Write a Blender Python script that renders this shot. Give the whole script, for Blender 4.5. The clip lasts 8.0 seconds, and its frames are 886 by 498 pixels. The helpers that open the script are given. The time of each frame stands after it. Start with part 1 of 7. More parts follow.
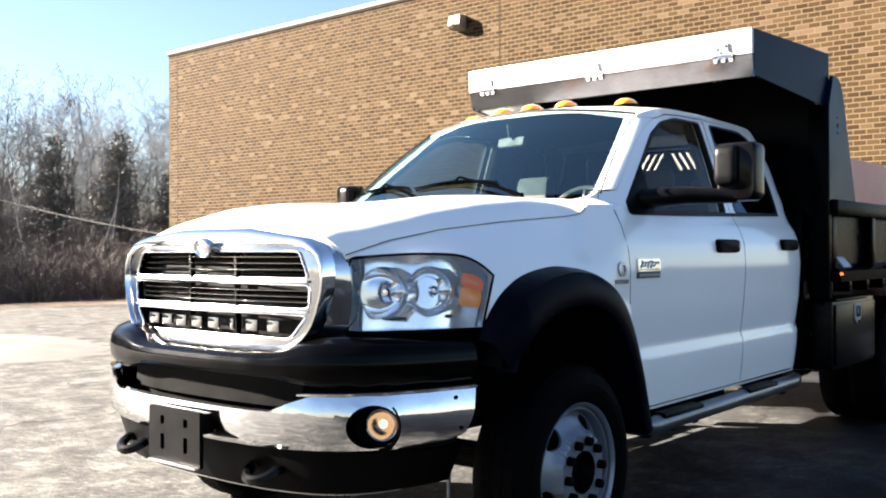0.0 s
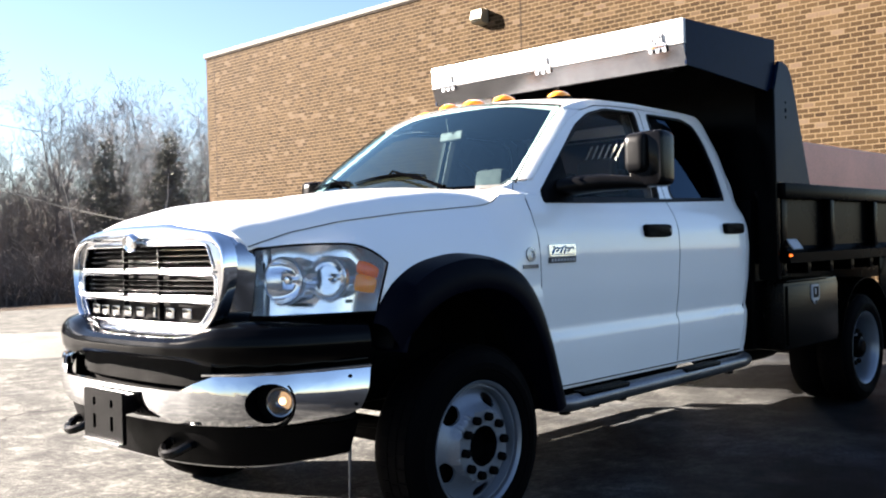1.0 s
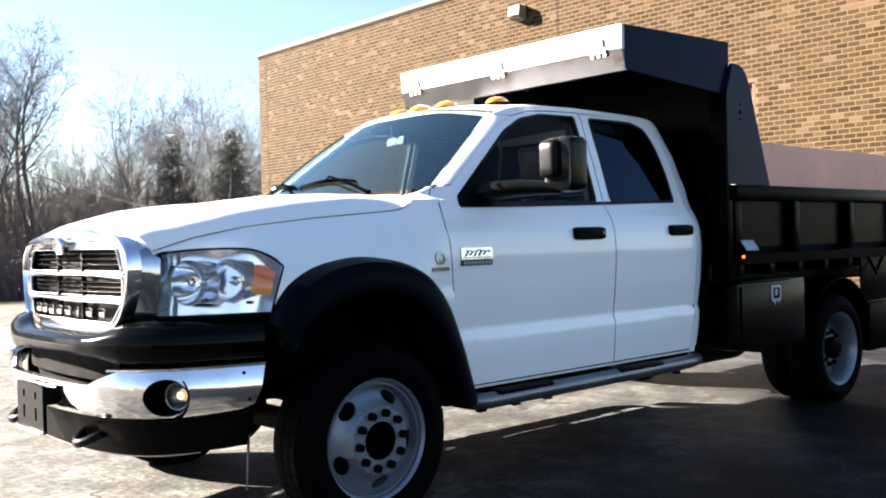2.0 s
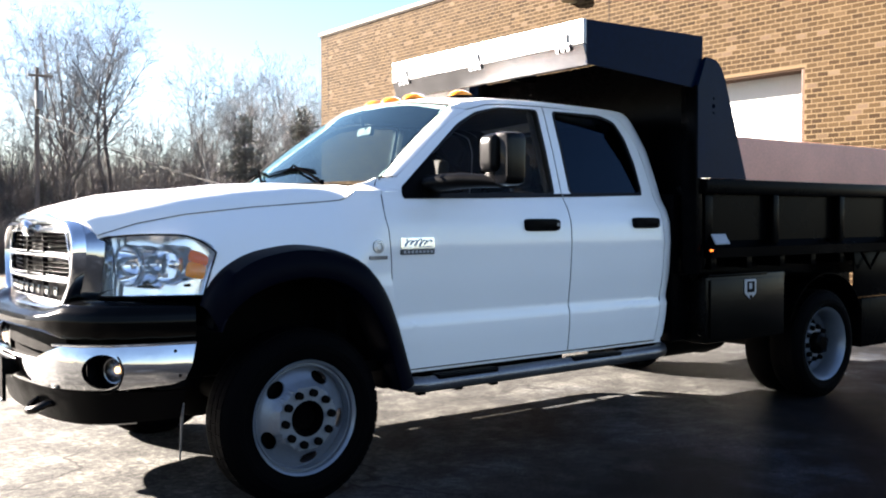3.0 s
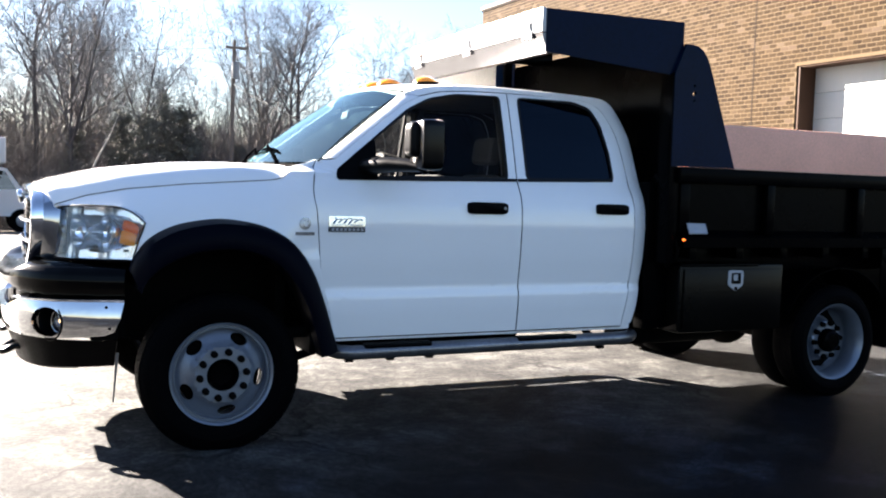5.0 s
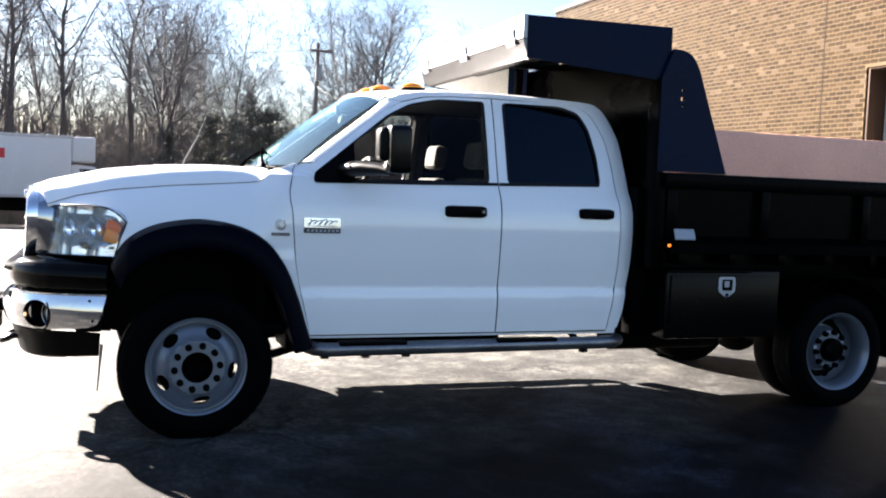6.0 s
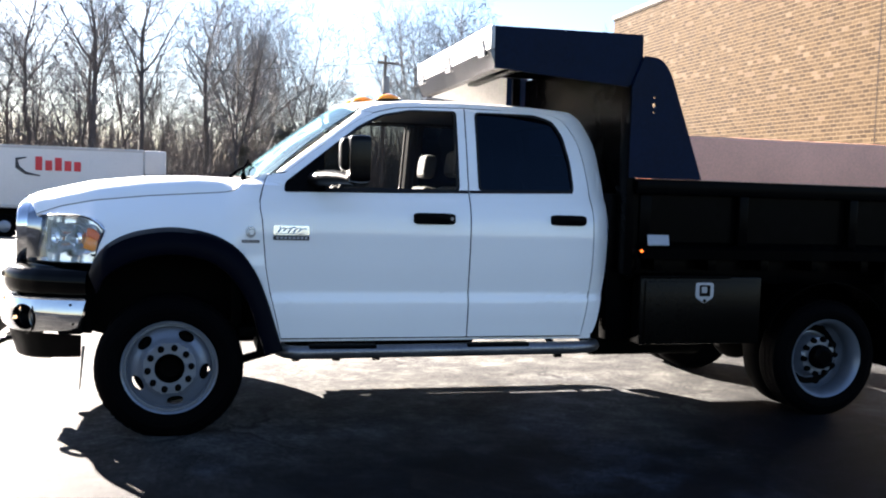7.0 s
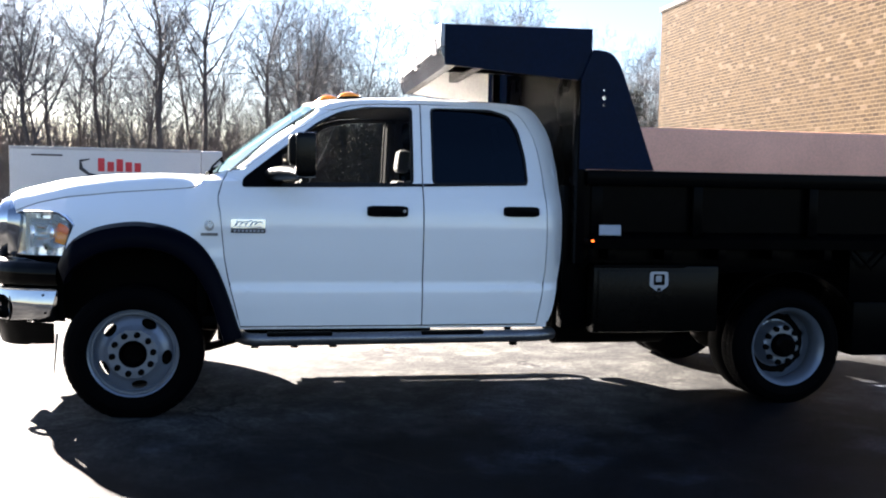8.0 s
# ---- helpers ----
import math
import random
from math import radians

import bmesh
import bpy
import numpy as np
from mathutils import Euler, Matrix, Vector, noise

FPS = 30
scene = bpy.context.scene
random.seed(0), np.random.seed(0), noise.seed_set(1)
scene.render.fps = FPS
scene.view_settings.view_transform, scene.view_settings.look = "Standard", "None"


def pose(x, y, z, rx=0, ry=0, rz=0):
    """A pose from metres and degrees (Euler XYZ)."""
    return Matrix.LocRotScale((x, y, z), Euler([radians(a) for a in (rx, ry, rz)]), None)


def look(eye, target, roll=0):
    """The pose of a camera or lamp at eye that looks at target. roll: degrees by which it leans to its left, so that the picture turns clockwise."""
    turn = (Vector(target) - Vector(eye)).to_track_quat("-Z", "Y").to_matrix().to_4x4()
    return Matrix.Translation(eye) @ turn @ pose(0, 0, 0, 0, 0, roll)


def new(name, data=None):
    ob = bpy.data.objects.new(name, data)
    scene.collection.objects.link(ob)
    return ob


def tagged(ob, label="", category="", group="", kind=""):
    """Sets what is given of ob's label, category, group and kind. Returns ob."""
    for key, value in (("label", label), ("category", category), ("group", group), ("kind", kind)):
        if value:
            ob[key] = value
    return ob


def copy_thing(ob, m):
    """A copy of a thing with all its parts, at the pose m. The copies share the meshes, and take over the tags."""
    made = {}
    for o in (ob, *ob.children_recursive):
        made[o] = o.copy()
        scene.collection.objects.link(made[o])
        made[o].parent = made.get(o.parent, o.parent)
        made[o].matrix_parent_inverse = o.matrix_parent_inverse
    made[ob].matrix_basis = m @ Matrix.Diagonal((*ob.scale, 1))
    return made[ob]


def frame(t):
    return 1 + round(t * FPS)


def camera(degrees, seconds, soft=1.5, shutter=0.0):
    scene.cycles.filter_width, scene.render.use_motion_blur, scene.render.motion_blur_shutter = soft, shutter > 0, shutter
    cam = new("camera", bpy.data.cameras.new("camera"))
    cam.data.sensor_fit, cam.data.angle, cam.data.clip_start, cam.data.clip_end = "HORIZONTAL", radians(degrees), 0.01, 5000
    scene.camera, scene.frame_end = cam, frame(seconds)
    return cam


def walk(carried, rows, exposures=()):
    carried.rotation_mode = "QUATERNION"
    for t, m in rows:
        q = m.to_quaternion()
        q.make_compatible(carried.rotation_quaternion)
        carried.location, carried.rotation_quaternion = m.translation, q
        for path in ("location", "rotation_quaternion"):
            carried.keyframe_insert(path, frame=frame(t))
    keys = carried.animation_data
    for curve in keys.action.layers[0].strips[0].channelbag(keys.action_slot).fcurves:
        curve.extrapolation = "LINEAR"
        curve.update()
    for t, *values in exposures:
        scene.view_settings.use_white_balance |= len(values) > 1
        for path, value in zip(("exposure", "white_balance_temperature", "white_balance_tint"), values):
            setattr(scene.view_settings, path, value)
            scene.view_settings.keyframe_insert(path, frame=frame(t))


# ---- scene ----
cam = camera(50.5, 8.0, soft=2.0)
PATH = [
    (0, (-3.205, -3.048, 1.285), (-1.674, -1.761, 1.29), -0.2),
    (0.5, (-3.117, -3.398, 1.27), (-1.641, -2.049, 1.271), -1.1),
    (1, (-2.976, -3.696, 1.256), (-1.526, -2.319, 1.249), -1.5),
    (1.5, (-2.768, -4.036, 1.272), (-1.372, -2.605, 1.254), -1.7),
    (2, (-2.563, -4.36, 1.287), (-1.223, -2.875, 1.269), -1.4),
    (3.5, (-1.916, -5.233, 1.363), (-0.787, -3.585, 1.274), 0.4),
    (4, (-1.647, -5.503, 1.38), (-0.611, -3.796, 1.27), 0.9),
    (4.5, (-1.35, -5.752, 1.398), (-0.407, -3.993, 1.277), 1.3),
    (6, (-0.468, -6.349, 1.454), (0.202, -4.469, 1.322), 2.2),
    (6.5, (-0.183, -6.52, 1.464), (0.406, -4.613, 1.339), 2.1),
    (7, (0.146, -6.692, 1.465), (0.652, -4.761, 1.348), 1.7),
    (7.5, (0.494, -6.91, 1.463), (0.931, -4.962, 1.337), 1.0),
    (8, (0.845, -7.067, 1.461), (1.202, -5.103, 1.333), 1.0),
]
EXPOSURES = [(0.0, 4.10, 6290, 16), (0.5, 3.86, 6270, 16), (1.0, 4.03, 6200, 17), (2.2, 4.23, 6320, 17), (4.0, 4.27, 6200, 18), (6.0, 4.17, 6150, 18), (6.5, 4.27, 6150, 18), (7.0, 4.25, 6120, 18), (7.5, 3.91, 6100, 18), (8.0, 4.19, 6090, 18)]
walk(cam, [(t, look(eye, target, roll)) for t, eye, target, roll in PATH], EXPOSURES)

# ---- daylight: low winter sun from behind the truck, clear pale sky ----
SUN = Vector((-1.1, 2.0, 1.0)).normalized()          # towards the sun
world = bpy.data.worlds.new("sky")
scene.world = world
world.use_nodes = True
wn = world.node_tree.nodes
wn.clear()
sky = wn.new("ShaderNodeTexSky")
sky.sky_type = "NISHITA"
sky.sun_disc = False
sky.sun_elevation = math.asin(SUN.z)
sky.sun_rotation = math.atan2(SUN.x, SUN.y)
sky.air_density, sky.dust_density, sky.ozone_density = 1.05, 0.45, 2.3
background = wn.new("ShaderNodeBackground")
background.inputs["Strength"].default_value = 0.015
world_out = wn.new("ShaderNodeOutputWorld")
world.node_tree.links.new(sky.outputs[0], background.inputs[0])
world.node_tree.links.new(background.outputs[0], world_out.inputs[0])
lamp = bpy.data.lights.new("sun", "SUN")
lamp.energy, lamp.angle, lamp.color = 5.0, radians(0.55), (1.0, 0.90, 0.73)
sun = new("sun", lamp)
sun.matrix_world = look(SUN * 60, (0, 0, 0))


# ---- materials ----
def material(name, colour, rough=0.6, metal=0.0, vary=0.12, scale=6.0, fine=60.0, bump=0.0, coat=0.0, stain=None, stain_at=0.62, rough_vary=0.1, spec=0.5, island=False):
    """A surface with colour variation at two scales, uneven gloss, fine relief and, if given, stains of another colour."""
    m = bpy.data.materials.new(name)
    m.use_nodes = True
    nt = m.node_tree
    b = nt.nodes["Principled BSDF"]
    link = nt.links.new
    co = nt.nodes.new("ShaderNodeTexCoord")
    big, small = nt.nodes.new("ShaderNodeTexNoise"), nt.nodes.new("ShaderNodeTexNoise")
    for n, s, d in ((big, scale, 5), (small, fine, 3)):
        n.inputs["Scale"].default_value, n.inputs["Detail"].default_value = s, d
        link(co.outputs["Object"], n.inputs["Vector"])
    mixed = nt.nodes.new("ShaderNodeMath")
    mixed.operation = "ADD"
    link(big.outputs[0], mixed.inputs[0])
    link(small.outputs[0], mixed.inputs[1])
    span = nt.nodes.new("ShaderNodeMapRange")
    span.inputs["From Min"].default_value, span.inputs["From Max"].default_value = 0.65, 1.35
    span.inputs["To Min"].default_value, span.inputs["To Max"].default_value = 1 - vary, 1 + vary
    link(mixed.outputs[0], span.inputs["Value"])
    tint = nt.nodes.new("ShaderNodeVectorMath")
    tint.operation = "SCALE"
    tint.inputs[0].default_value = colour
    link(span.outputs[0], tint.inputs["Scale"])
    out = tint.outputs[0]
    if stain:
        ramp = nt.nodes.new("ShaderNodeMapRange")
        ramp.inputs["From Min"].default_value, ramp.inputs["From Max"].default_value = stain_at, stain_at + 0.12
        st = nt.nodes.new("ShaderNodeTexNoise")
        st.inputs["Scale"].default_value, st.inputs["Detail"].default_value = scale * 0.7, 8
        st.inputs["Roughness"].default_value = 0.65
        link(co.outputs["Object"], st.inputs["Vector"])
        link(st.outputs[0], ramp.inputs["Value"])
        mx = nt.nodes.new("ShaderNodeMix")
        mx.data_type = "RGBA"
        link(ramp.outputs[0], mx.inputs["Factor"])
        link(out, mx.inputs[6])
        mx.inputs[7].default_value = (*stain, 1)
        out = mx.outputs[2]
    link(out, b.inputs["Base Color"])
    rr = nt.nodes.new("ShaderNodeMapRange")
    rr.inputs["From Min"].default_value, rr.inputs["From Max"].default_value = 0.35, 0.65
    rr.inputs["To Min"].default_value, rr.inputs["To Max"].default_value = max(0.02, rough - rough_vary * rough), min(1, rough + rough_vary * rough)
    link(big.outputs[0], rr.inputs["Value"])
    link(rr.outputs[0], b.inputs["Roughness"])
    b.inputs["Metallic"].default_value = metal
    b.inputs["Specular IOR Level"].default_value = spec
    if coat:
        b.inputs["Coat Weight"].default_value, b.inputs["Coat Roughness"].default_value = coat, 0.04
    if bump:
        bp = nt.nodes.new("ShaderNodeBump")
        bp.inputs["Strength"].default_value, bp.inputs["Distance"].default_value = 1.0, bump
        link(small.outputs[0], bp.inputs["Height"])
        link(bp.outputs[0], b.inputs["Normal"])
    return m


def pane(name, tint, ior=1.5, sheen=(0.86, 0.95, 1.0)):
    """Thin glass: lets light through with a tint, and mirrors more at a glancing angle."""
    m = bpy.data.materials.new(name)
    m.use_nodes = True
    nt = m.node_tree
    nt.nodes.clear()
    clear, gloss, mx = nt.nodes.new("ShaderNodeBsdfTransparent"), nt.nodes.new("ShaderNodeBsdfGlossy"), nt.nodes.new("ShaderNodeMixShader")
    fr, out = nt.nodes.new("ShaderNodeFresnel"), nt.nodes.new("ShaderNodeOutputMaterial")
    clear.inputs[0].default_value = (*tint, 1)
    gloss.inputs["Roughness"].default_value = 0.01
    gloss.inputs["Color"].default_value = (*sheen, 1)
    fr.inputs["IOR"].default_value = ior
    nt.links.new(fr.outputs[0], mx.inputs[0])
    nt.links.new(clear.outputs[0], mx.inputs[1])
    nt.links.new(gloss.outputs[0], mx.inputs[2])
    nt.links.new(mx.outputs[0], out.inputs[0])
    return m


def glow(name, colour, strength, base):
    m = material(name, base, 0.15, vary=0.05)
    b = m.node_tree.nodes["Principled BSDF"]
    b.inputs["Emission Color"].default_value, b.inputs["Emission Strength"].default_value = (*colour, 1), strength
    return m


WHITE = material("white_car_paint", (0.79, 0.79, 0.785), 0.32, vary=0.02, scale=1.5, fine=500, coat=0.85, rough_vary=0.08)
WHITE_VAN = material("white_box_paint", (0.57, 0.57, 0.565), 0.5, vary=0.05, scale=0.8, fine=20)
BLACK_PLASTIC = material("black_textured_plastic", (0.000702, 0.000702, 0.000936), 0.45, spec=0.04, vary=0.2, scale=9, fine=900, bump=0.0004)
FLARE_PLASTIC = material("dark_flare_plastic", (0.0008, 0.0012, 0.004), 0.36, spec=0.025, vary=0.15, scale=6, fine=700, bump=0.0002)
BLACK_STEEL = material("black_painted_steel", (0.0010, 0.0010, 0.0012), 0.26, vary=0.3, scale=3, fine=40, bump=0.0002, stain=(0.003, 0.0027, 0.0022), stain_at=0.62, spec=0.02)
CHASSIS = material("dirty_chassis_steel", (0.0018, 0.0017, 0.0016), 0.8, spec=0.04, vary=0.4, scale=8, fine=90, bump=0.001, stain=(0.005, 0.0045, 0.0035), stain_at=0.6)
CHROME = material("chrome", (0.82, 0.83, 0.85), 0.05, 1.0, vary=0.03, scale=3, fine=30, rough_vary=0.5)
DARK_CHROME = material("worn_steel", (0.30, 0.30, 0.31), 0.3, 1.0, vary=0.2, scale=6, fine=80)
# bumper chrome with the dark ground it mirrors put into the base colour
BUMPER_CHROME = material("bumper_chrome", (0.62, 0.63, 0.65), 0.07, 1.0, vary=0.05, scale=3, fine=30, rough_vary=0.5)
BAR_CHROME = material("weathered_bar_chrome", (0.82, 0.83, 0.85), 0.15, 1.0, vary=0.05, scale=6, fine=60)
# chrome for the grille's face and side, dark reflections put into the colour
FACE_CHROME = material("smooth_shade_toned_chrome", (0.40, 0.41, 0.43), 0.07, 1.0, vary=0.08, scale=6, fine=60)
# darker again: reflections set into the colour of louvre edges, blocks, fog bowls
SHADOW_CHROME = material("shade_toned_chrome", (0.20, 0.205, 0.21), 0.12, 1.0, vary=0.1, scale=5, fine=60)
BARE_METAL = material("bare_aluminium", (0.36, 0.36, 0.365), 0.42, 0.35, vary=0.05, scale=2, fine=90, bump=0.0002)
GREY_METAL = material("grey_rolled_steel", (0.16, 0.16, 0.17), 0.34, 0.8, vary=0.25, scale=5, fine=60, bump=0.0003)
# black steel with the sky's blue reflection put into its base colour
SKY_TINTED_STEEL = material("black_steel_sky_tint", (0.0014, 0.0062, 0.022), 0.34, vary=0.25, scale=2.5, fine=40, bump=0.0002, spec=0.05)
COVER_PLASTIC = material("satin_bumper_plastic", (0.000624, 0.000624, 0.00078), 0.12, vary=0.2, scale=5, fine=500, bump=0.0001, spec=0.09)
GLOSS_BLACK = material("gloss_black_plastic", (0.0015, 0.0015, 0.0018), 0.2, vary=0.15, scale=5, fine=300, spec=0.12)
CAP_PLASTIC = material("satin_dark_plastic", (0.0024, 0.0024, 0.0028), 0.34, vary=0.15, scale=8, fine=400, spec=0.08)
LAMP_BACK = material("bright_lamp_housing", (0.92, 0.94, 0.98), 0.17, 0.8, vary=0.04, scale=8, fine=60)
LAMP_SILVER = material("silvered_lamp_bowl", (0.95, 0.96, 0.98), 0.09, 0.93, vary=0.04, scale=8, fine=60)
TURN_RED = material("orange_red_reflector", (0.80, 0.15, 0.02), 0.2, vary=0.08, coat=0.4)
SOFFIT = material("pale_sheet", (0.62, 0.61, 0.58), 0.5, 0.2, vary=0.12, scale=6, fine=60)
TRAY_STEEL = material("satin_tray_steel", (0.085, 0.085, 0.09), 0.2, 0.95, vary=0.3, scale=5, fine=60, bump=0.0001)
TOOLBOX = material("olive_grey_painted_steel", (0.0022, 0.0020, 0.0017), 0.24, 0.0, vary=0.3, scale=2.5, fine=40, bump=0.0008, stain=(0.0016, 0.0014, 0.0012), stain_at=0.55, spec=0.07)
WHEEL = material("silver_wheel_paint", (0.165, 0.187, 0.225), 0.34, 0.5, vary=0.10, scale=9, fine=120, stain=(0.10, 0.095, 0.09), stain_at=0.68)
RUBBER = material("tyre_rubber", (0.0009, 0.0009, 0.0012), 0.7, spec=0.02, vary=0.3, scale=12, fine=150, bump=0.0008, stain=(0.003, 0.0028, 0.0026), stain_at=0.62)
SEAL = material("black_rubber_seal", (0.005, 0.005, 0.006), 0.5, spec=0.15, vary=0.1)
WIPER_BLACK = material("black_wiper_paint", (0.0008, 0.0008, 0.001), 0.9, spec=0.0, vary=0.1)
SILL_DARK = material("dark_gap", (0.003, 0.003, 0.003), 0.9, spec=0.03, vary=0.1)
LENS = pane("clear_lens", (0.97, 0.98, 1.0), 1.38)
WINDSCREEN = pane("windscreen_glass", (0.27, 0.40, 0.40), 2.15, (0.84, 1.06, 1.0))
SIDE_GLASS = pane("side_glass", (0.50, 0.51, 0.50), 1.14)
TINTED = pane("tinted_glass", (0.006, 0.009, 0.018), 1.28, (0.5, 0.72, 1.0))
AMBER = material("amber_plastic", (0.88, 0.29, 0.015), 0.14, vary=0.06, coat=0.5)
AMBER_LIT = glow("lit_amber_lamp", (1.0, 0.17, 0.02), 0.16, (0.8, 0.15, 0.01))
FOG = glow("lit_fog_lamp", (1.0, 0.58, 0.26), 0.24, (0.20, 0.13, 0.07))
WOOD = material("pinkish_plank_wood", (0.84, 0.44, 0.32), 0.75, vary=0.12, scale=3, fine=70, bump=0.0008, stain=(0.24, 0.10, 0.075), stain_at=0.67, spec=0.08)
CABIN = material("grey_cabin_trim", (0.010, 0.010, 0.011), 0.75, vary=0.12, scale=20, fine=300, bump=0.0003)
CABIN_LIGHT = material("beige_cabin_trim", (0.055, 0.052, 0.048), 0.75, vary=0.08, scale=15, fine=200)
SEAT = material("grey_seat_cloth", (0.030, 0.030, 0.031), 0.85, vary=0.2, scale=12, fine=260, bump=0.0006)
BADGE_METAL = material("badge_chrome", (0.72, 0.71, 0.68), 0.22, 1.0, vary=0.08, scale=30, fine=200)
BADGE_BLUE = material("blue_badge_enamel", (0.02, 0.11, 0.28), 0.3, vary=0.05)
RED = material("red_vinyl", (0.50, 0.02, 0.03), 0.5, vary=0.05)
BLACK_VINYL = material("black_vinyl", (0.015, 0.015, 0.02), 0.5, vary=0.05)
PALE_PLATE = material("pale_plate", (0.34, 0.35, 0.37), 0.3, vary=0.08)
CONCRETE = material("pale_concrete", (0.32, 0.30, 0.27), 0.85, vary=0.15, scale=4, fine=40, bump=0.001)
COPING = material("dull_metal_coping", (0.078, 0.07254, 0.0624), 0.6, vary=0.12, scale=2, fine=30, spec=0.08)
MORTAR = material("pale_buff_mortar", (0.07296, 0.05168, 0.03002), 0.9, vary=0.15, scale=3, fine=60, bump=0.001, spec=0.06)
DOOR_WHITE = material("white_overhead_door", (0.468, 0.468, 0.4524), 0.55, vary=0.04, scale=2, fine=30)
DOOR_JAMB = material("brown_steel_jamb", (0.04836, 0.02808, 0.01872), 0.6, vary=0.15, spec=0.06)
SEALANT = material("dark_joint_sealant", (0.012, 0.008, 0.005), 0.8, vary=0.1, spec=0.05)
LAMP_SHELL = material("cream_lamp_housing", (0.1716, 0.1443, 0.0936), 0.5, vary=0.06)
BARK = material("grey_brown_bark", (0.0704, 0.0624, 0.0608), 0.9, vary=0.35, scale=3, fine=25, bump=0.004)
TWIG = material("grey_brown_twigs", (0.0896, 0.088, 0.0944), 0.9, vary=0.3, scale=2, fine=12)
BIRCH = material("pale_birch_bark", (0.4, 0.376, 0.336), 0.8, vary=0.2, scale=3, fine=15, stain=(0.06, 0.05, 0.05), stain_at=0.62)
NEEDLES = material("grey_green_needles", (0.098, 0.096, 0.078), 0.8, vary=0.45, scale=1.2, fine=9)
BRUSH = material("brown_brush", (0.092, 0.0784, 0.0704), 0.9, vary=0.4, scale=0.5, fine=6)
POLE_WOOD = material("weathered_pole_wood", (0.128, 0.104, 0.088), 0.85, vary=0.25, scale=4, fine=50, bump=0.002)
CABLE = material("black_cable", (0.01, 0.01, 0.01), 0.6, vary=0.1)
DIRT = material("sandy_dirt", (0.044, 0.0408, 0.036), 0.95, vary=0.3, scale=3, fine=40, bump=0.01)


def ground_material():
    """Worn asphalt near by; gravel, then leaf litter beyond the edge of the lot."""
    m = bpy.data.materials.new("worn_asphalt_lot")
    m.use_nodes = True
    nt = m.node_tree
    N, link = nt.nodes.new, nt.links.new
    b = nt.nodes["Principled BSDF"]
    geo, sep = N("ShaderNodeNewGeometry"), N("ShaderNodeSeparateXYZ")
    link(geo.outputs["Position"], sep.inputs[0])

    def noise_at(scale, detail=6, rough=0.6):
        n = N("ShaderNodeTexNoise")
        n.inputs["Scale"].default_value, n.inputs["Detail"].default_value, n.inputs["Roughness"].default_value = scale, detail, rough
        link(geo.outputs["Position"], n.inputs["Vector"])
        return n.outputs[0]

    def ramp(value, stops):
        r = N("ShaderNodeValToRGB")
        while len(r.color_ramp.elements) < len(stops):
            r.color_ramp.elements.new(0.5)
        for e, (p, c) in zip(r.color_ramp.elements, stops):
            e.position, e.color = p, (*c, 1)
        link(value, r.inputs[0])
        return r.outputs[0]

    def mix(f, a, c, kind="MIX"):
        x = N("ShaderNodeMix")
        x.data_type, x.blend_type = "RGBA", kind
        if isinstance(f, float):
            x.inputs["Factor"].default_value = f
        else:
            link(f, x.inputs["Factor"])
        link(a, x.inputs[6])
        link(c, x.inputs[7])
        return x.outputs[2]

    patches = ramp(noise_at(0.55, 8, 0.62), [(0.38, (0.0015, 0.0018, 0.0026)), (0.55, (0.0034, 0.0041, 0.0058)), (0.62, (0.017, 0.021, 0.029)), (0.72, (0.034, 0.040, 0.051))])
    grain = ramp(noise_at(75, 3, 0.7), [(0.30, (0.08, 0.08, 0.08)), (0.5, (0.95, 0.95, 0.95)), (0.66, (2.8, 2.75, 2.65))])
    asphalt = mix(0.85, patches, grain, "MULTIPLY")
    # sunlit ground painted paler towards the lot's far edge, shaded near side left dark
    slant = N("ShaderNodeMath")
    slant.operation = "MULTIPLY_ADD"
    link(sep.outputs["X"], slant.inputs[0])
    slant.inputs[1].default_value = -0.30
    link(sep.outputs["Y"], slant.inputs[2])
    sunlit_edge = N("ShaderNodeMath")
    sunlit_edge.operation = "MULTIPLY_ADD"
    link(noise_at(0.45, 7, 0.6), sunlit_edge.inputs[0])
    sunlit_edge.inputs[1].default_value = 7.0
    link(slant.outputs[0], sunlit_edge.inputs[2])
    sunlit_mask = N("ShaderNodeMapRange")
    sunlit_mask.inputs["From Min"].default_value, sunlit_mask.inputs["From Max"].default_value = 1.1, 4.4
    sunlit_mask.inputs["To Max"].default_value = 0.82
    link(sunlit_edge.outputs[0], sunlit_mask.inputs["Value"])
    sunlit_tone = ramp(noise_at(60, 4, 0.75), [(0.32, (0.03096, 0.03096, 0.0288)), (0.5, (0.07488, 0.07416, 0.06912)), (0.66, (0.122, 0.120, 0.112))])
    asphalt = mix(sunlit_mask.outputs[0], asphalt, sunlit_tone)
    blotch = ramp(noise_at(3.2, 8, 0.72), [(0.36, (0.36, 0.36, 0.38)), (0.5, (0.9, 0.9, 0.91)), (0.62, (1.9, 1.88, 1.84))])
    asphalt = mix(0.8, asphalt, blotch, "MULTIPLY")
    stones = ramp(noise_at(26, 4, 0.75), [(0.30, (0.35, 0.35, 0.36)), (0.5, (0.95, 0.95, 0.95)), (0.68, (2.0, 1.95, 1.85))])
    asphalt = mix(0.8, asphalt, stones, "MULTIPLY")
    # hairline cracks
    crack = N("ShaderNodeTexVoronoi")
    crack.feature = "DISTANCE_TO_EDGE"
    crack.inputs["Scale"].default_value = 0.42
    warp = N("ShaderNodeVectorMath")
    warp.operation = "ADD"
    wob = N("ShaderNodeTexNoise")
    wob.inputs["Scale"].default_value, wob.inputs["Detail"].default_value = 1.6, 6
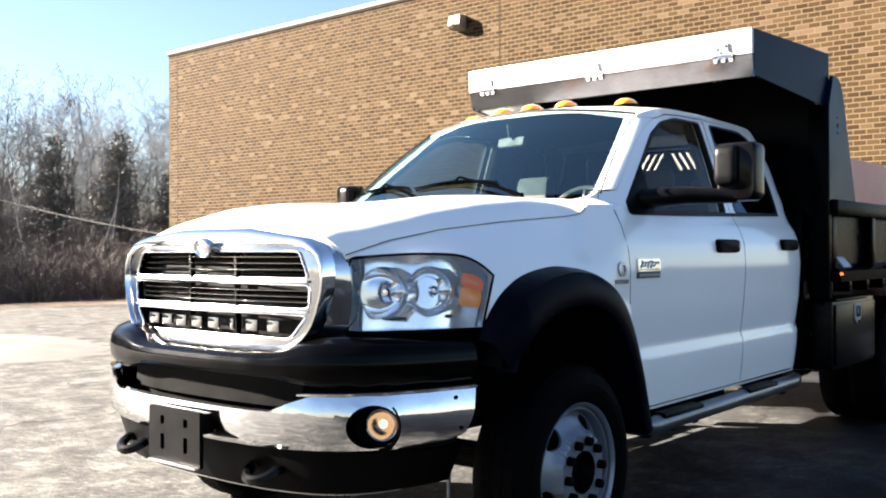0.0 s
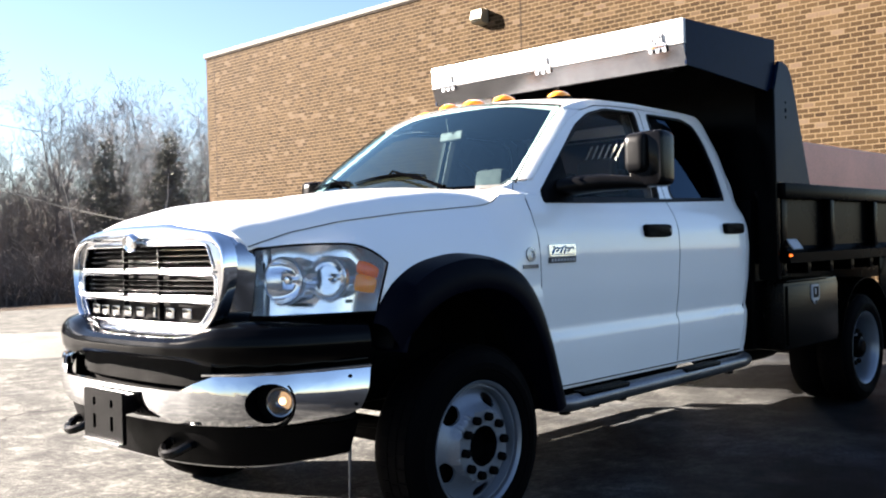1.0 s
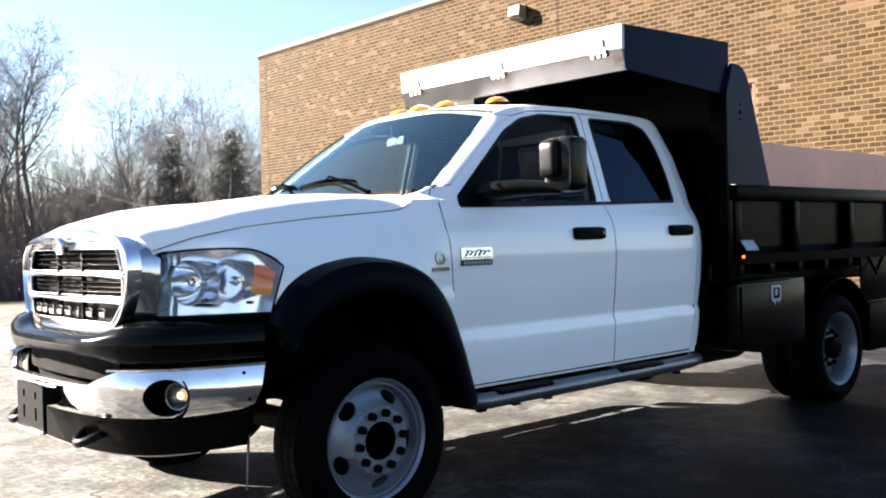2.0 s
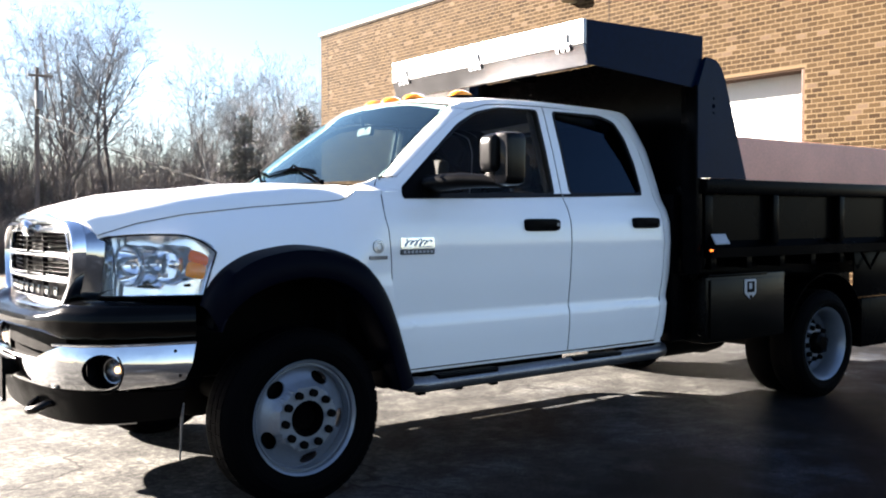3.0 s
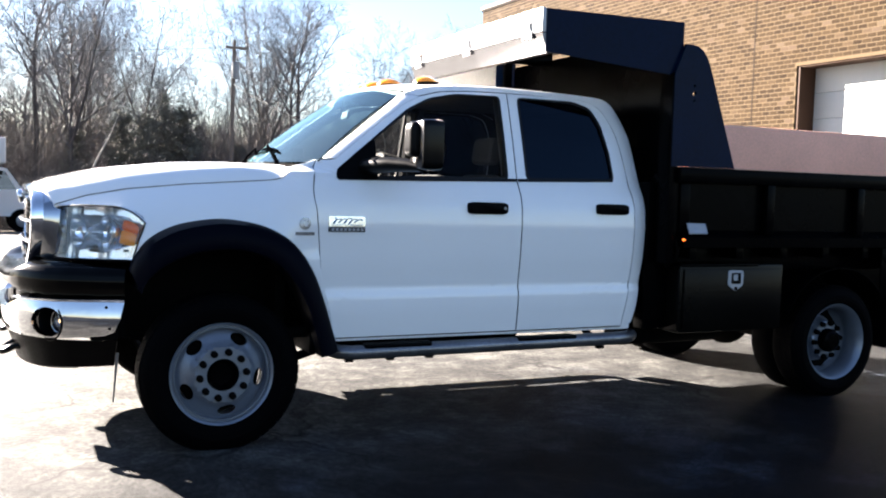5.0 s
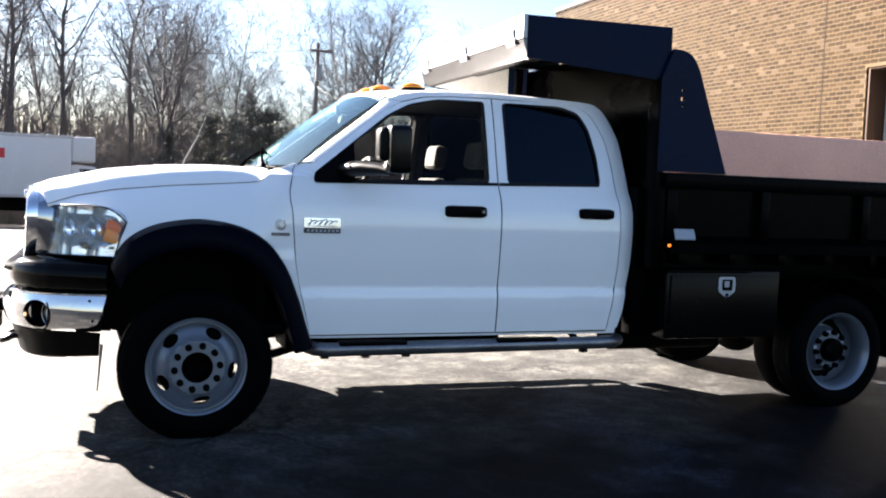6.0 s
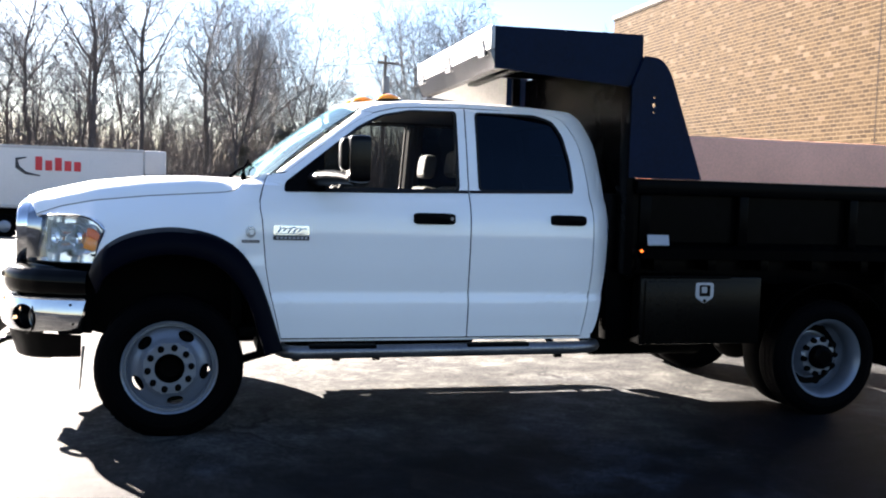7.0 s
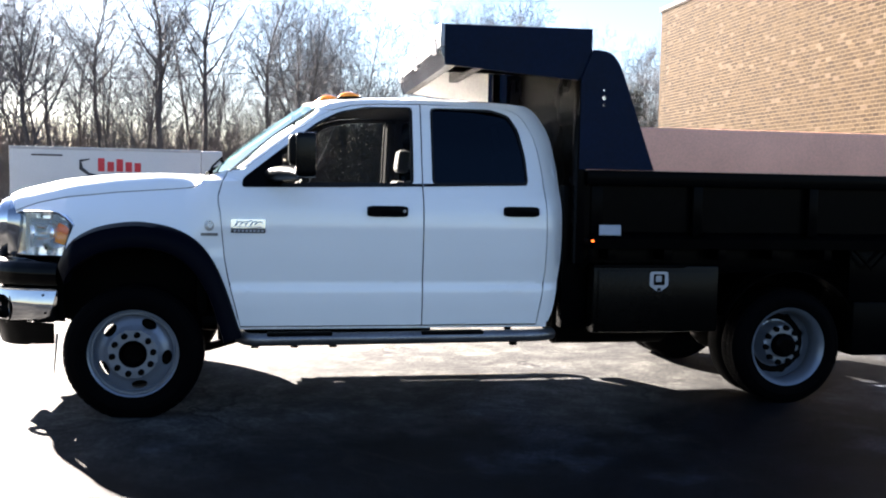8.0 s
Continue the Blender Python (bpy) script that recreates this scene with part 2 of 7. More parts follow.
    link(geo.outputs["Position"], wob.inputs["Vector"])
    link(geo.outputs["Position"], warp.inputs[0])
    link(wob.outputs["Color"], warp.inputs[1])
    link(warp.outputs[0], crack.inputs["Vector"])
    line = ramp(crack.outputs["Distance"], [(0.0, (1, 1, 1)), (0.010, (0, 0, 0))])
    some = ramp(noise_at(0.3, 2), [(0.42, (0, 0, 0)), (0.48, (1, 1, 1))])
    where = mix(1.0, line, some, "MULTIPLY")
    dark = N("ShaderNodeRGB")
    dark.outputs[0].default_value = (0.010, 0.0095, 0.009, 1)
    asphalt = mix(where, asphalt, dark.outputs[0])
    litter = ramp(noise_at(2.2, 9, 0.7), [(0.3, (0.044, 0.0336, 0.024)), (0.5, (0.096, 0.076, 0.056)), (0.7, (0.176, 0.144, 0.112))])
    # the lot's edge runs slantwise
    reach = N("ShaderNodeMath")
    reach.operation = "MULTIPLY_ADD"
    link(sep.outputs["X"], reach.inputs[0])
    reach.inputs[1].default_value = 0.9
    link(sep.outputs["Y"], reach.inputs[2])
    rag = N("ShaderNodeMath")
    rag.operation = "MULTIPLY_ADD"
    link(noise_at(0.25, 6), rag.inputs[0])
    rag.inputs[1].default_value = 5.0
    link(reach.outputs[0], rag.inputs[2])
    edge = N("ShaderNodeMapRange")
    edge.inputs["From Min"].default_value, edge.inputs["From Max"].default_value = 29.0, 30.5
    link(rag.outputs[0], edge.inputs["Value"])
    colour = mix(edge.outputs[0], asphalt, litter)
    link(colour, b.inputs["Base Color"])
    b.inputs["Roughness"].default_value = 0.72
    b.inputs["Specular IOR Level"].default_value = 0.06
    bp = N("ShaderNodeBump")
    bp.inputs["Strength"].default_value, bp.inputs["Distance"].default_value = 0.9, 0.006
    link(noise_at(110, 4, 0.7), bp.inputs["Height"])
    link(bp.outputs[0], b.inputs["Normal"])
    return m


def brick_material(name, island):
    """Buff brick: each one of its own shade, some pale, some dark, with a rough face."""
    m = bpy.data.materials.new(name)
    m.use_nodes = True
    nt = m.node_tree
    N, link = nt.nodes.new, nt.links.new
    b = nt.nodes["Principled BSDF"]
    if island:
        pick = N("ShaderNodeNewGeometry").outputs["Random Per Island"]
    else:
        pick = N("ShaderNodeObjectInfo").outputs["Random"]
    r = N("ShaderNodeValToRGB")
    stops = [(0.0, (0.0300, 0.0172, 0.0080)), (0.15, (0.0400, 0.0239, 0.0110)), (0.5, (0.0520, 0.0321, 0.0149)), (0.85, (0.0684, 0.0435, 0.0208)), (0.94, (0.0895, 0.0593, 0.0316)), (0.97, (0.1089, 0.0742, 0.0483)), (1.0, (0.1301, 0.0949, 0.0603))]
    while len(r.color_ramp.elements) < len(stops):
        r.color_ramp.elements.new(0.5)
    for e, (p, c) in zip(r.color_ramp.elements, stops):
        e.position, e.color = p, (*c, 1)
    link(pick, r.inputs[0])
    geo = N("ShaderNodeNewGeometry")
    n1, n2 = N("ShaderNodeTexNoise"), N("ShaderNodeTexNoise")
    for n, s in ((n1, 0.35), (n2, 45)):
        n.inputs["Scale"].default_value, n.inputs["Detail"].default_value = s, 6
        link(geo.outputs["Position"], n.inputs["Vector"])
    add = N("ShaderNodeMath")
    add.operation = "ADD"
    link(n1.outputs[0], add.inputs[0])
    link(n2.outputs[0], add.inputs[1])
    span = N("ShaderNodeMapRange")
    span.inputs["From Min"].default_value, span.inputs["From Max"].default_value = 0.6, 1.4
    span.inputs["To Min"].default_value, span.inputs["To Max"].default_value = 0.395, 0.535
    link(add.outputs[0], span.inputs["Value"])
    sc = N("ShaderNodeVectorMath")
    sc.operation = "SCALE"
    link(r.outputs[0], sc.inputs[0])
    link(span.outputs[0], sc.inputs["Scale"])
    link(sc.outputs[0], b.inputs["Base Color"])
    b.inputs["Roughness"].default_value = 0.9
    b.inputs["Specular IOR Level"].default_value = 0.06
    bp = N("ShaderNodeBump")
    bp.inputs["Distance"].default_value = 0.003
    link(n2.outputs[0], bp.inputs["Height"])
    link(bp.outputs[0], b.inputs["Normal"])
    return m


GROUND = ground_material()
BRICK, BRICK_JOINED = brick_material("buff_brick", False), brick_material("buff_brick_joined", True)


# ---- building helpers ----
def part(name, bm, mat, parent=None, label="", smooth=35, where=None):
    """Links a bmesh as ONE mesh object, under a thing or a part if given."""
    me = bpy.data.meshes.new(name)
    bmesh.ops.recalc_face_normals(bm, faces=bm.faces)
    bm.to_mesh(me)
    bm.free()
    me.materials.append(mat)
    if smooth:
        for p in me.polygons:
            p.use_smooth = True
        me.set_sharp_from_angle(angle=radians(smooth))
    ob = new(name, me)
    if parent is not None:
        ob.parent = parent
    if where is not None:
        ob.matrix_basis = where
    if label:
        ob["label"] = label
    return ob


def again(ob, m, parent):
    """A further part on the same mesh, at the pose m."""
    o = ob.copy()
    scene.collection.objects.link(o)
    o.parent = parent
    o.matrix_basis = m
    return o


def empty(name, x=0, y=0, z=0, rz=0):
    ob = new(name)
    ob.empty_display_size = 0.2
    ob.matrix_basis = pose(x, y, z, 0, 0, rz)
    return ob


def box(bm, lo, hi, bevel=0.0, turn=None, seg=2):
    """A box from corner lo to corner hi, with rounded edges."""
    lo, hi = Vector(lo), Vector(hi)
    r = bmesh.ops.create_cube(bm, size=1)
    vs = r["verts"]
    mid, ext = (lo + hi) / 2, hi - lo
    for v in vs:
        v.co = Vector((v.co.x * ext.x, v.co.y * ext.y, v.co.z * ext.z))
    if bevel:
        es = list({e for v in vs for e in v.link_edges})
        out = bmesh.ops.bevel(bm, geom=es, offset=bevel, segments=seg, affect="EDGES", profile=0.6)
        vs = list({v for f in out["faces"] for v in f.verts} | {v for v in vs if v.is_valid})
    for v in vs:
        v.co = (turn @ v.co if turn is not None else v.co) + mid
    return vs


def tube(bm, pts, radius, sides=10, closed=False, squash=1.0):
    """A round bar along points; radius may be one number or one a point."""
    pts = [Vector(p) for p in pts]
    n = len(pts)
    rad = radius if isinstance(radius, (list, tuple)) else [radius] * n
    rings, ref = [], None
    for i, p in enumerate(pts):
        a = pts[i - 1] if (i or closed) else pts[0]
        c = pts[(i + 1) % n] if (i < n - 1 or closed) else pts[-1]
        d = (c - a).normalized()
        if ref is None:
            ref = Vector((0, 0, 1)) if abs(d.z) < 0.9 else Vector((1, 0, 0))
        u = (ref - d * ref.dot(d)).normalized()
        ref = u
        w = d.cross(u)
        rings.append([bm.verts.new(p + (u * math.cos(k * math.tau / sides) * squash + w * math.sin(k * math.tau / sides)) * rad[i]) for k in range(sides)])
    for i in range(n if closed else n - 1):
        a, b = rings[i], rings[(i + 1) % n]
        for k in range(sides):
            bm.faces.new((a[k], a[(k + 1) % sides], b[(k + 1) % sides], b[k]))
    if not closed:
        bm.faces.new(rings[0][::-1])
        bm.faces.new(rings[-1])


def lathe(bm, profile, n=48, close=False):
    """Turns (radius, y) points round the y axis."""
    rings = []
    for r, y in profile:
        if r < 1e-5:
            rings.append([bm.verts.new((0, y, 0))])
        else:
            rings.append([bm.verts.new((r * math.cos(k * math.tau / n), y, r * math.sin(k * math.tau / n))) for k in range(n)])
    pairs = list(zip(rings, rings[1:])) + ([(rings[-1], rings[0])] if close else [])
    for a, b in pairs:
        for k in range(n):
            j = (k + 1) % n
            if len(a) == 1:
                bm.faces.new((a[0], b[k], b[j]))
            elif len(b) == 1:
                bm.faces.new((a[k], a[j], b[0]))
            else:
                bm.faces.new((a[k], a[j], b[j], b[k]))


def spline(pts, n=8, closed=False):
    """A smooth line through points (Catmull-Rom)."""
    pts = [Vector(p) for p in pts]
    m = len(pts)
    out = []
    for i in range(m if closed else m - 1):
        p0 = pts[i - 1] if (i or closed) else pts[0] * 2 - pts[1]
        p1, p2 = pts[i], pts[(i + 1) % m]
        p3 = pts[(i + 2) % m] if (i + 2 < m or closed) else pts[-1] * 2 - pts[-2]
        for k in range(n):
            t = k / n
            out.append(0.5 * (2 * p1 + (p2 - p0) * t + (2 * p0 - 5 * p1 + 4 * p2 - p3) * t * t + (3 * p1 - p0 - 3 * p2 + p3) * t ** 3))
    if not closed:
        out.append(pts[-1])
    return out


def sheet(bm, f, nu, nv, thick=0.0, inward=None):
    """A curved sheet f(u, v), u and v from 0 to 1, given thickness against its own normal (or along inward)."""
    grid = [[Vector(f(i / nu, j / nv)) for j in range(nv + 1)] for i in range(nu + 1)]
    top = [[bm.verts.new(p) for p in row] for row in grid]
    for i in range(nu):
        for j in range(nv):
            bm.faces.new((top[i][j], top[i + 1][j], top[i + 1][j + 1], top[i][j + 1]))
    if thick:
        low = []
        for i in range(nu + 1):
            row = []
            for j in range(nv + 1):
                if inward is not None:
                    d = Vector(inward)
                else:
                    du = grid[min(i + 1, nu)][j] - grid[max(i - 1, 0)][j]
                    dv = grid[i][min(j + 1, nv)] - grid[i][max(j - 1, 0)]
                    d = du.cross(dv)
                    d = d.normalized() if d.length > 1e-9 else Vector((0, 0, -1))
                row.append(bm.verts.new(grid[i][j] + d * thick))
            low.append(row)
        for i in range(nu):
            for j in range(nv):
                bm.faces.new((low[i][j], low[i][j + 1], low[i + 1][j + 1], low[i + 1][j]))
        ring = [(i, 0) for i in range(nu)] + [(nu, j) for j in range(nv)] + [(i, nv) for i in range(nu, 0, -1)] + [(0, j) for j in range(nv, 0, -1)]
        for (a, b), (c, d) in zip(ring, ring[1:] + ring[:1]):
            bm.faces.new((top[a][b], low[a][b], low[c][d], top[c][d]))


def plate(bm, outline, holes=(), place=None, back=None, step=(0.08, 0.05)):
    """A shaped plate: a flat outline with holes, cut into a fine mesh and laid on place(a, b); back(a, b) is its other face."""
    flat = bmesh.new()
    edges = []
    for loop in (outline, *holes):
        vs = [flat.verts.new((p[0], p[1], 0)) for p in loop]
        edges += [flat.edges.new((vs[i], vs[(i + 1) % len(vs)])) for i in range(len(vs))]
    bmesh.ops.triangle_fill(flat, use_beauty=True, edges=edges, normal=(0, 0, 1))
    lo = [min(p[k] for p in outline) for k in (0, 1)]
    hi = [max(p[k] for p in outline) for k in (0, 1)]
    for k in (0, 1):
        if step[k]:
            count = int((hi[k] - lo[k]) / step[k])
            for i in range(1, count + 1):
                co = [0, 0, 0]
                no = [0, 0, 0]
                co[k], no[k] = lo[k] + (hi[k] - lo[k]) * i / (count + 1), 1
                bmesh.ops.bisect_plane(flat, geom=flat.verts[:] + flat.edges[:] + flat.faces[:], plane_co=co, plane_no=no, dist=1e-5)
    front = {v: bm.verts.new(place(v.co.x, v.co.y)) for v in flat.verts}
    rear = {v: bm.verts.new(back(v.co.x, v.co.y)) for v in flat.verts} if back else None
    for f in flat.faces:
        bm.faces.new([front[v] for v in f.verts])
        if rear:
            bm.faces.new([rear[v] for v in reversed(f.verts)])
    if rear:
        for e in flat.edges:
            if len(e.link_faces) == 1:
                a, b = e.verts
                bm.faces.new((front[a], front[b], rear[b], rear[a]))
    flat.free()


def circle(x, y, r, n=20, ry=None, turn=0.0):
    ry = r if ry is None else ry
    c, s = math.cos(turn), math.sin(turn)
    out = []
    for k in range(n):
        a, b = r * math.cos(k * math.tau / n), ry * math.sin(k * math.tau / n)
        out.append((x + a * c - b * s, y + a * s + b * c))
    return out


def inset(loop, d):
    """The loop drawn in by d towards its middle."""
    cx, cy = sum(p[0] for p in loop) / len(loop), sum(p[1] for p in loop) / len(loop)
    out = []
    for x, y in loop:
        r = math.hypot(x - cx, y - cy)
        k = (r - d) / r
        out.append((cx + (x - cx) * k, cy + (y - cy) * k))
    return out


def rounded(loop, r=0.03, n=4):
    """A loop with its corners rounded."""
    out, m = [], len(loop)
    for i in range(m):
        p, a, b = Vector(loop[i]), Vector(loop[i - 1]), Vector(loop[(i + 1) % m])
        da, db = (a - p), (b - p)
        k = min(r, da.length * 0.45, db.length * 0.45)
        s, e = p + da.normalized() * k, p + db.normalized() * k
        for j in range(n + 1):
            t = j / n
            q = s * (1 - t) ** 2 + p * 2 * t * (1 - t) + e * t * t
            out.append((q.x, q.y))
    return out


# ---- ground ----
def ground_height(x, y):
    """Level in the lot, falling gently away beyond it; small unevenness."""
    return -0.042 * max(0.0, min(y, 70.0) - 18.0) + 0.0


def build_ground():
    bm = bmesh.new()
    xs = [-900, -300, -120, -60, -40, -25, -15, -8, -4, 0, 4, 8, 12, 16, 22, 30, 45, 70, 130, 300, 900]
    ys = [-900, -300, -120, -60, -30, -15, -8, -4, 0, 4, 8, 12, 16, 18, 22, 28, 36, 46, 58, 70, 120, 300, 900]
    g = [[bm.verts.new((x, y, ground_height(x, y))) for y in ys] for x in xs]
    for i in range(len(xs) - 1):
        for j in range(len(ys) - 1):
            bm.faces.new((g[i][j], g[i + 1][j], g[i + 1][j + 1], g[i][j + 1]))
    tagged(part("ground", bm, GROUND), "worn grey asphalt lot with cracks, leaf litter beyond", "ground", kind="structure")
    # low heap of sandy dirt at the edge of the lot
    bm = bmesh.new()

    def heap(u, v):
        a, r = u * math.tau, v
        d = 1 + 0.22 * noise.noise(Vector((math.cos(a) * 1.3, math.sin(a) * 1.3, 2)))
        x, y = 2.6 + math.cos(a) * r * 1.5 * d, 9.9 + math.sin(a) * r * 2.4 * d
        return x, y, -0.02 + 0.13 * (1 - r * r) + 0.06 * noise.noise(Vector((x * 2.2, y * 2.2, 0))) * (1 - r)
    sheet(bm, heap, 40, 10)
    bmesh.ops.remove_doubles(bm, verts=bm.verts, dist=1e-4)
    tagged(part("dirt_heap", bm, DIRT), "low heap of sandy dirt lying on the asphalt", "dirt heap", kind="stuff")


build_ground()

# ---- brick building ----
WX, WY0, WY1, WTOP = 12.62, -1.2, 20.67, 7.14
DOOR_Y0, DOOR_Y1, DOOR_TOP, RECESS = 4.18, 7.54, 3.94, 0.42
COURSE, LONG = 0.087, 0.202


def build_building():
    house = tagged(empty("brick_building", WX, WY1, 0), "flat-roofed industrial building of buff brick with pale coping", "building")
    inv = pose(-WX, -WY1, 0)

    def add(name, bm, mat, label="", parent=house, smooth=30):
        bmesh.ops.transform(bm, matrix=inv, verts=bm.verts)
        return part(name, bm, mat, parent, label, smooth)
    # front wall with the door opening, 0.35 thick
    bm = bmesh.new()
    plate(bm, [(WY0, -0.3), (DOOR_Y0, -0.3), (DOOR_Y0, DOOR_TOP), (DOOR_Y1, DOOR_TOP), (DOOR_Y1, -0.3), (WY1, -0.3), (WY1, WTOP - 0.12), (WY0, WTOP - 0.12)], (),
          lambda a, b: (WX - 0.0012, a, b), lambda a, b: (WX + 0.45, a, b), step=(0, 0))
    wall = add("wall", bm, MORTAR, "buff brick wall")
    for nm, lo, hi in (("wall_side", (WX + 0.45, WY1 - 0.4, -1.5), (WX + 26, WY1, WTOP - 0.12)), ("wall_back", (WX + 25.6, WY0, -1.5), (WX + 26, WY1 - 0.4, WTOP - 0.12)),
                       ("wall_end", (WX + 0.45, WY0, -0.5), (WX + 25.6, WY0 + 0.4, WTOP - 0.12))):
        bm = bmesh.new()
        box(bm, lo, hi)
        add(nm, bm, MORTAR)
    bm = bmesh.new()
    box(bm, (WX + 0.45, WY0 + 0.4, WTOP - 0.6), (WX + 25.6, WY1 - 0.4, WTOP - 0.4))
    add("roof", bm, CONCRETE)
    # coping: a pale metal cap with a drip edge
    bm = bmesh.new()
    box(bm, (WX - 0.05, WY0 - 0.05, WTOP - 0.115), (WX + 0.5, WY1 + 0.05, WTOP - 0.012), 0.012)
    add("coping", bm, COPING, "pale metal coping")
    bm = bmesh.new()
    box(bm, (WX - 0.03, WY0, WTOP - 0.16), (WX + 0.004, WY1 + 0.02, WTOP - 0.118))
    add("drip_edge", bm, SEALANT)
    # overhead door set back in its opening
    n = 8
    for i in range(n):
        z0, z1 = DOOR_TOP * i / n, DOOR_TOP * (i + 1) / n
        bm = bmesh.new()
        box(bm, (WX + RECESS, DOOR_Y0 + 0.02, z0 + 0.004), (WX + RECESS + 0.05, DOOR_Y1 - 0.02, z1 - 0.004), 0.006)
        add("door_panel", bm, DOOR_WHITE, "white overhead door panel" if i == 0 else "")
    for y in (DOOR_Y0, DOOR_Y1):
        s = 1 if y == DOOR_Y0 else -1
        bm = bmesh.new()
        box(bm, (WX + 0.02, min(y - 0.004 * s, y + 0.07 * s), 0), (WX + RECESS, max(y - 0.004 * s, y + 0.07 * s), DOOR_TOP - 0.005), 0.004)
        add("door_jamb", bm, DOOR_JAMB, "brown steel jamb")
    bm = bmesh.new()
    box(bm, (WX + 0.02, DOOR_Y0 + 0.07, DOOR_TOP - 0.03), (WX + RECESS, DOOR_Y1 - 0.07, DOOR_TOP + 0.004), 0.004)
    add("door_lintel", bm, DOOR_JAMB)
    # vertical movement joints
    for y in (8.68, 20.23):
        bm = bmesh.new()
        box(bm, (WX - 0.0065, y - 0.012, 0), (WX + 0.004, y + 0.012, WTOP - 0.165))
        add("movement_joint", bm, SEALANT)
    return house, wall, inv


building, front_wall, building_inv = build_building()


def wall_lamp(y, z):
    lampbox = tagged(empty("wall_lamp", WX, y, z), "cream box-shaped floodlight fixed high on the brick wall", "wall lamp")
    bm = bmesh.new()
    plate(bm, rounded([(-0.27, -0.06), (-0.23, 0.16), (0.0, 0.16), (0.0, -0.13), (-0.20, -0.13)], 0.03), (), lambda a, b: (a, -0.15, b), lambda a, b: (a, 0.15, b), step=(0, 0))
    part("housing", bm, LAMP_SHELL, lampbox)
    bm = bmesh.new()
    box(bm, (-0.265, -0.12, -0.10), (-0.23, 0.12, -0.01), 0.006)
    part("lamp_glass", bm, LENS, lampbox, "clear lamp glass")
    bm = bmesh.new()
    box(bm, (-0.03, -0.12, -0.16), (0.004, 0.12, 0.19), 0.01)
    part("back_plate", bm, LAMP_SHELL, lampbox)


wall_lamp(9.72, 6.2)


# ---- woods ----
def grow(rng, height, spread=0.5, trunk_r=0.14, lean=0.0, fork=0.3):
    """Bare tree: a trunk that forks into rising leaders, side limbs, branches and fine twigs. Returns two bmeshes: limbs and twigs."""
    wood, twigs = bmesh.new(), bmesh.new()

    def limb(bm, p, d, length, r0, r1, n, sides, bend, lift):
        pts, rad = [p.copy()], [r0]
        for i in range(n):
            d = (d + Vector((rng.gauss(0, 1), rng.gauss(0, 1), rng.gauss(0, 0.6))) * bend + Vector((0, 0, lift))).normalized()
            p = p + d * (length / n)
            pts.append(p.copy())
            rad.append(r0 + (r1 - r0) * (i + 1) / n)
        if sides > 3:
            tube(bm, pts, rad, sides)
            return pts, rad
        u = (pts[-1] - pts[0]).orthogonal().normalized()
        w = (pts[-1] - pts[0]).cross(u).normalized()
        rings = [[bm.verts.new(q + (u * math.cos(k * 2.094) + w * math.sin(k * 2.094)) * r) for k in range(3)] for q, r in zip(pts, rad)]
        for a, b in zip(rings, rings[1:]):
            for k in range(3):
                bm.faces.new((a[k], a[(k + 1) % 3], b[(k + 1) % 3], b[k]))
        return pts, rad

    def sprout(pts, rad, count, level, length, f0):
        """Side shoots along a limb, turning round it, shorter towards its tip."""
        turn = rng.uniform(0, math.tau)
        n = len(pts) - 1
        for k in range(count):
            f = f0 + (0.98 - f0) * (k + rng.uniform(0.1, 0.9)) / count
            i = min(n - 1, int(f * n))
            q = pts[i].lerp(pts[i + 1], f * n - i)
            r = rad[i] + (rad[i + 1] - rad[i]) * (f * n - i)
            base = (pts[i + 1] - pts[i]).normalized()
            turn += 2.4 + rng.uniform(-0.5, 0.5)
            u = base.orthogonal().normalized()
            w = base.cross(u)
            opening = radians(rng.uniform(32, 62))
            d = base * math.cos(opening) + (u * math.cos(turn) + w * math.sin(turn)) * math.sin(opening)
            branch(q, d, length * (1.0 - 0.55 * f) * rng.uniform(0.7, 1.25), max(min(r * 0.62, 0.07), 0.0075), level)

    def branch(p, d, length, r, level):
        if level >= 4:
            limb(twigs, p, d, length, r, 0.003, 1, 3, 0.1, 0.05)
            return
        pts, rad = limb(wood if level == 1 else twigs, p, d, length, r, max(0.25 * r, 0.004), {1: 5, 2: 3, 3: 2}[level], 5 if level == 1 else 3, {1: 0.09, 2: 0.13, 3: 0.16}[level], {1: 0.10, 2: 0.07, 3: 0.05}[level])
        sprout(pts, rad, {1: rng.randint(8, 10), 2: rng.randint(5, 6), 3: rng.randint(3, 4)}[level], level + 1, length * {1: 0.52, 2: 0.52, 3: 0.55}[level], 0.15)

    def leader(p, d, length, r, shoots, f0):
        pts, rad = limb(wood, p, d, length, r, 0.015, 9, 6, 0.045, 0.02)
        sprout(pts, rad, shoots, 1, height * spread * 0.95, f0)
    stem = fork + rng.uniform(0.0, 0.12)
    d = Vector((lean, rng.uniform(-0.04, 0.04), 1)).normalized()
    pts, rad = limb(wood, Vector((0, 0, 0)), d, height * stem, trunk_r * 1.15, trunk_r * 0.80, 5, 7, 0.03, 0.0)
    count = rng.choice((1, 2, 2, 3))
    a = rng.uniform(0, math.tau)
    for k in range(count):
        open_ = radians(rng.uniform(13, 27)) if count > 1 else 0.03
        v = Vector((math.cos(a) * math.sin(open_), math.sin(a) * math.sin(open_), math.cos(open_)))
        a += math.tau / count + rng.uniform(-0.4, 0.4)
        leader(pts[-1], v, height * (1 - stem) * rng.uniform(0.86, 1.0), trunk_r * (0.78 if count == 1 else 0.56), 17 if count == 1 else 11, 0.05)
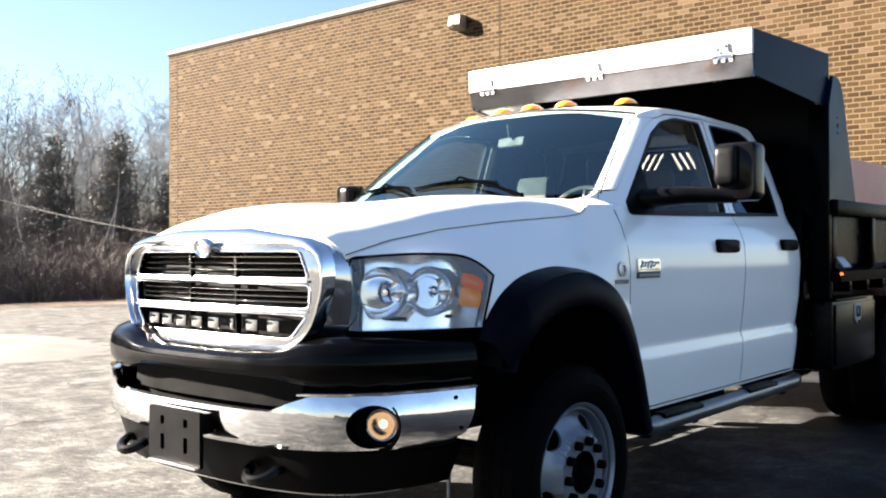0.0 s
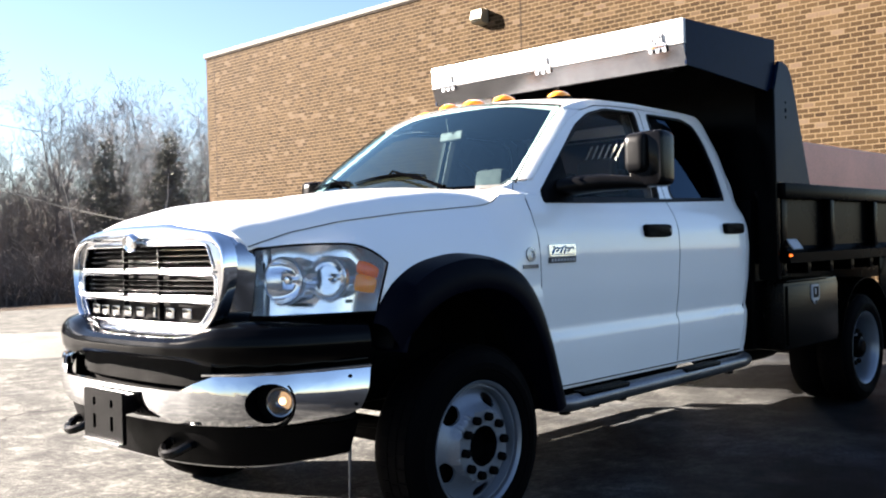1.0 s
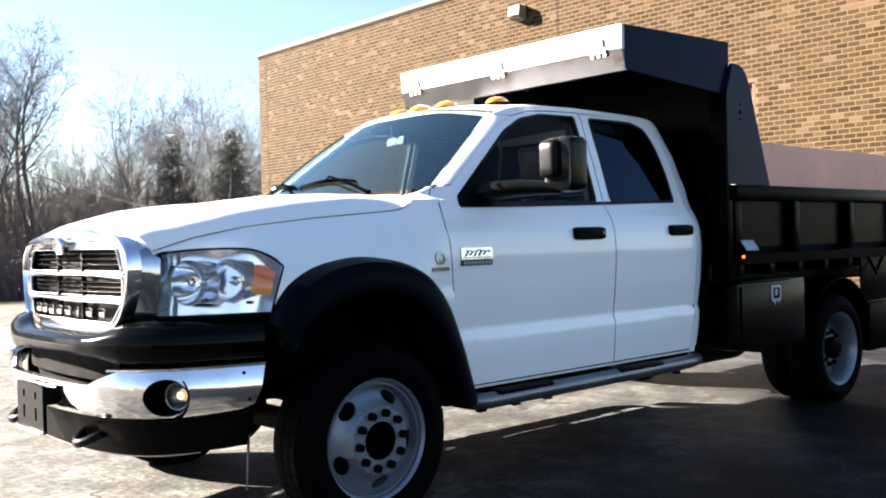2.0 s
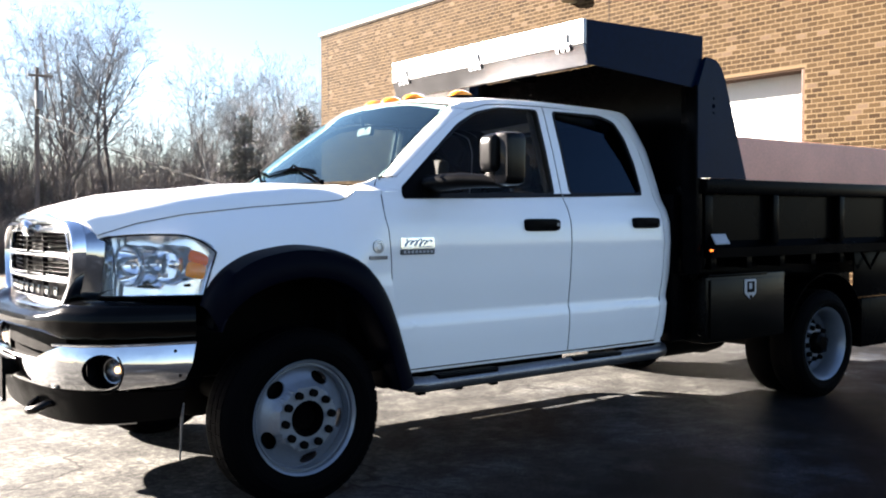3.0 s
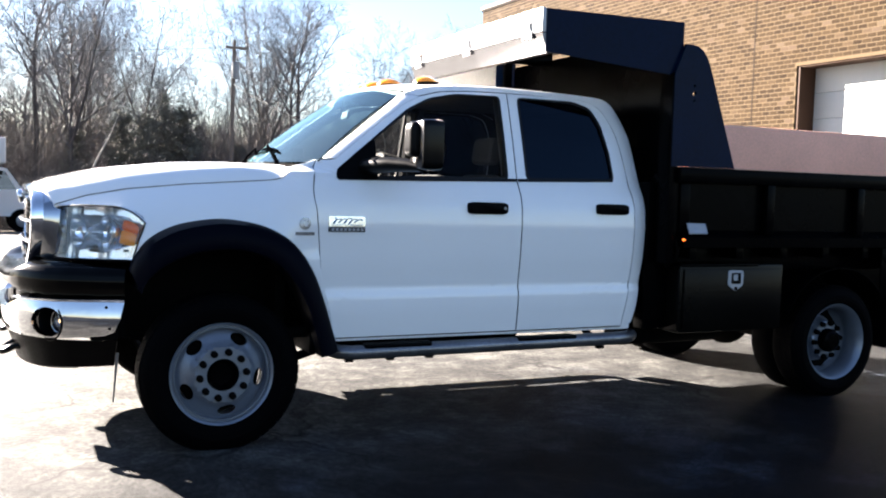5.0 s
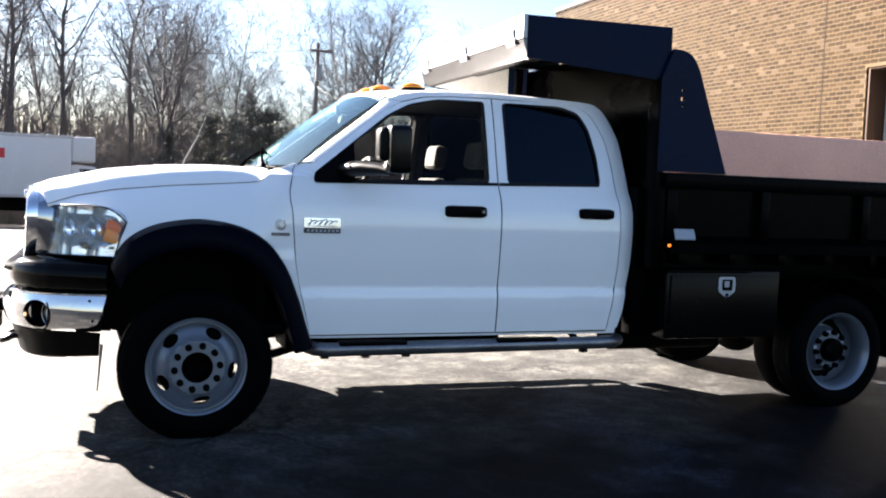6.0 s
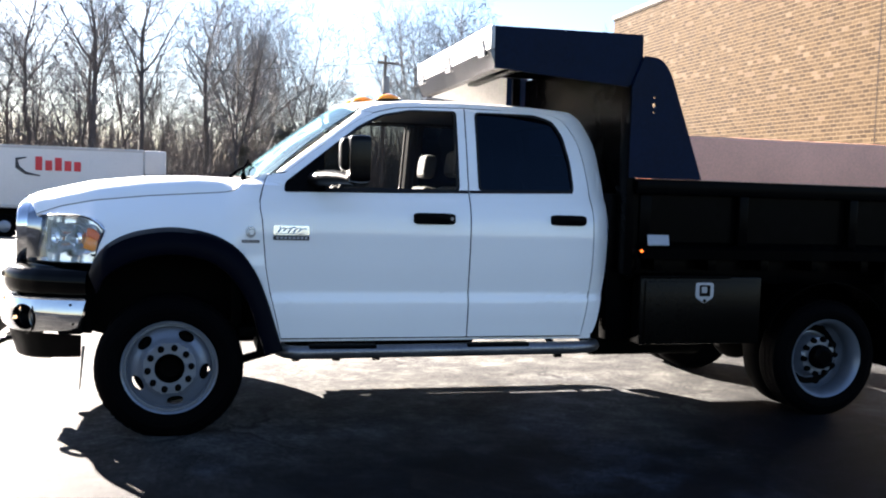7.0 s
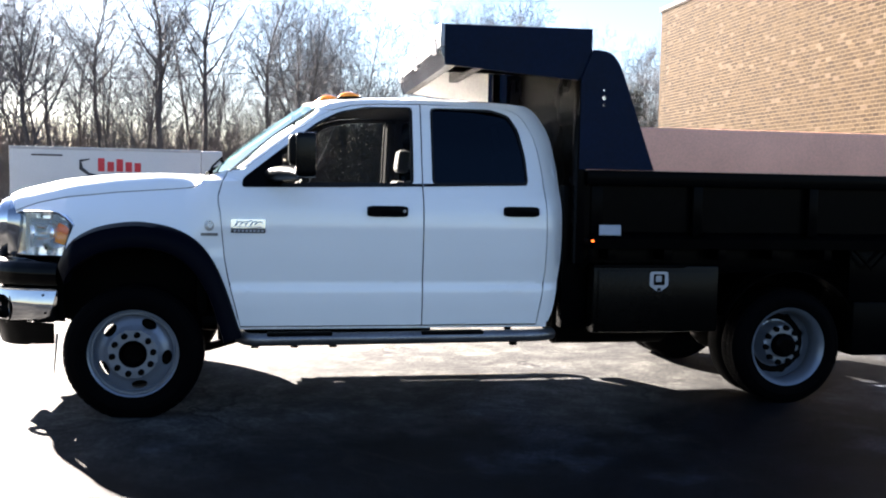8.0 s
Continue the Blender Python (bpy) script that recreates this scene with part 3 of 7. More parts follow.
    sprout(pts, rad, 2, 2, height * 0.14, 0.7)
    return wood, twigs


def bare_tree(seed, height, **kw):
    rng = random.Random(seed)
    wood, twigs = grow(rng, height, **kw)
    t = tagged(empty("bare_tree"), "tall leafless deciduous tree with grey bark and fine twigs", "tree", "bare trees of the wood")
    part("trunk", wood, BARK, t)
    part("crown", twigs, TWIG, t, "leafless brown twigs", smooth=0)
    return t


def pine_tree(seed, height, width):
    rng = random.Random(seed)
    t = tagged(empty("pine_tree"), "dark green pine with a ragged crown and gaps", "tree", "pines of the wood")
    bm = bmesh.new()
    tube(bm, [(0, 0, -0.6), (0.05, 0, height * 0.5), (0, 0.05, height)], [0.16, 0.1, 0.02], 7)
    boughs = []
    for k in range(85):
        f = rng.uniform(0.12, 0.98)
        a = rng.uniform(0, math.tau)
        r = width * (1.05 - f) ** 0.8 * rng.uniform(0.5, 1.1)
        p = Vector((0, 0, f * height))
        q = p + Vector((math.cos(a) * r, math.sin(a) * r, r * rng.uniform(-0.1, 0.35)))
        tube(bm, [p, p.lerp(q, 0.5) + Vector((0, 0, 0.05)), q], [0.03, 0.018, 0.006], 3)
        boughs.append((p, q))
    part("trunk", bm, BARK, t)
    bm = bmesh.new()
    verts = bm.verts
    for p, q in boughs:
        for j in range(26):
            c = p.lerp(q, rng.uniform(0.25, 1.08)) + Vector((rng.gauss(0, 0.22), rng.gauss(0, 0.22), rng.gauss(0, 0.16)))
            for b in range(3):
                d = Vector((rng.gauss(0, 1), rng.gauss(0, 1), rng.gauss(0.3, 0.8))).normalized() * rng.uniform(0.12, 0.26)
                w = d.cross(Vector((rng.gauss(0, 1), rng.gauss(0, 1), rng.gauss(0, 1)))).normalized() * 0.035
                bm.faces.new((verts.new(c - w), verts.new(c + w), verts.new(c + d)))
    part("crown", bm, NEEDLES, t, "dark green needles in tufts", smooth=0)
    return t


def plant(kind, x, y, turn, size=1.0):
    m = pose(x, y, ground_height(x, y) - 0.1, 0, 0, turn) @ Matrix.Diagonal((size, size, size, 1))
    o = copy_thing(kind, m)
    o.matrix_basis = m
    return o


def build_woods():
    rng = random.Random(11)
    kinds = [bare_tree(21, 15.5, spread=0.38, trunk_r=0.16), bare_tree(22, 18.0, spread=0.32, trunk_r=0.17, fork=0.35), bare_tree(23, 13.5, spread=0.42, trunk_r=0.12),
             bare_tree(24, 17.0, spread=0.34, trunk_r=0.14, lean=0.06), bare_tree(25, 11.0, spread=0.44, trunk_r=0.09, fork=0.2), bare_tree(26, 15.0, spread=0.36, trunk_r=0.13, lean=-0.05)]
    spots = [(13, 49), (14.8, 47.5), (15.6, 50), (12.3, 51.5), (-6.1, 47.4), (-3.3, 47.7), (2.7, 47.8), (-11.8, 46.3), (13.1, 52.5), (26.5, 53.7), (24, 54.9), (27, 50), (19.9, 56), (3.4, 53.4), (5.4, 51.5),
             (22.7, 48.7), (21.5, 44), (-8.6, 50), (-14.7, 50.8), (0.2, 50.2), (18.3, 44), (29.5, 46)]
    for row, (d0, d1, count) in enumerate(((46, 52, 24), (52, 62, 28), (62, 76, 26))):
        for k in range(count):
            x = -26 + 66 * (k + rng.uniform(0.1, 0.9)) / count
            spots.append((x, rng.uniform(d0, d1) - 0.22 * max(0, x - 8)))
    first = True
    for i, (x, y) in enumerate(spots):
        if WX - 1 < x and y < WY1 + 4:
            continue
        k = kinds[rng.randrange(len(kinds))] if i > 21 else kinds[(0, 1, 1, 3, 0, 1, 5, 2, 3, 0, 1, 5, 2, 5, 2, 4, 0, 2, 1, 4, 5, 0)[i]]
        size = rng.uniform(0.74, 1.02) * (0.72 if x > 19 else ((0.97 if x > 6 else 0.95) if i < 22 or x < 6 else 0.66))
        turn = rng.uniform(0, 360)
        plant(k, x, y, turn, size)
    for i, k in enumerate(kinds):
        x, y = ((33, 60), (-20, 58), (37, 55), (-23, 49), (8, 57), (31, 66))[i]
        k.matrix_basis = pose(x, y, ground_height(x, y) - 0.1)
    # evergreens
    pines = [pine_tree(31, 8.2, 2.2), pine_tree(32, 6.4, 2.3)]
    for (x, y, k, s) in ((6.6, 44.5, 0, 0.85), (4.6, 45.8, 1, 0.95), (5.6, 43.3, 1, 0.9), (22.0, 39.0, 0, 1.0), (23.4, 41.5, 0, 0.92), (8.6, 46.5, 1, 0.8), (11.0, 47.0, 1, 0.75), (2.4, 46.5, 1, 0.8), (25.0, 38.8, 1, 1.0)):
        plant(pines[k], x, y, rng.uniform(0, 360), s)
    pines[0].matrix_basis = pose(20.4, 42.5, ground_height(20, 42) - 0.1)
    pines[1].matrix_basis = pose(7.6, 44.9, ground_height(7, 45) - 0.1)
    # leaning birches
    for (x, y, lean, h) in ((1.5, 39.5, 0.42, 5.4), (19.0, 36.5, 0.30, 5.0), (17.0, 37.5, -0.22, 5.5), (20.2, 37.0, 0.1, 6.0)):
        r = random.Random(int(x * 10))
        t = tagged(empty("birch_tree", x, y, ground_height(x, y) - 0.1), "thin leaning birch with a pale trunk", "tree", "pale birches at the wood's edge")
        bm = bmesh.new()
        pts = [(lean * h * f + 0.05 * math.sin(f * 9), 0.03 * math.sin(f * 7), h * f) for f in (0, 0.2, 0.4, 0.6, 0.8, 1)]
        tube(bm, pts, [0.075, 0.065, 0.055, 0.045, 0.03, 0.012], 6)
        part("trunk", bm, BIRCH, t)
        bm = bmesh.new()
        for k in range(26):
            f = r.uniform(0.45, 1)
            p = Vector((lean * h * f, 0, h * f))
            q = p + Vector((r.uniform(-0.7, 0.7), r.uniform(-0.7, 0.7), r.uniform(0.1, 0.8)))
            tube(bm, [p, p.lerp(q, 0.5) + Vector((0, 0, 0.06)), q], [0.014, 0.009, 0.004], 3)
        part("crown", bm, TWIG, t)
    # brush and saplings under the trees
    rng = random.Random(5)
    verts, faces = [], []

    def stem(p, q, r0, r1):
        b = len(verts)
        d = (q - p).normalized()
        u = d.orthogonal().normalized()
        w = d.cross(u)
        for c, r in ((p, r0), (q, r1)):
            for k in range(3):
                verts.append(c + (u * math.cos(k * 2.094) + w * math.sin(k * 2.094)) * r)
        for k in range(3):
            faces.append((b + k, b + (k + 1) % 3, b + 3 + (k + 1) % 3, b + 3 + k))
    for k in range(16000):
        x = rng.uniform(-34, 42)
        y = 33 + abs(rng.gauss(0, 10)) + 0.25 * max(0, -x) - 0.5 * max(0, min(x, 16) - 6)
        if x > WX - 1 and y < WY1 + 3:
            continue
        h = rng.uniform(0.5, 2.8) * (1.5 if y > 42 else 0.85)
        p = Vector((x, y, ground_height(x, y) - 0.05))
        q = p + Vector((rng.gauss(0, 0.35) * h, rng.gauss(0, 0.35) * h, h))
        stem(p, q, 0.022, 0.008)
        for j in range(4):
            f = rng.uniform(0.3, 1)
            a = p.lerp(q, f)
            stem(a, a + Vector((rng.gauss(0, 0.45), rng.gauss(0, 0.45), rng.uniform(0.1, 0.8))), 0.011, 0.004)
    for k in range(2600):
        x = rng.uniform(-30, 42)
        y = 44 + abs(rng.gauss(0, 14)) - 0.3 * max(0, min(x, 16) - 6)
        h = rng.uniform(3.0, 7.5)
        p = Vector((x, y, ground_height(x, y) - 0.05))
        q = p + Vector((rng.gauss(0, 0.10) * h, rng.gauss(0, 0.10) * h, h))
        stem(p, q, 0.035, 0.008)
        for j in range(9):
            a = p.lerp(q, rng.uniform(0.25, 1))
            stem(a, a + Vector((rng.gauss(0, 0.6), rng.gauss(0, 0.6), rng.uniform(0.2, 1.1))), 0.012, 0.004)
    for k in range(8000):
        x, y = rng.uniform(-58, 50), rng.uniform(68, 92)
        h = rng.uniform(4.5, 9.5)
        p = Vector((x, y, ground_height(x, y) - 0.05))
        q = p + Vector((rng.gauss(0, 0.08) * h, rng.gauss(0, 0.08) * h, h))
        stem(p, q, 0.09, 0.025)
        for j in range(4):
            a = p.lerp(q, rng.uniform(0.2, 1))
            stem(a, a + Vector((rng.gauss(0, 0.9), rng.gauss(0, 0.9), rng.uniform(0.3, 1.6))), 0.025, 0.008)
    me = bpy.data.meshes.new("brush")
    me.from_pydata([tuple(v) for v in verts], [], faces)
    me.materials.append(BRUSH)
    tagged(new("brush", me), "tangle of bare brown brush and saplings", "brush", kind="stuff")


build_woods()


def utility_pole(x, y, top):
    z = ground_height(x, y)
    p = tagged(empty("utility_pole", x, y, z), "weathered wooden utility pole with a crossarm", "utility pole")
    h = top - z
    bm = bmesh.new()
    tube(bm, [(0, 0, -0.5), (0.03, 0, h * 0.5), (0.10, 0, h)], [0.13, 0.11, 0.085], 10)
    part("pole", bm, POLE_WOOD, p)
    bm = bmesh.new()
    box(bm, (-0.35, -0.16, h - 0.45), (0.75, -0.06, h - 0.33), 0.01)
    part("crossarm", bm, POLE_WOOD, p)
    for dx in (-0.28, 0.25, 0.66):
        bm = bmesh.new()
        tube(bm, [(dx, -0.11, h - 0.34), (dx, -0.11, h - 0.24), (dx, -0.11, h - 0.18)], [0.02, 0.045, 0.03], 8)
        part("insulator", bm, DARK_CHROME, p)
    bm = bmesh.new()
    tube(bm, [(0.1, -0.3, h - 1.9), (0.1, -0.3, h - 1.1)], 0.17, 12)
    part("transformer", bm, GREY_METAL, p, "grey transformer can")


def overhead_cable(a, b, sag, r=0.013):
    bm = bmesh.new()
    a, b = Vector(a), Vector(b)
    tube(bm, [a.lerp(b, i / 24) - Vector((0, 0, sag * 4 * (i / 24) * (1 - i / 24))) for i in range(25)], r, 5)
    tagged(part("overhead_cable", bm, CABLE), "black overhead cable sagging from the pole", "cable")


utility_pole(9.1, 40.4, 8.35)
overhead_cable((9.1, 40.3, 6.2), (13.1, 21.0, 1.75), 0.5, 0.02)
overhead_cable((9.4, 40.3, 7.9), (60, 58, 8.0), 0.9)
overhead_cable((8.6, 40.3, 7.9), (-40, 60, 8.0), 0.9)


# ---- dump truck: nose towards -x, wheels on the ground, front axle at x = 0 ----
truck = tagged(empty("dump_truck"), "white crew-cab dump truck with a black steel body and chrome grille", "truck")
NOSE_Y = 0.09          # the nose sits a little towards the passenger side
SIDE_Z = [0.45, 0.56, 0.70, 0.795, 0.83, 1.0, 1.2, 1.32, 1.40, 1.46, 1.50, 1.75, 2.0, 2.06]
SIDE_Y = [0.940, 0.963, 0.979, 0.982, 0.966, 0.987, 1.000, 0.992, 0.965, 0.925, 0.908, 0.835, 0.752, 0.715]


def lerp_at(v, a, b):
    return float(np.interp(v, a, b))


def screen_edge(z):
    """The windscreen's side edge: its x at height z."""
    return 0.576 + (z - 1.544) / (1.983 - 1.544) * (1.14 - 0.576)


def side_y(x, z):
    """Half width of the cab at x, z: bulging doors, glass leaning in, rounded corners."""
    y = lerp_at(z, SIDE_Z, SIDE_Y)
    if z > 1.5:
        d = max(0.0, x - screen_edge(min(z, 1.99)))
        if d < 0.16:
            y -= 0.075 * (1 - d / 0.16) ** 2
    rear = lerp_at(z, [0.5, 1.0, 1.5, 1.8, 2.03], [2.74, 2.775, 2.77, 2.735, 2.64])
    d = max(0.0, x - (rear - 0.16))
    return y - 0.045 * (d / 0.16) ** 2.4


HOOD_X = [-0.86, -0.79, -0.65, -0.45, -0.14, 0.2, 0.30, 0.338, 0.365, 0.385, 0.397, 0.402]
HOOD_Z = [1.245, 1.275, 1.325, 1.367, 1.402, 1.428, 1.436, 1.443, 1.455, 1.473, 1.494, 1.512]
WING_X, WING_Z = HOOD_X[:7] + [0.42, 0.56], HOOD_Z[:7] + [1.462, 1.490]     # where the wing's shoulder turns in
HOOD_Y = [0.53, 0.565, 0.64, 0.72, 0.775, 0.795, 0.80, 0.80, 0.80, 0.80, 0.80, 0.80]
COWL_RISE = [(0.45, 1.525), (0.51, 1.541), (0.555, 1.560)]                  # top of the wing beside the windscreen


def fender_y(x, z):
    wide = sum(lerp_at(x + d, [-0.9, -0.7, -0.45, -0.2, 0.1, 0.56], [0.60, 0.76, 0.925, 0.965, 0.985, 1.0]) for d in (-0.08, -0.04, 0.0, 0.04, 0.08)) / 5
    top, ytop = lerp_at(x, WING_X, WING_Z), sum(lerp_at(x + d, HOOD_X, HOOD_Y) for d in (-0.06, -0.03, 0.0, 0.03, 0.06)) / 5
    if z <= 1.05:
        return wide - 0.03 * max(0, (0.95 - z))
    s = min(1.15, (z - 1.05) / max(0.05, top - 1.05))
    y = wide - (wide - ytop) * s ** 2.4
    if x > 0.26:
        k = min(1, (x - 0.26) / 0.24)
        k = k * k * (3 - 2 * k)
        y = y * (1 - k) + k * min(side_y(x, z), lerp_at(z, SIDE_Z, SIDE_Y))
    return y


def on_side(fy, s, t=0.0, out=0.0):
    """Lays outline points (x, z) on the body side; s is -1 for the driver's side."""
    return lambda a, b: (a, s * (fy(a, b) + out - t), b)


DOOR_EDGE = [(0.645, 0.56), (0.612, 0.70), (0.574, 0.85), (0.547, 1.0), (0.531, 1.18), (0.522, 1.285), (0.509, 1.345), (0.508, 1.40), (0.524, 1.467), (0.545, 1.52), (0.564, 1.558)]
ROOF_SEAM = [(0.66, 1.565), (0.80, 1.675), (0.98, 1.815), (1.12, 1.915), (1.22, 1.966), (1.36, 2.003), (1.55, 2.018), (1.815, 2.024)]
REAR_SEAM = [(p.x, p.y) for p in spline([(2.20, 2.024), (2.38, 2.015), (2.49, 1.975), (2.55, 1.90), (2.60, 1.79), (2.636, 1.60), (2.65, 1.40), (2.655, 1.10), (2.645, 0.85), (2.60, 0.565)], 4)]
FRONT_WINDOW = rounded([(0.652, 1.466), (0.662, 1.512), (0.92, 1.718), (1.13, 1.882), (1.27, 1.956), (1.45, 1.996), (1.760, 2.003), (1.757, 1.488), (1.20, 1.476)], 0.03)
REAR_WINDOW = rounded([(1.888, 2.003), (2.30, 2.002), (2.425, 1.966), (2.488, 1.865), (2.528, 1.68), (2.540, 1.498), (1.888, 1.490)], 0.035)
ARCH_OUT = spline([(0.655, 0.50), (0.61, 0.64), (0.565, 0.78), (0.49, 0.96), (0.385, 1.10), (0.24, 1.185), (0.05, 1.222), (-0.10, 1.215), (-0.25, 1.18), (-0.37, 1.11), (-0.435, 1.02), (-0.46, 0.955)], 4)
ARCH_IN = spline([(0.545, 0.47), (0.505, 0.60), (0.465, 0.73), (0.40, 0.86), (0.315, 0.965), (0.20, 1.035), (0.05, 1.065), (-0.10, 1.055), (-0.22, 1.02), (-0.32, 0.965), (-0.385, 0.90), (-0.41, 0.84)], 4)
LAMP_TOP = [(-0.372, 1.19), (-0.385, 1.225), (-0.42, 1.252), (-0.47, 1.266), (-0.55, 1.274), (-0.65, 1.275), (-0.79, 1.264)]


def build_cab_sides():
    for s in (-1, 1):
        # front wing
        bm = bmesh.new()
        line = [(x, z) for x, z in zip(HOOD_X[1:], HOOD_Z[1:])]
        loop = [(p[0], p[1] - 0.006) for p in line] + COWL_RISE + [(x - 0.006, z) for x, z in reversed(DOOR_EDGE)]
        loop += [(p.x, p.y) for p in (o.lerp(i, 0.85 - 0.6 * min(1.0, max(0.0, (0.0 - o.x) / 0.40))) for o, i in zip(ARCH_OUT[1:], ARCH_IN[1:])) if p.x > -0.36 or p.y > 1.0] + [(-0.435, 0.995), (-0.428, 1.03), (-0.405, 1.11)] + LAMP_TOP[:-1]
        plate(bm, loop, (), on_side(fender_y, s), on_side(fender_y, s, 0.02), step=(0.05, 0.035))
        part("front_wing", bm, WHITE, truck)
        # pillars and roof rail
        bm = bmesh.new()
        seam = [(0.655, 1.571), (0.672, 1.577), (0.80, 1.677), (0.98, 1.817), (1.12, 1.917), (1.22, 1.968)]

        def pillar(u, v):
            z0 = 1.572 + 0.411 * v
            i = [0, 0.05, 0.30, 0.62, 0.86, 1.0]
            x1, z1 = lerp_at(v, i, [p[0] for p in seam]), lerp_at(v, i, [p[1] for p in seam])
            x, z = screen_edge(z0) + (x1 - screen_edge(z0)) * u, z0 + (z1 - z0) * u
            return x, s * side_y(x, z), z
        sheet(bm, pillar, 12, 36, 0.05, (0, -s, 0))
        part("screen_pillar", bm, WHITE, truck, smooth=60)
        bm = bmesh.new()
        outer = [(1.14, 1.983), (1.25, 2.022), (1.45, 2.048), (1.8, 2.056), (2.3, 2.052), (2.50, 2.042), (2.58, 2.025), (2.655, 1.955),
                 (2.718, 1.83), (2.750, 1.66), (2.766, 1.49), (2.772, 1.20), (2.768, 1.0), (2.745, 0.80), (2.722, 0.66), (2.690, 0.575)]
        outer = [(p.x, p.y) for p in spline(outer, 4)]
        inner = [(x + 0.006, z) for x, z in reversed(REAR_SEAM)] + [(x, z + 0.006) for x, z in reversed(ROOF_SEAM) if x > 1.2]
        plate(bm, outer + inner, (), on_side(side_y, s), on_side(side_y, s, 0.05), step=(0.025, 0.025))
        part("cab_frame", bm, WHITE, truck)
        bm = bmesh.new()
        plate(bm, outer + inner, (), on_side(side_y, s, 0.054), on_side(side_y, s, 0.060), step=(0.1, 0.1))
        part("frame_trim", bm, CABIN, truck)
        for name, loop, window, glass in (("front_door", DOOR_EDGE + ROOF_SEAM + [(1.815, 1.49), (1.815, 0.56)], FRONT_WINDOW, SIDE_GLASS),
                                          ("rear_door", [(1.823, 0.56), (1.823, 1.49), (1.823, 2.024)] + REAR_SEAM, REAR_WINDOW, TINTED)):
            bm = bmesh.new()
            plate(bm, loop, (window,), on_side(side_y, s), on_side(side_y, s, 0.04), step=(0.06, 0.03))
            door = part(name, bm, WHITE, truck, "white door with a black handle")
            bm = bmesh.new()
            plate(bm, inset(window, -0.004), (inset(window, 0.014),), on_side(side_y, s, 0, 0.003), on_side(side_y, s, 0.03), step=(0.1, 0.05))
            part("window_seal", bm, SEAL, door)
            bm = bmesh.new()
            plate(bm, inset(window, 0.010), (), on_side(side_y, s, 0.012), None, step=(0.12, 0.06))
            pane_mesh = bm
            bm = bmesh.new()
            plate(bm, loop, (window,), on_side(side_y, s, 0.047), on_side(side_y, s, 0.055), step=(0.12, 0.08))
            part("inner_trim", bm, CABIN, door)
            bm = pane_mesh
            g = part("window_pane", bm, glass, door, "dark tinted glass" if glass is TINTED else "clear glass")
            g.visible_shadow = glass is TINTED
            x0, x1, z0, z1 = (1.445, 1.715, 1.272, 1.344) if name == "front_door" else (2.355, 2.60, 1.282, 1.350)
            bm = bmesh.new()
            mid = ((x0 + x1) / 2, (z0 + z1) / 2)
            grip = rounded([(x0, z0 + 0.008), (x0 + 0.03, z0), (x1 - 0.03, z0), (x1, z0 + 0.008), (x1, z1 - 0.008), (x1 - 0.03, z1), (x0 + 0.03, z1), (x0, z1 - 0.008)], 0.024, 4)
            rings = []
            for d, k in ((-0.012, 1.0), (0.006, 1.0), (0.02, 0.93), (0.026, 0.72)):
                rings.append([bm.verts.new((mid[0] + (a - mid[0]) * (1 - (1 - k) * 0.4), s * (side_y(*mid) + d), mid[1] + (b - mid[1]) * k)) for a, b in grip])
            for a, b in zip(rings, rings[1:]):
                for i in range(len(a)):
                    bm.faces.new((a[i], a[(i + 1) % len(a)], b[(i + 1) % len(a)], b[i]))
            bm.faces.new(rings[-1])
            part("door_handle", bm, BLACK_PLASTIC, door, "black plastic handle")
            if name == "front_door":
                bm = bmesh.new()
                lathe(bm, [(0.0, -0.004), (0.011, -0.003), (0.011, 0.004), (0, 0.004)], 14)
                part("keyhole", bm, GREY_METAL, door, where=pose(1.688, s * (side_y(1.69, 1.31) + 0.024), 1.31))
                bm = bmesh.new()
                plate(bm, rounded([(0.650, 1.456), (0.70, 1.456), (0.90, 1.462), (0.90, 1.700), (0.86, 1.668), (0.660, 1.512)], 0.012), (), on_side(side_y, s, 0, 0.006), on_side(side_y, s, 0.02), step=(0.06, 0.05))
                part("mirror_mount", bm, BLACK_PLASTIC, door)
            belt = [(0.66, 1.450), (1.2, 1.459), (1.813, 1.473), (1.813, 1.492), (1.2, 1.479), (0.66, 1.468)] if name == "front_door" else [(1.825, 1.473), (2.530, 1.492), (2.530, 1.510), (1.825, 1.492)]
            bm = bmesh.new()
            plate(bm, belt, (), on_side(side_y, s, 0, 0.005), on_side(side_y, s, 0.01), step=(0.1, 0))
            part("belt_moulding", bm, SEAL, door, "thin black belt moulding")
        # black liner behind the shut lines
        bm = bmesh.new()
        plate(bm, [(0.60, 0.60), (0.56, 1.42), (2.70, 1.42), (2.70, 0.60)], (), on_side(side_y, s, 0.075), on_side(side_y, s, 0.085), step=(0.2, 0.1))
        part("door_lining", bm, CABIN, truck)
        bm = bmesh.new()
        for pts in (DOOR_EDGE, REAR_SEAM[16:], [(1.819, z) for z in (0.56, 0.70, 0.80, 0.835, 1.0, 1.2, 1.32, 1.40, 1.46, 1.50, 1.75, 2.0, 2.02)], [(0.645, 0.556), (1.5, 0.556), (2.60, 0.556)]):
            tube(bm, [(x, s * (side_y(x, z) - 0.003), z) for x, z in pts], 0.0031, 6)
        part("door_gap", bm, SEAL, truck)
        bm = bmesh.new()
        for pts in ([(1.819, 0.6), (1.819, 1.5), (1.819, 2.02)], [(2.652, 0.7), (2.655, 1.1), (2.64, 1.6), (2.60, 1.80), (2.50, 1.98)]):
            tube(bm, [(x, s * (side_y(x, z) - 0.045), z) for x, z in pts], 0.018, 6)
        part("door_weatherstrip", bm, SEAL, truck)


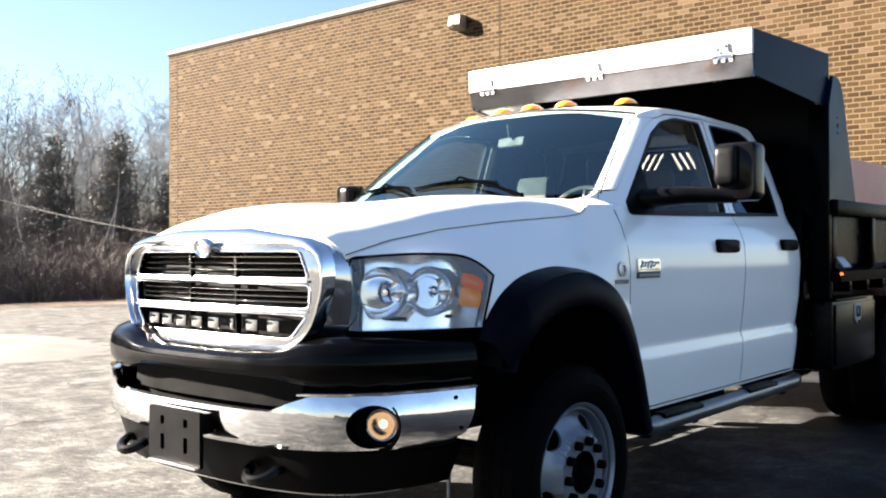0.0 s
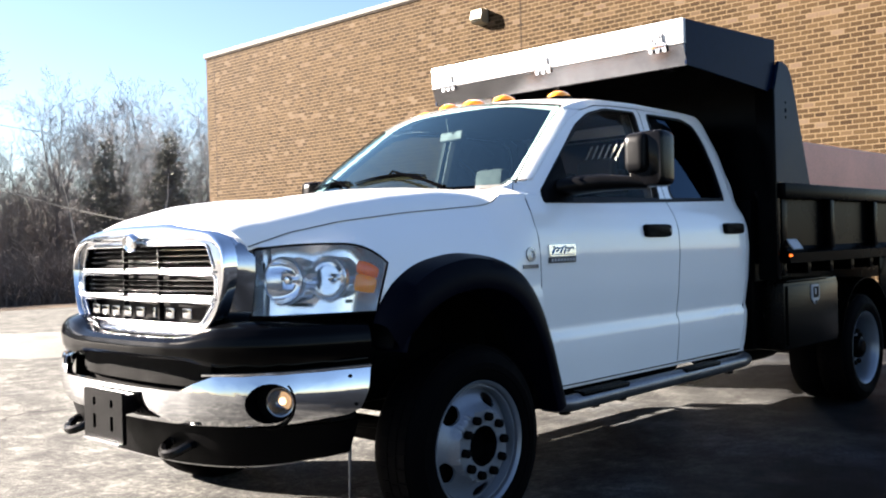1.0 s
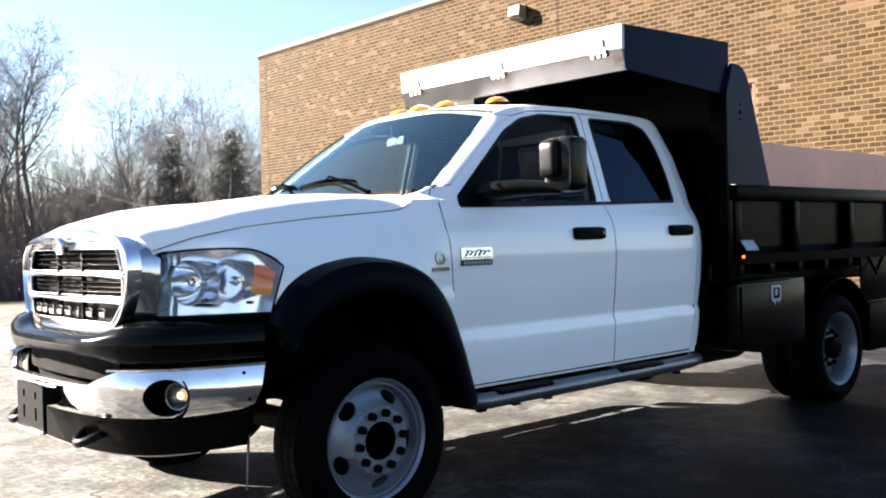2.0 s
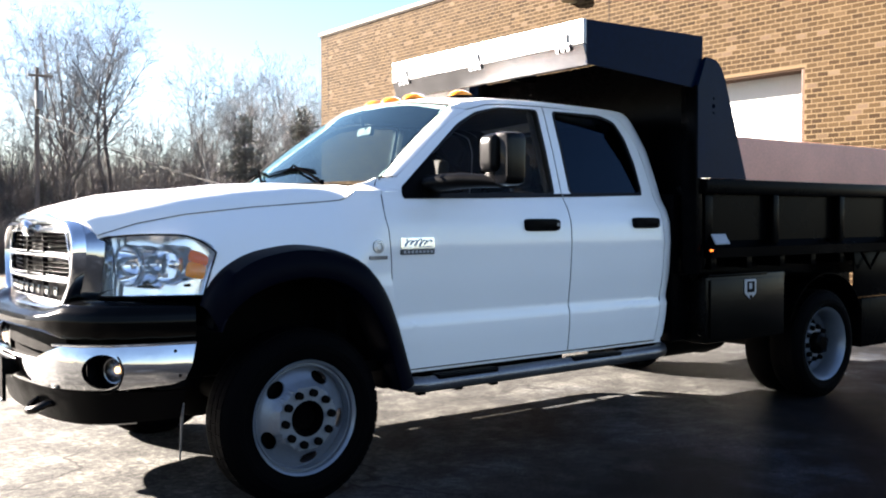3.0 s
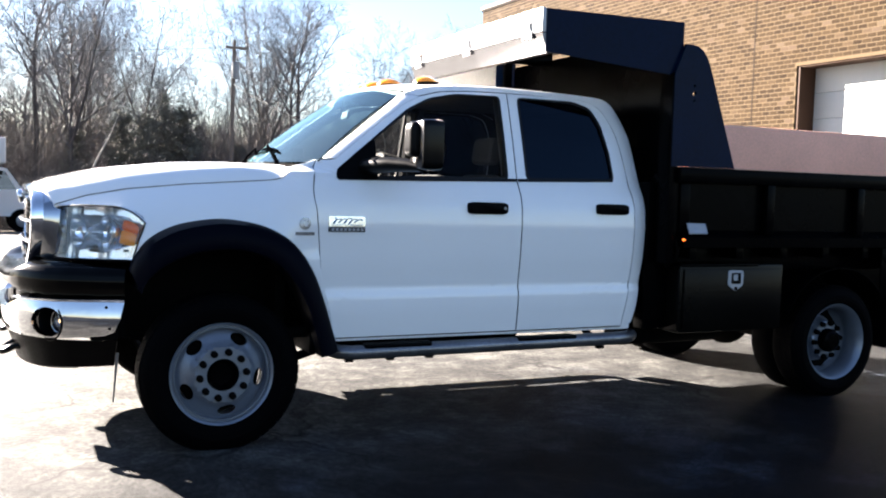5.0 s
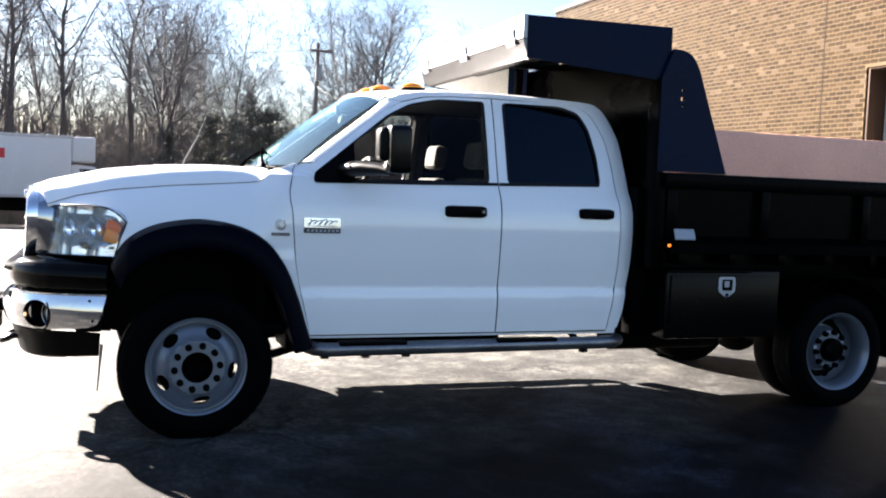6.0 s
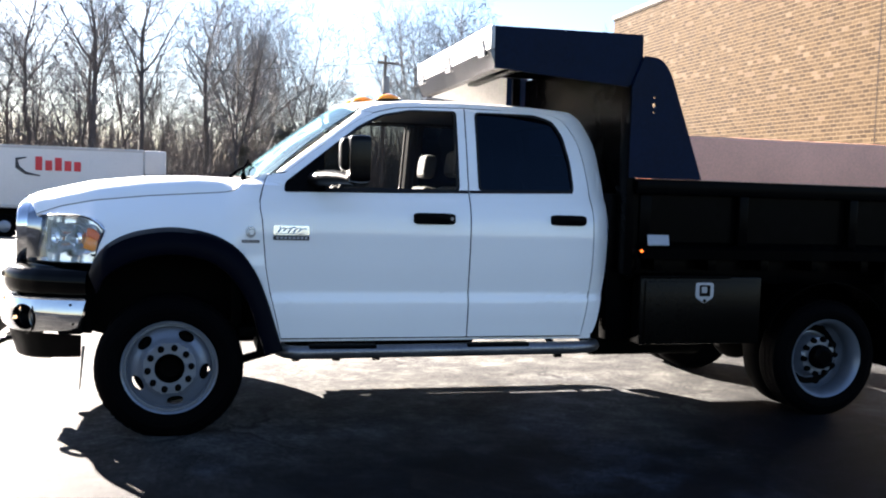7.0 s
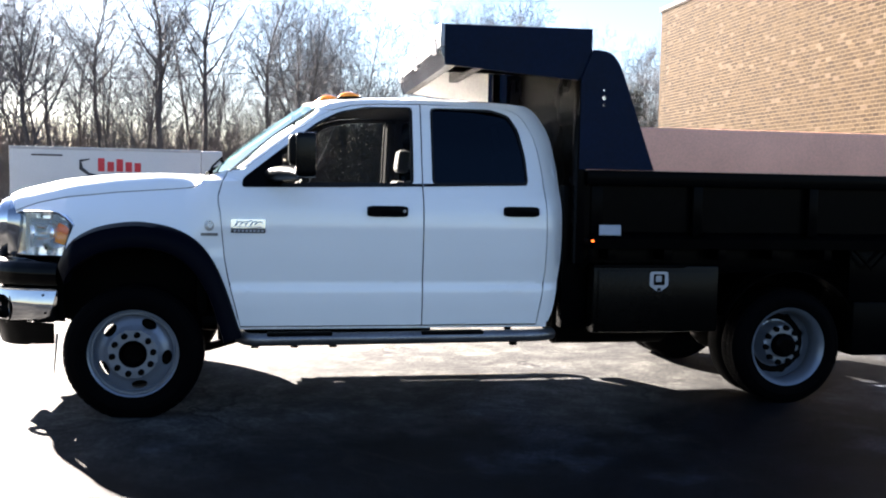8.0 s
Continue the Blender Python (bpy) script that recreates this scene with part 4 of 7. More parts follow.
build_cab_sides()


def hood_point(u, v, lift=0.0):
    k = 2 * u - 1
    s = abs(k)
    # v from the nose to the windscreen
    x_side = lerp_at(v, [0, 0.1, 0.3, 0.6, 0.80, 1.0], [-0.80, -0.70, -0.45, -0.02, 0.30, 0.402])
    x_mid = -0.905 + v * (0.40 + 0.905)
    x = x_mid + (x_side - x_mid) * s ** 2.8
    ye = fender_y(x_side, lerp_at(x_side, HOOD_X, HOOD_Z)) - 0.004
    if k > 0:
        ye += 2 * NOSE_Y * (1 - v) ** 2
    y = k * ye
    ze = lerp_at(x_side, HOOD_X, HOOD_Z) + (0.004 if v < 0.97 else 0)
    zm = lerp_at(x, [-1.0, -0.93, -0.86, -0.8, -0.5, -0.2, 0.1, 0.3, 0.42], [1.35, 1.366, 1.390, 1.415, 1.478, 1.510, 1.528, 1.532, 1.532])
    crown = 1 - s ** lerp_at(v, [0.0, 0.3, 0.72, 1.0], [5.0, 7.0, 12.0, 6.0])     # the sides stand steeper towards the cab
    z = ze + (zm - ze) * crown + 0.012 * math.exp(-((s - 0.62) / 0.12) ** 2) * math.sin(math.pi * min(1, v * 1.1))
    return x, y, z + lift


def build_front():
    bm = bmesh.new()
    sheet(bm, lambda u, v: hood_point(0.5 + math.copysign(0.5 * (1 - (1 - abs(2 * u - 1)) ** 1.7), u - 0.5), v), 60, 40, 0.02, (0, 0, -1))
    hood = part("hood", bm, WHITE, truck, "white hood with a raised middle")
    for u in (0.0, 1.0):
        k = 1 if u else -1
        bm = bmesh.new()
        tube(bm, [Vector(hood_point(u, i / 48)) + Vector((0, k * 0.0025, -0.003)) for i in range(49)], 0.0022, 5)
        part("hood_gap", bm, SEAL, hood)
        # white corner panel between the hood, the wing and the windscreen pillar
        bm = bmesh.new()
        rise = spline([(0.406, 1.508)] + COWL_RISE, 5)

        def hood_rear(b):
            return Vector(hood_point(0.5 + k * 0.5 * (0.90 + 0.10 * b), 1.0)) + Vector((0.006, 0, -0.010))

        def corner(a, b):
            x, z = lerp_at(a, [i / (len(rise) - 1) for i in range(len(rise))], [p.x for p in rise]), lerp_at(a, [i / (len(rise) - 1) for i in range(len(rise))], [p.y for p in rise])
            outer = Vector((x, k * (fender_y(x, z) - 0.003), z))
            inner = hood_rear(0).lerp(Vector((0.575, k * 0.806, 1.534)), a)
            inner.y -= k * 0.035 * math.sin(math.pi * a)
            p = inner.lerp(outer, b) + (hood_rear(b) - hood_rear(0).lerp(hood_rear(1), b)) * (1 - a)
            return p.x, p.y, p.z
        sheet(bm, corner, 20, 12, 0.02, (0, 0, -1))
        part("cowl_corner", bm, WHITE, truck)
    # cowl panel under the windscreen
    bm = bmesh.new()

    def cowl(u, v):
        k = 2 * u - 1
        x = 0.40 + 0.17 * abs(k) ** 2.2 + v * (0.10 - 0.03 * abs(k))
        return x - 0.02, k * 0.69, 1.528 + 0.02 * (1 - abs(k) ** 2) - 0.02 * math.sin(math.pi * v)
    sheet(bm, cowl, 30, 4, 0.03, (0, 0, -1))
    part("cowl", bm, BLACK_PLASTIC, truck, "black plastic cowl")
    # windscreen
    def screen(u, v):
        k = 2 * u - 1
        z = 1.548 + v * (1.990 - 1.548) + 0.06 * (1 - k * k) * v
        xb, xt = 0.40 + 0.176 * abs(k) ** 2.1, 1.055 + 0.085 * abs(k) ** 2.1
        yb, yt = 0.822, 0.695
        bow = 0.03 * math.sin(math.pi * v)
        return xb + (xt - xb) * v - bow * 0.6, k * (yb + (yt - yb) * v), z + bow * 0.3
    bm = bmesh.new()
    sheet(bm, screen, 28, 14)
    w = part("windscreen", bm, WINDSCREEN, truck, "greenish windscreen glass")
    w.visible_shadow = False
    for s in (-1, 1):
        bm = bmesh.new()
        tube(bm, [Vector(screen(0.5 + s * 0.5, v)) + Vector((-0.004, 0, 0.004)) for v in [i / 10 for i in range(11)]], 0.0045, 6)
        part("screen_seal", bm, SEAL, truck)
    bm = bmesh.new()
    tube(bm, [Vector(screen(u / 20, 1.0)) + Vector((0, 0, 0.004)) for u in range(21)], 0.006, 6)
    part("screen_seal", bm, SEAL, truck)
    # roof
    def roof(u, v):
        k = 2 * u - 1
        x0 = 1.055 + 0.085 * abs(k) ** 2.1
        x1 = 2.66 - 0.05 * abs(k) ** 4
        x = x0 + (x1 - x0) * v
        ye = lerp_at(x, [1.1, 1.3, 1.8, 2.4, 2.58, 2.66], [0.695, 0.715, 0.722, 0.715, 0.70, 0.66])
        ze = lerp_at(x, [1.1, 1.14, 1.25, 1.45, 1.8, 2.3, 2.5, 2.58, 2.64, 2.66], [1.955, 1.987, 2.024, 2.050, 2.058, 2.054, 2.044, 2.02, 1.95, 1.93])
        zm = lerp_at(x, [1.05, 1.15, 1.4, 1.8, 2.2, 2.5, 2.6, 2.66], [2.052, 2.072, 2.095, 2.105, 2.10, 2.082, 2.06, 1.99])
        return x, k * ye, ze + (zm - ze) * (1 - abs(k) ** 3.2)
    bm = bmesh.new()
    sheet(bm, roof, 36, 36, 0.025, (0, 0, -1))
    part("roof", bm, WHITE, truck)
    # five amber clearance lamps
    for x, y in ((1.36, -0.52), (1.24, -0.215), (1.22, 0.0), (1.24, 0.215), (1.36, 0.52)):
        bm = bmesh.new()
        bmesh.ops.create_uvsphere(bm, u_segments=20, v_segments=12, radius=1)
        for v in bm.verts:
            v.co = Vector((v.co.x * 0.082, v.co.y * 0.060, max(v.co.z, -0.1) * 0.040))
            if v.co.x > 0:
                v.co.z *= 1 - 0.25 * v.co.x / 0.082
        z = roof(0.5 + y / 1.43, (x - 1.08) / 1.58)[2]
        marker = part("roof_marker", bm, AMBER, truck, "amber roof marker lamp", where=pose(x, y, z + 0.003, 0, -3, 0))
        bm = bmesh.new()
        lathe(bm, [(0.0, -0.006), (1.0, -0.006), (1.0, 0.004), (0.0, 0.004)], 24)
        for v in bm.verts:
            v.co = Vector((v.co.x * 0.087, v.co.z * 0.065, v.co.y))
        part("marker_base", bm, BLACK_PLASTIC, marker)
    # wipers: a thin bowed blade and the cranked arm that carries it
    for y0 in (-0.30, 0.28):
        def on_screen(y, v, off):
            p = Vector(screen(0.5 + y / 1.62, v))
            return p + Vector((-0.8, 0, 0.6)) * off
        blade = [on_screen(y0 + 0.53 * t, 0.10 + 0.055 * math.sin(math.pi * (0.15 + 0.8 * t)), 0.016) for t in [i / 12 for i in range(13)]]
        pivot = on_screen(y0 - 0.17, 0.0, 0.02) + Vector((-0.015, 0, -0.012))
        elbow = on_screen(y0 + 0.24, 0.175, 0.032)
        bm = bmesh.new()
        tube(bm, [pivot, pivot.lerp(elbow, 0.3) + Vector((-0.008, 0, 0.008)), elbow, blade[6] + Vector((-0.004, 0, 0.004))], [0.011, 0.008, 0.006, 0.005], 7)
        arm = part("wiper", bm, WIPER_BLACK, truck, "thin black wiper arm")
        bm = bmesh.new()
        tube(bm, blade, [0.0035 + 0.003 * math.sin(math.pi * i / 12) for i in range(13)], 6)
        part("wiper_blade", bm, WIPER_BLACK, arm)
        bm = bmesh.new()
        tube(bm, [p + Vector((0.008, 0, -0.009)) for p in blade], 0.004, 5)
        part("wiper_rubber", bm, WIPER_BLACK, arm)
        bm = bmesh.new()
        tube(bm, [pivot + Vector((0.004, 0, -0.03)), pivot + Vector((0, 0, 0.012))], [0.017, 0.014], 10)
        part("wiper_pivot", bm, WIPER_BLACK, arm)
    # back of the cab, with its window
    bm = bmesh.new()
    rear_window = rounded([(-0.55, 1.52), (0.55, 1.52), (0.50, 1.968), (-0.50, 1.968)], 0.06)
    plate(bm, rounded([(-0.89, 0.64), (0.89, 0.64), (0.93, 1.2), (0.86, 1.6), (0.70, 1.99), (-0.70, 1.99), (-0.86, 1.6), (-0.93, 1.2)], 0.05), (rear_window,),
          lambda a, b: (2.745 - 0.11 * max(0, (b - 1.45) / 0.55) ** 1.5 - 0.2 * max(0, 0.86 - b), a, b), lambda a, b: (2.705 - 0.11 * max(0, (b - 1.45) / 0.55) ** 1.5 - 0.2 * max(0, 0.86 - b), a, b), step=(0.15, 0.08))
    part("cab_back", bm, WHITE, truck)
    bm = bmesh.new()
    plate(bm, [(-0.86, 0.66), (0.86, 0.66), (0.88, 1.2), (0.80, 1.6), (0.64, 1.985), (-0.64, 1.985), (-0.80, 1.6), (-0.88, 1.2)], (inset(rear_window, 0.004),),
          lambda a, b: (2.695 - 0.11 * max(0, (b - 1.45) / 0.55) ** 1.5 - 0.2 * max(0, 0.86 - b), a, b), lambda a, b: (2.685 - 0.11 * max(0, (b - 1.45) / 0.55) ** 1.5 - 0.2 * max(0, 0.86 - b), a, b), step=(0.15, 0.08))
    part("cab_back_lining", bm, CABIN, truck)
    bm = bmesh.new()
    plate(bm, inset(rear_window, -0.01), (), lambda a, b: (2.725 - 0.11 * max(0, (b - 1.45) / 0.55) ** 1.5, a, b), None, step=(0.2, 0.1))
    g = part("rear_window", bm, SIDE_GLASS, truck)
    g.visible_shadow = False
    # cab floor and firewall
    bm = bmesh.new()
    box(bm, (0.40, -0.90, 0.56), (2.72, 0.90, 0.62), 0.01)
    part("cab_floor", bm, CHASSIS, truck)
    bm = bmesh.new()
    box(bm, (0.36, -0.74, 0.56), (0.42, 0.74, 1.45), 0.01)
    part("firewall", bm, CHASSIS, truck)
    # engine bay fill, so that no light shows through the nose
    bm = bmesh.new()
    box(bm, (-0.70, -0.52, 0.55), (0.34, 0.52, 1.22), 0.05)
    part("engine", bm, CHASSIS, truck)
    bm = bmesh.new()
    box(bm, (-0.80, -0.50, 0.62), (-0.72, 0.50, 1.30), 0.01)
    part("radiator", bm, BLACK_STEEL, truck)


build_front()


# ---- grille ----
def nose_x(y, z):
    """The grille's face: bowed in plan, leaning back towards the top."""
    y -= NOSE_Y
    return -0.964 + 0.066 * (abs(y) / 0.655) ** 2.0 + 0.10 * max(0.0, z - 1.22) ** 1.0 + (0.35 * max(0.0, z - 1.30))


GRILLE_OUT = rounded([(-0.476, 0.900), (0.476, 0.900), (0.596, 0.985), (0.655, 1.16), (0.647, 1.275), (0.563, 1.340), (0.260, 1.382), (-0.260, 1.382), (-0.563, 1.340), (-0.647, 1.275), (-0.655, 1.16), (-0.596, 0.985)], 0.07, 5)
GRILLE_IN = rounded([(-0.468, 0.935), (0.468, 0.935), (0.582, 1.012), (0.628, 1.16), (0.616, 1.272), (0.500, 1.312), (-0.500, 1.312), (-0.616, 1.272), (-0.628, 1.16), (-0.582, 1.012)], 0.05, 4)
GRILLE_SLOTS = [rounded(loop, 0.022, 4) for loop in (
    [(-0.558, 1.187), (0.558, 1.187), (0.510, 1.287), (-0.510, 1.287)],
    [(-0.558, 1.075), (0.558, 1.075), (0.562, 1.163), (-0.562, 1.163)],
    [(-0.472, 0.962), (0.472, 0.962), (0.550, 1.051), (-0.550, 1.051)])]


GRILLE_REAR = rounded([(-0.655, 0.945), (0.655, 0.945), (0.664, 1.16), (0.655, 1.268), (0.56, 1.335), (0.26, 1.378), (-0.26, 1.378), (-0.56, 1.335), (-0.655, 1.268), (-0.664, 1.16)], 0.03, 5)


def build_grille():
    # domed chrome surround: three rings swept round the outline
    bm = bmesh.new()
    n = 96

    def resample(loop):
        pts = [Vector((a, b)) for a, b in loop]
        out = []
        cx, cz = 0.0, 1.15
        for k in range(n):
            a = k * math.tau / n
            d = Vector((math.cos(a), math.sin(a)))
            best = 0
            for i in range(len(pts)):
                p, q = pts[i] - Vector((cx, cz)), pts[(i + 1) % len(pts)] - Vector((cx, cz))
                e = q - p
                den = d.x * e.y - d.y * e.x
                if abs(den) > 1e-9:
                    t = (p.x * e.y - p.y * e.x) / den
                    w = (p.x * d.y - p.y * d.x) / den
                    if t > 0 and -1e-6 <= w <= 1 + 1e-6:
                        best = max(best, t)
            out.append((cx + d.x * best, cz + d.y * best))
        return out
    o, i_, rear = ([(a + NOSE_Y, b) for a, b in resample(loop)] for loop in (GRILLE_OUT, GRILLE_IN, GRILLE_REAR))
    rings = []
    for f, d in ((0.96, 0.15), (0.98, 0.05), (0.945, 0.012), (0.89, -0.006), (0.78, -0.013), (0.45, -0.014), (0.15, -0.006), (0.0, 0.02), (0.0, 0.07)):
        rings.append([bm.verts.new((nose_x(i_[k][0] + (o[k][0] - i_[k][0]) * f, i_[k][1] + (o[k][1] - i_[k][1]) * f) + d, i_[k][0] + (o[k][0] - i_[k][0]) * f, i_[k][1] + (o[k][1] - i_[k][1]) * f)) for k in range(n)])
    for a, b in zip(rings, rings[1:]):
        for k in range(n):
            bm.faces.new((a[k], a[(k + 1) % n], b[(k + 1) % n], b[k]))
    grille = part("grille", bm, CHROME, truck, "chrome grille surround", smooth=50)
    # outer wall running back to the lamps, dark reflections put into its colour
    bm = bmesh.new()
    wall = [[bm.verts.new((nose_x(p, q) + d, p, q)) for p, q in rear] for d in (0.16, 0.10)]
    wall.append([bm.verts.new((nose_x(p[0], p[1]) + 0.046, i[0] + (p[0] - i[0]) * 0.984, i[1] + (p[1] - i[1]) * 0.984)) for p, i in zip(o, i_)])
    for a, b in zip(wall, wall[1:]):
        for k in range(n):
            bm.faces.new((a[k], a[(k + 1) % n], b[(k + 1) % n], b[k]))
    part("grille_side", bm, FACE_CHROME, grille, "chrome side wall with dark reflections in its colour", smooth=50)
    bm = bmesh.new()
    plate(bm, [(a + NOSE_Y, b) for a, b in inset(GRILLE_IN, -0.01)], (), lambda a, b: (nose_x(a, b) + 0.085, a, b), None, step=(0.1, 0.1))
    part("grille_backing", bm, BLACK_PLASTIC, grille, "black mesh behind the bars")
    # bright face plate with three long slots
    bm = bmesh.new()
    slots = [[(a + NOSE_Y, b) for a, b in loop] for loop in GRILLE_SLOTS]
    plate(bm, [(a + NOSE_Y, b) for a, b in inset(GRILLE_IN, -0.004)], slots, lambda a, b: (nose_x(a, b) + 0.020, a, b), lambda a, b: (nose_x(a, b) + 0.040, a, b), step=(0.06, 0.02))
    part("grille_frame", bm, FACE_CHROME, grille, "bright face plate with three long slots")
    for loop in slots:
        bm = bmesh.new()
        tube(bm, [(nose_x(a, b) + 0.015, a, b) for a, b in inset(loop, -0.002)], 0.0038, 8, closed=True)
        part("slot_rim", bm, BAR_CHROME, grille, "rounded chrome slot rim", smooth=60)
    # rounded chrome cross bars, with fine dark louvres between
    for z, half in ((1.175, 0.560), (1.063, 0.552)):
        bm = bmesh.new()
        ys = [NOSE_Y + half * (i / 16 * 2 - 1) for i in range(17)]
        tube(bm, [(nose_x(y, z) + 0.010, y, z) for y in ys], 0.0058, 12)
        part("grille_bar", bm, BAR_CHROME, grille, "rounded chrome cross bar", smooth=60)
    for z, half in ((1.262, 0.50), (1.238, 0.52), (1.214, 0.53), (1.136, 0.54), (1.114, 0.54), (1.094, 0.54)):
        bm = bmesh.new()
        sheet(bm, lambda u, v: (nose_x(NOSE_Y + (2 * u - 1) * half, z) + 0.04 + 0.03 * v, NOSE_Y + (2 * u - 1) * half, z + 0.006 - 0.010 * v), 16, 2, 0.005, (0, 0, -1))
        louvre = part("grille_louvre", bm, BLACK_PLASTIC, grille, "dark louvre")
        bm = bmesh.new()
        tube(bm, [(nose_x(y, z) + 0.039, y, z + 0.004) for y in [NOSE_Y + half * (i / 12 * 2 - 1) for i in range(13)]], 0.0018, 6)
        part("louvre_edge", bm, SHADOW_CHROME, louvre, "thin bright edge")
    for y in (NOSE_Y - 0.15, NOSE_Y + 0.15):
        bm = bmesh.new()
        box(bm, (nose_x(y, 1.15) + 0.045, y - 0.007, 0.965), (nose_x(y, 1.15) + 0.07, y + 0.007, 1.28), 0.003)
        part("grille_upright", bm, BLACK_PLASTIC, grille)
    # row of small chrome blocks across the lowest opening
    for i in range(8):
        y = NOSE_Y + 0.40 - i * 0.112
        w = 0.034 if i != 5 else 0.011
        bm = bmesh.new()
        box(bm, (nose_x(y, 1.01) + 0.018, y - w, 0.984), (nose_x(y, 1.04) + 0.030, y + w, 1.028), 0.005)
        part("grille_block", bm, SHADOW_CHROME, grille, "small chrome bar toned dark in its colour")
    # round emblem
    bm = bmesh.new()
    lathe(bm, [(0.0, -0.012), (0.020, -0.010), (0.038, -0.002), (0.043, -0.008), (0.050, -0.012), (0.056, -0.004), (0.056, 0.03)], 32)
    part("emblem", bm, CHROME, grille, "round chrome emblem", where=pose(nose_x(NOSE_Y, 1.305) - 0.004, NOSE_Y, 1.302, 0, 0, -90) @ pose(0, 0, 0, 14, 0, 0) @ Matrix.Diagonal((1.0, 0.8, 0.72, 1)))


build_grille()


# ---- headlamps ----
def lamp_plan(t, s=-1):
    """The headlamp's face in plan, from its inner to its outer edge."""
    inner = 0.560 if s < 0 else 0.560 + 2 * NOSE_Y
    return Vector((-0.800 + 0.390 * t ** 1.45, inner + (0.933 - inner) * t ** 0.92))


def build_headlamp(s):
    top = lambda t: 1.258 + 0.018 * math.sin(math.pi * min(1.0, t * 0.9)) - 0.07 * (max(0, t - 0.70) / 0.30) ** 2.6
    bot = lambda t: 0.990 + 0.01 * t

    def face(u, v, back=0.0):
        t = u
        e = 0.055 * (1 - v)                       # outer edge slants: longer at the top
        p = lamp_plan(min(1, max(0, t - e * t)), s)
        z = bot(t) + (top(t) - bot(t)) * v
        lean = 0.03 * v
        inw = Vector((0.75, -0.45 - 0.35 * t)).normalized()
        return p.x + lean + inw.x * back, s * (p.y - 0.012 * v + inw.y * back), z
    bm = bmesh.new()
    sheet(bm, lambda u, v: face(u, v), 20, 10)
    lamp_ob = part("headlamp", bm, LENS, truck, "large clear headlamp with an amber corner")
    lamp_ob.visible_shadow = False
    # bright bowl behind the lens: sides, back and a chrome sill
    bm = bmesh.new()
    sheet(bm, lambda u, v: face(u, v, 0.13 - 0.02 * math.cos(u * 9)), 20, 8)
    part("lamp_back", bm, LAMP_BACK, lamp_ob, "bright metal lamp bowl")
    for v0 in (0.0, 1.0):
        bm = bmesh.new()
        sheet(bm, lambda u, v: face(u, v0, 0.14 * v), 20, 3)
        part("lamp_sill", bm, LAMP_BACK, lamp_ob)
    for u0 in (0.0, 1.0):
        bm = bmesh.new()
        sheet(bm, lambda u, v: face(u0, u, 0.14 * v), 6, 3)
        part("lamp_cheek", bm, LAMP_BACK, lamp_ob)
    bm = bmesh.new()
    loop = [face(i / 20, 0.0, -0.001) for i in range(21)] + [face(1, j / 8, -0.001) for j in range(1, 9)] + [face(i / 20, 1.0, -0.001) for i in range(19, -1, -1)] + [face(0, j / 8, -0.001) for j in range(7, 0, -1)]
    tube(bm, loop, 0.0048, 6, closed=True)
    part("lamp_rim", bm, BLACK_PLASTIC, lamp_ob, "black rim")
    # two round reflectors and the amber turn lamp
    for u, r, deep, back in ((0.27, 0.098, 0.085, 0.050), (0.62, 0.094, 0.07, 0.062)):
        c = Vector(face(u, 0.50, back))
        d = Vector((-0.96, s * 0.28, 0)).normalized()
        m = Matrix.Translation(c) @ d.to_track_quat("-Y", "Z").to_matrix().to_4x4()
        bm = bmesh.new()
        lathe(bm, [(0.016, deep), (0.040, deep * 0.92), (0.062, deep * 0.72), (0.078, deep * 0.40), (r * 0.87, 0.014), (r * 0.90, 0.002), (r * 0.96, 0.0), (r, 0.005), (r * 0.985, 0.03), (r * 0.93, 0.06), (r * 0.95, 0.105)], 40)
        part("reflector", bm, LAMP_SILVER, lamp_ob, "round chrome reflector", where=m, smooth=50)
        bm = bmesh.new()
        lathe(bm, [(0.0, 0.020), (0.014, 0.023), (0.021, 0.034), (0.017, deep)], 16)
        part("bulb_cap", bm, CHROME, lamp_ob, where=m)
        bm = bmesh.new()
        tube(bm, [(r * 0.945 * math.cos(a), -0.001, r * 0.945 * math.sin(a)) for a in [i * math.tau / 40 for i in range(40)]], 0.0045, 7, closed=True)
        part("reflector_ring", bm, CHROME, lamp_ob, "polished ring", where=m, smooth=60)
        bm = bmesh.new()
        box(bm, (-0.055, 0.075, -r - 0.010), (0.055, 0.10, -r + 0.004), 0.004)
        part("lamp_foot", bm, GLOSS_BLACK, lamp_ob, "dark foot under the reflector", where=m)
    for v0, v1, mat, words in ((0.60, 0.77, TURN_RED, "orange-red corner reflector"), (0.33, 0.575, AMBER, "amber turn lamp")):
        bm = bmesh.new()
        sheet(bm, lambda u, v: face(0.825 + 0.13 * u, v0 + (v1 - v0) * v, 0.024 - 0.012 * math.sin(math.pi * u) * math.sin(math.pi * v)), 8, 8, 0.01)
        part("turn_lamp", bm, mat, lamp_ob, words)


for s in (-1, 1):
    build_headlamp(s)


# ---- bumper ----
BUMP_Y = [0.0, 0.20, 0.39, 0.55, 0.66, 0.75, 0.81, 0.88, 0.96, 1.01]
BUMP_X = [-1.07, -1.067, -1.05, -1.015, -0.975, -0.92, -0.87, -0.78, -0.62, -0.48]


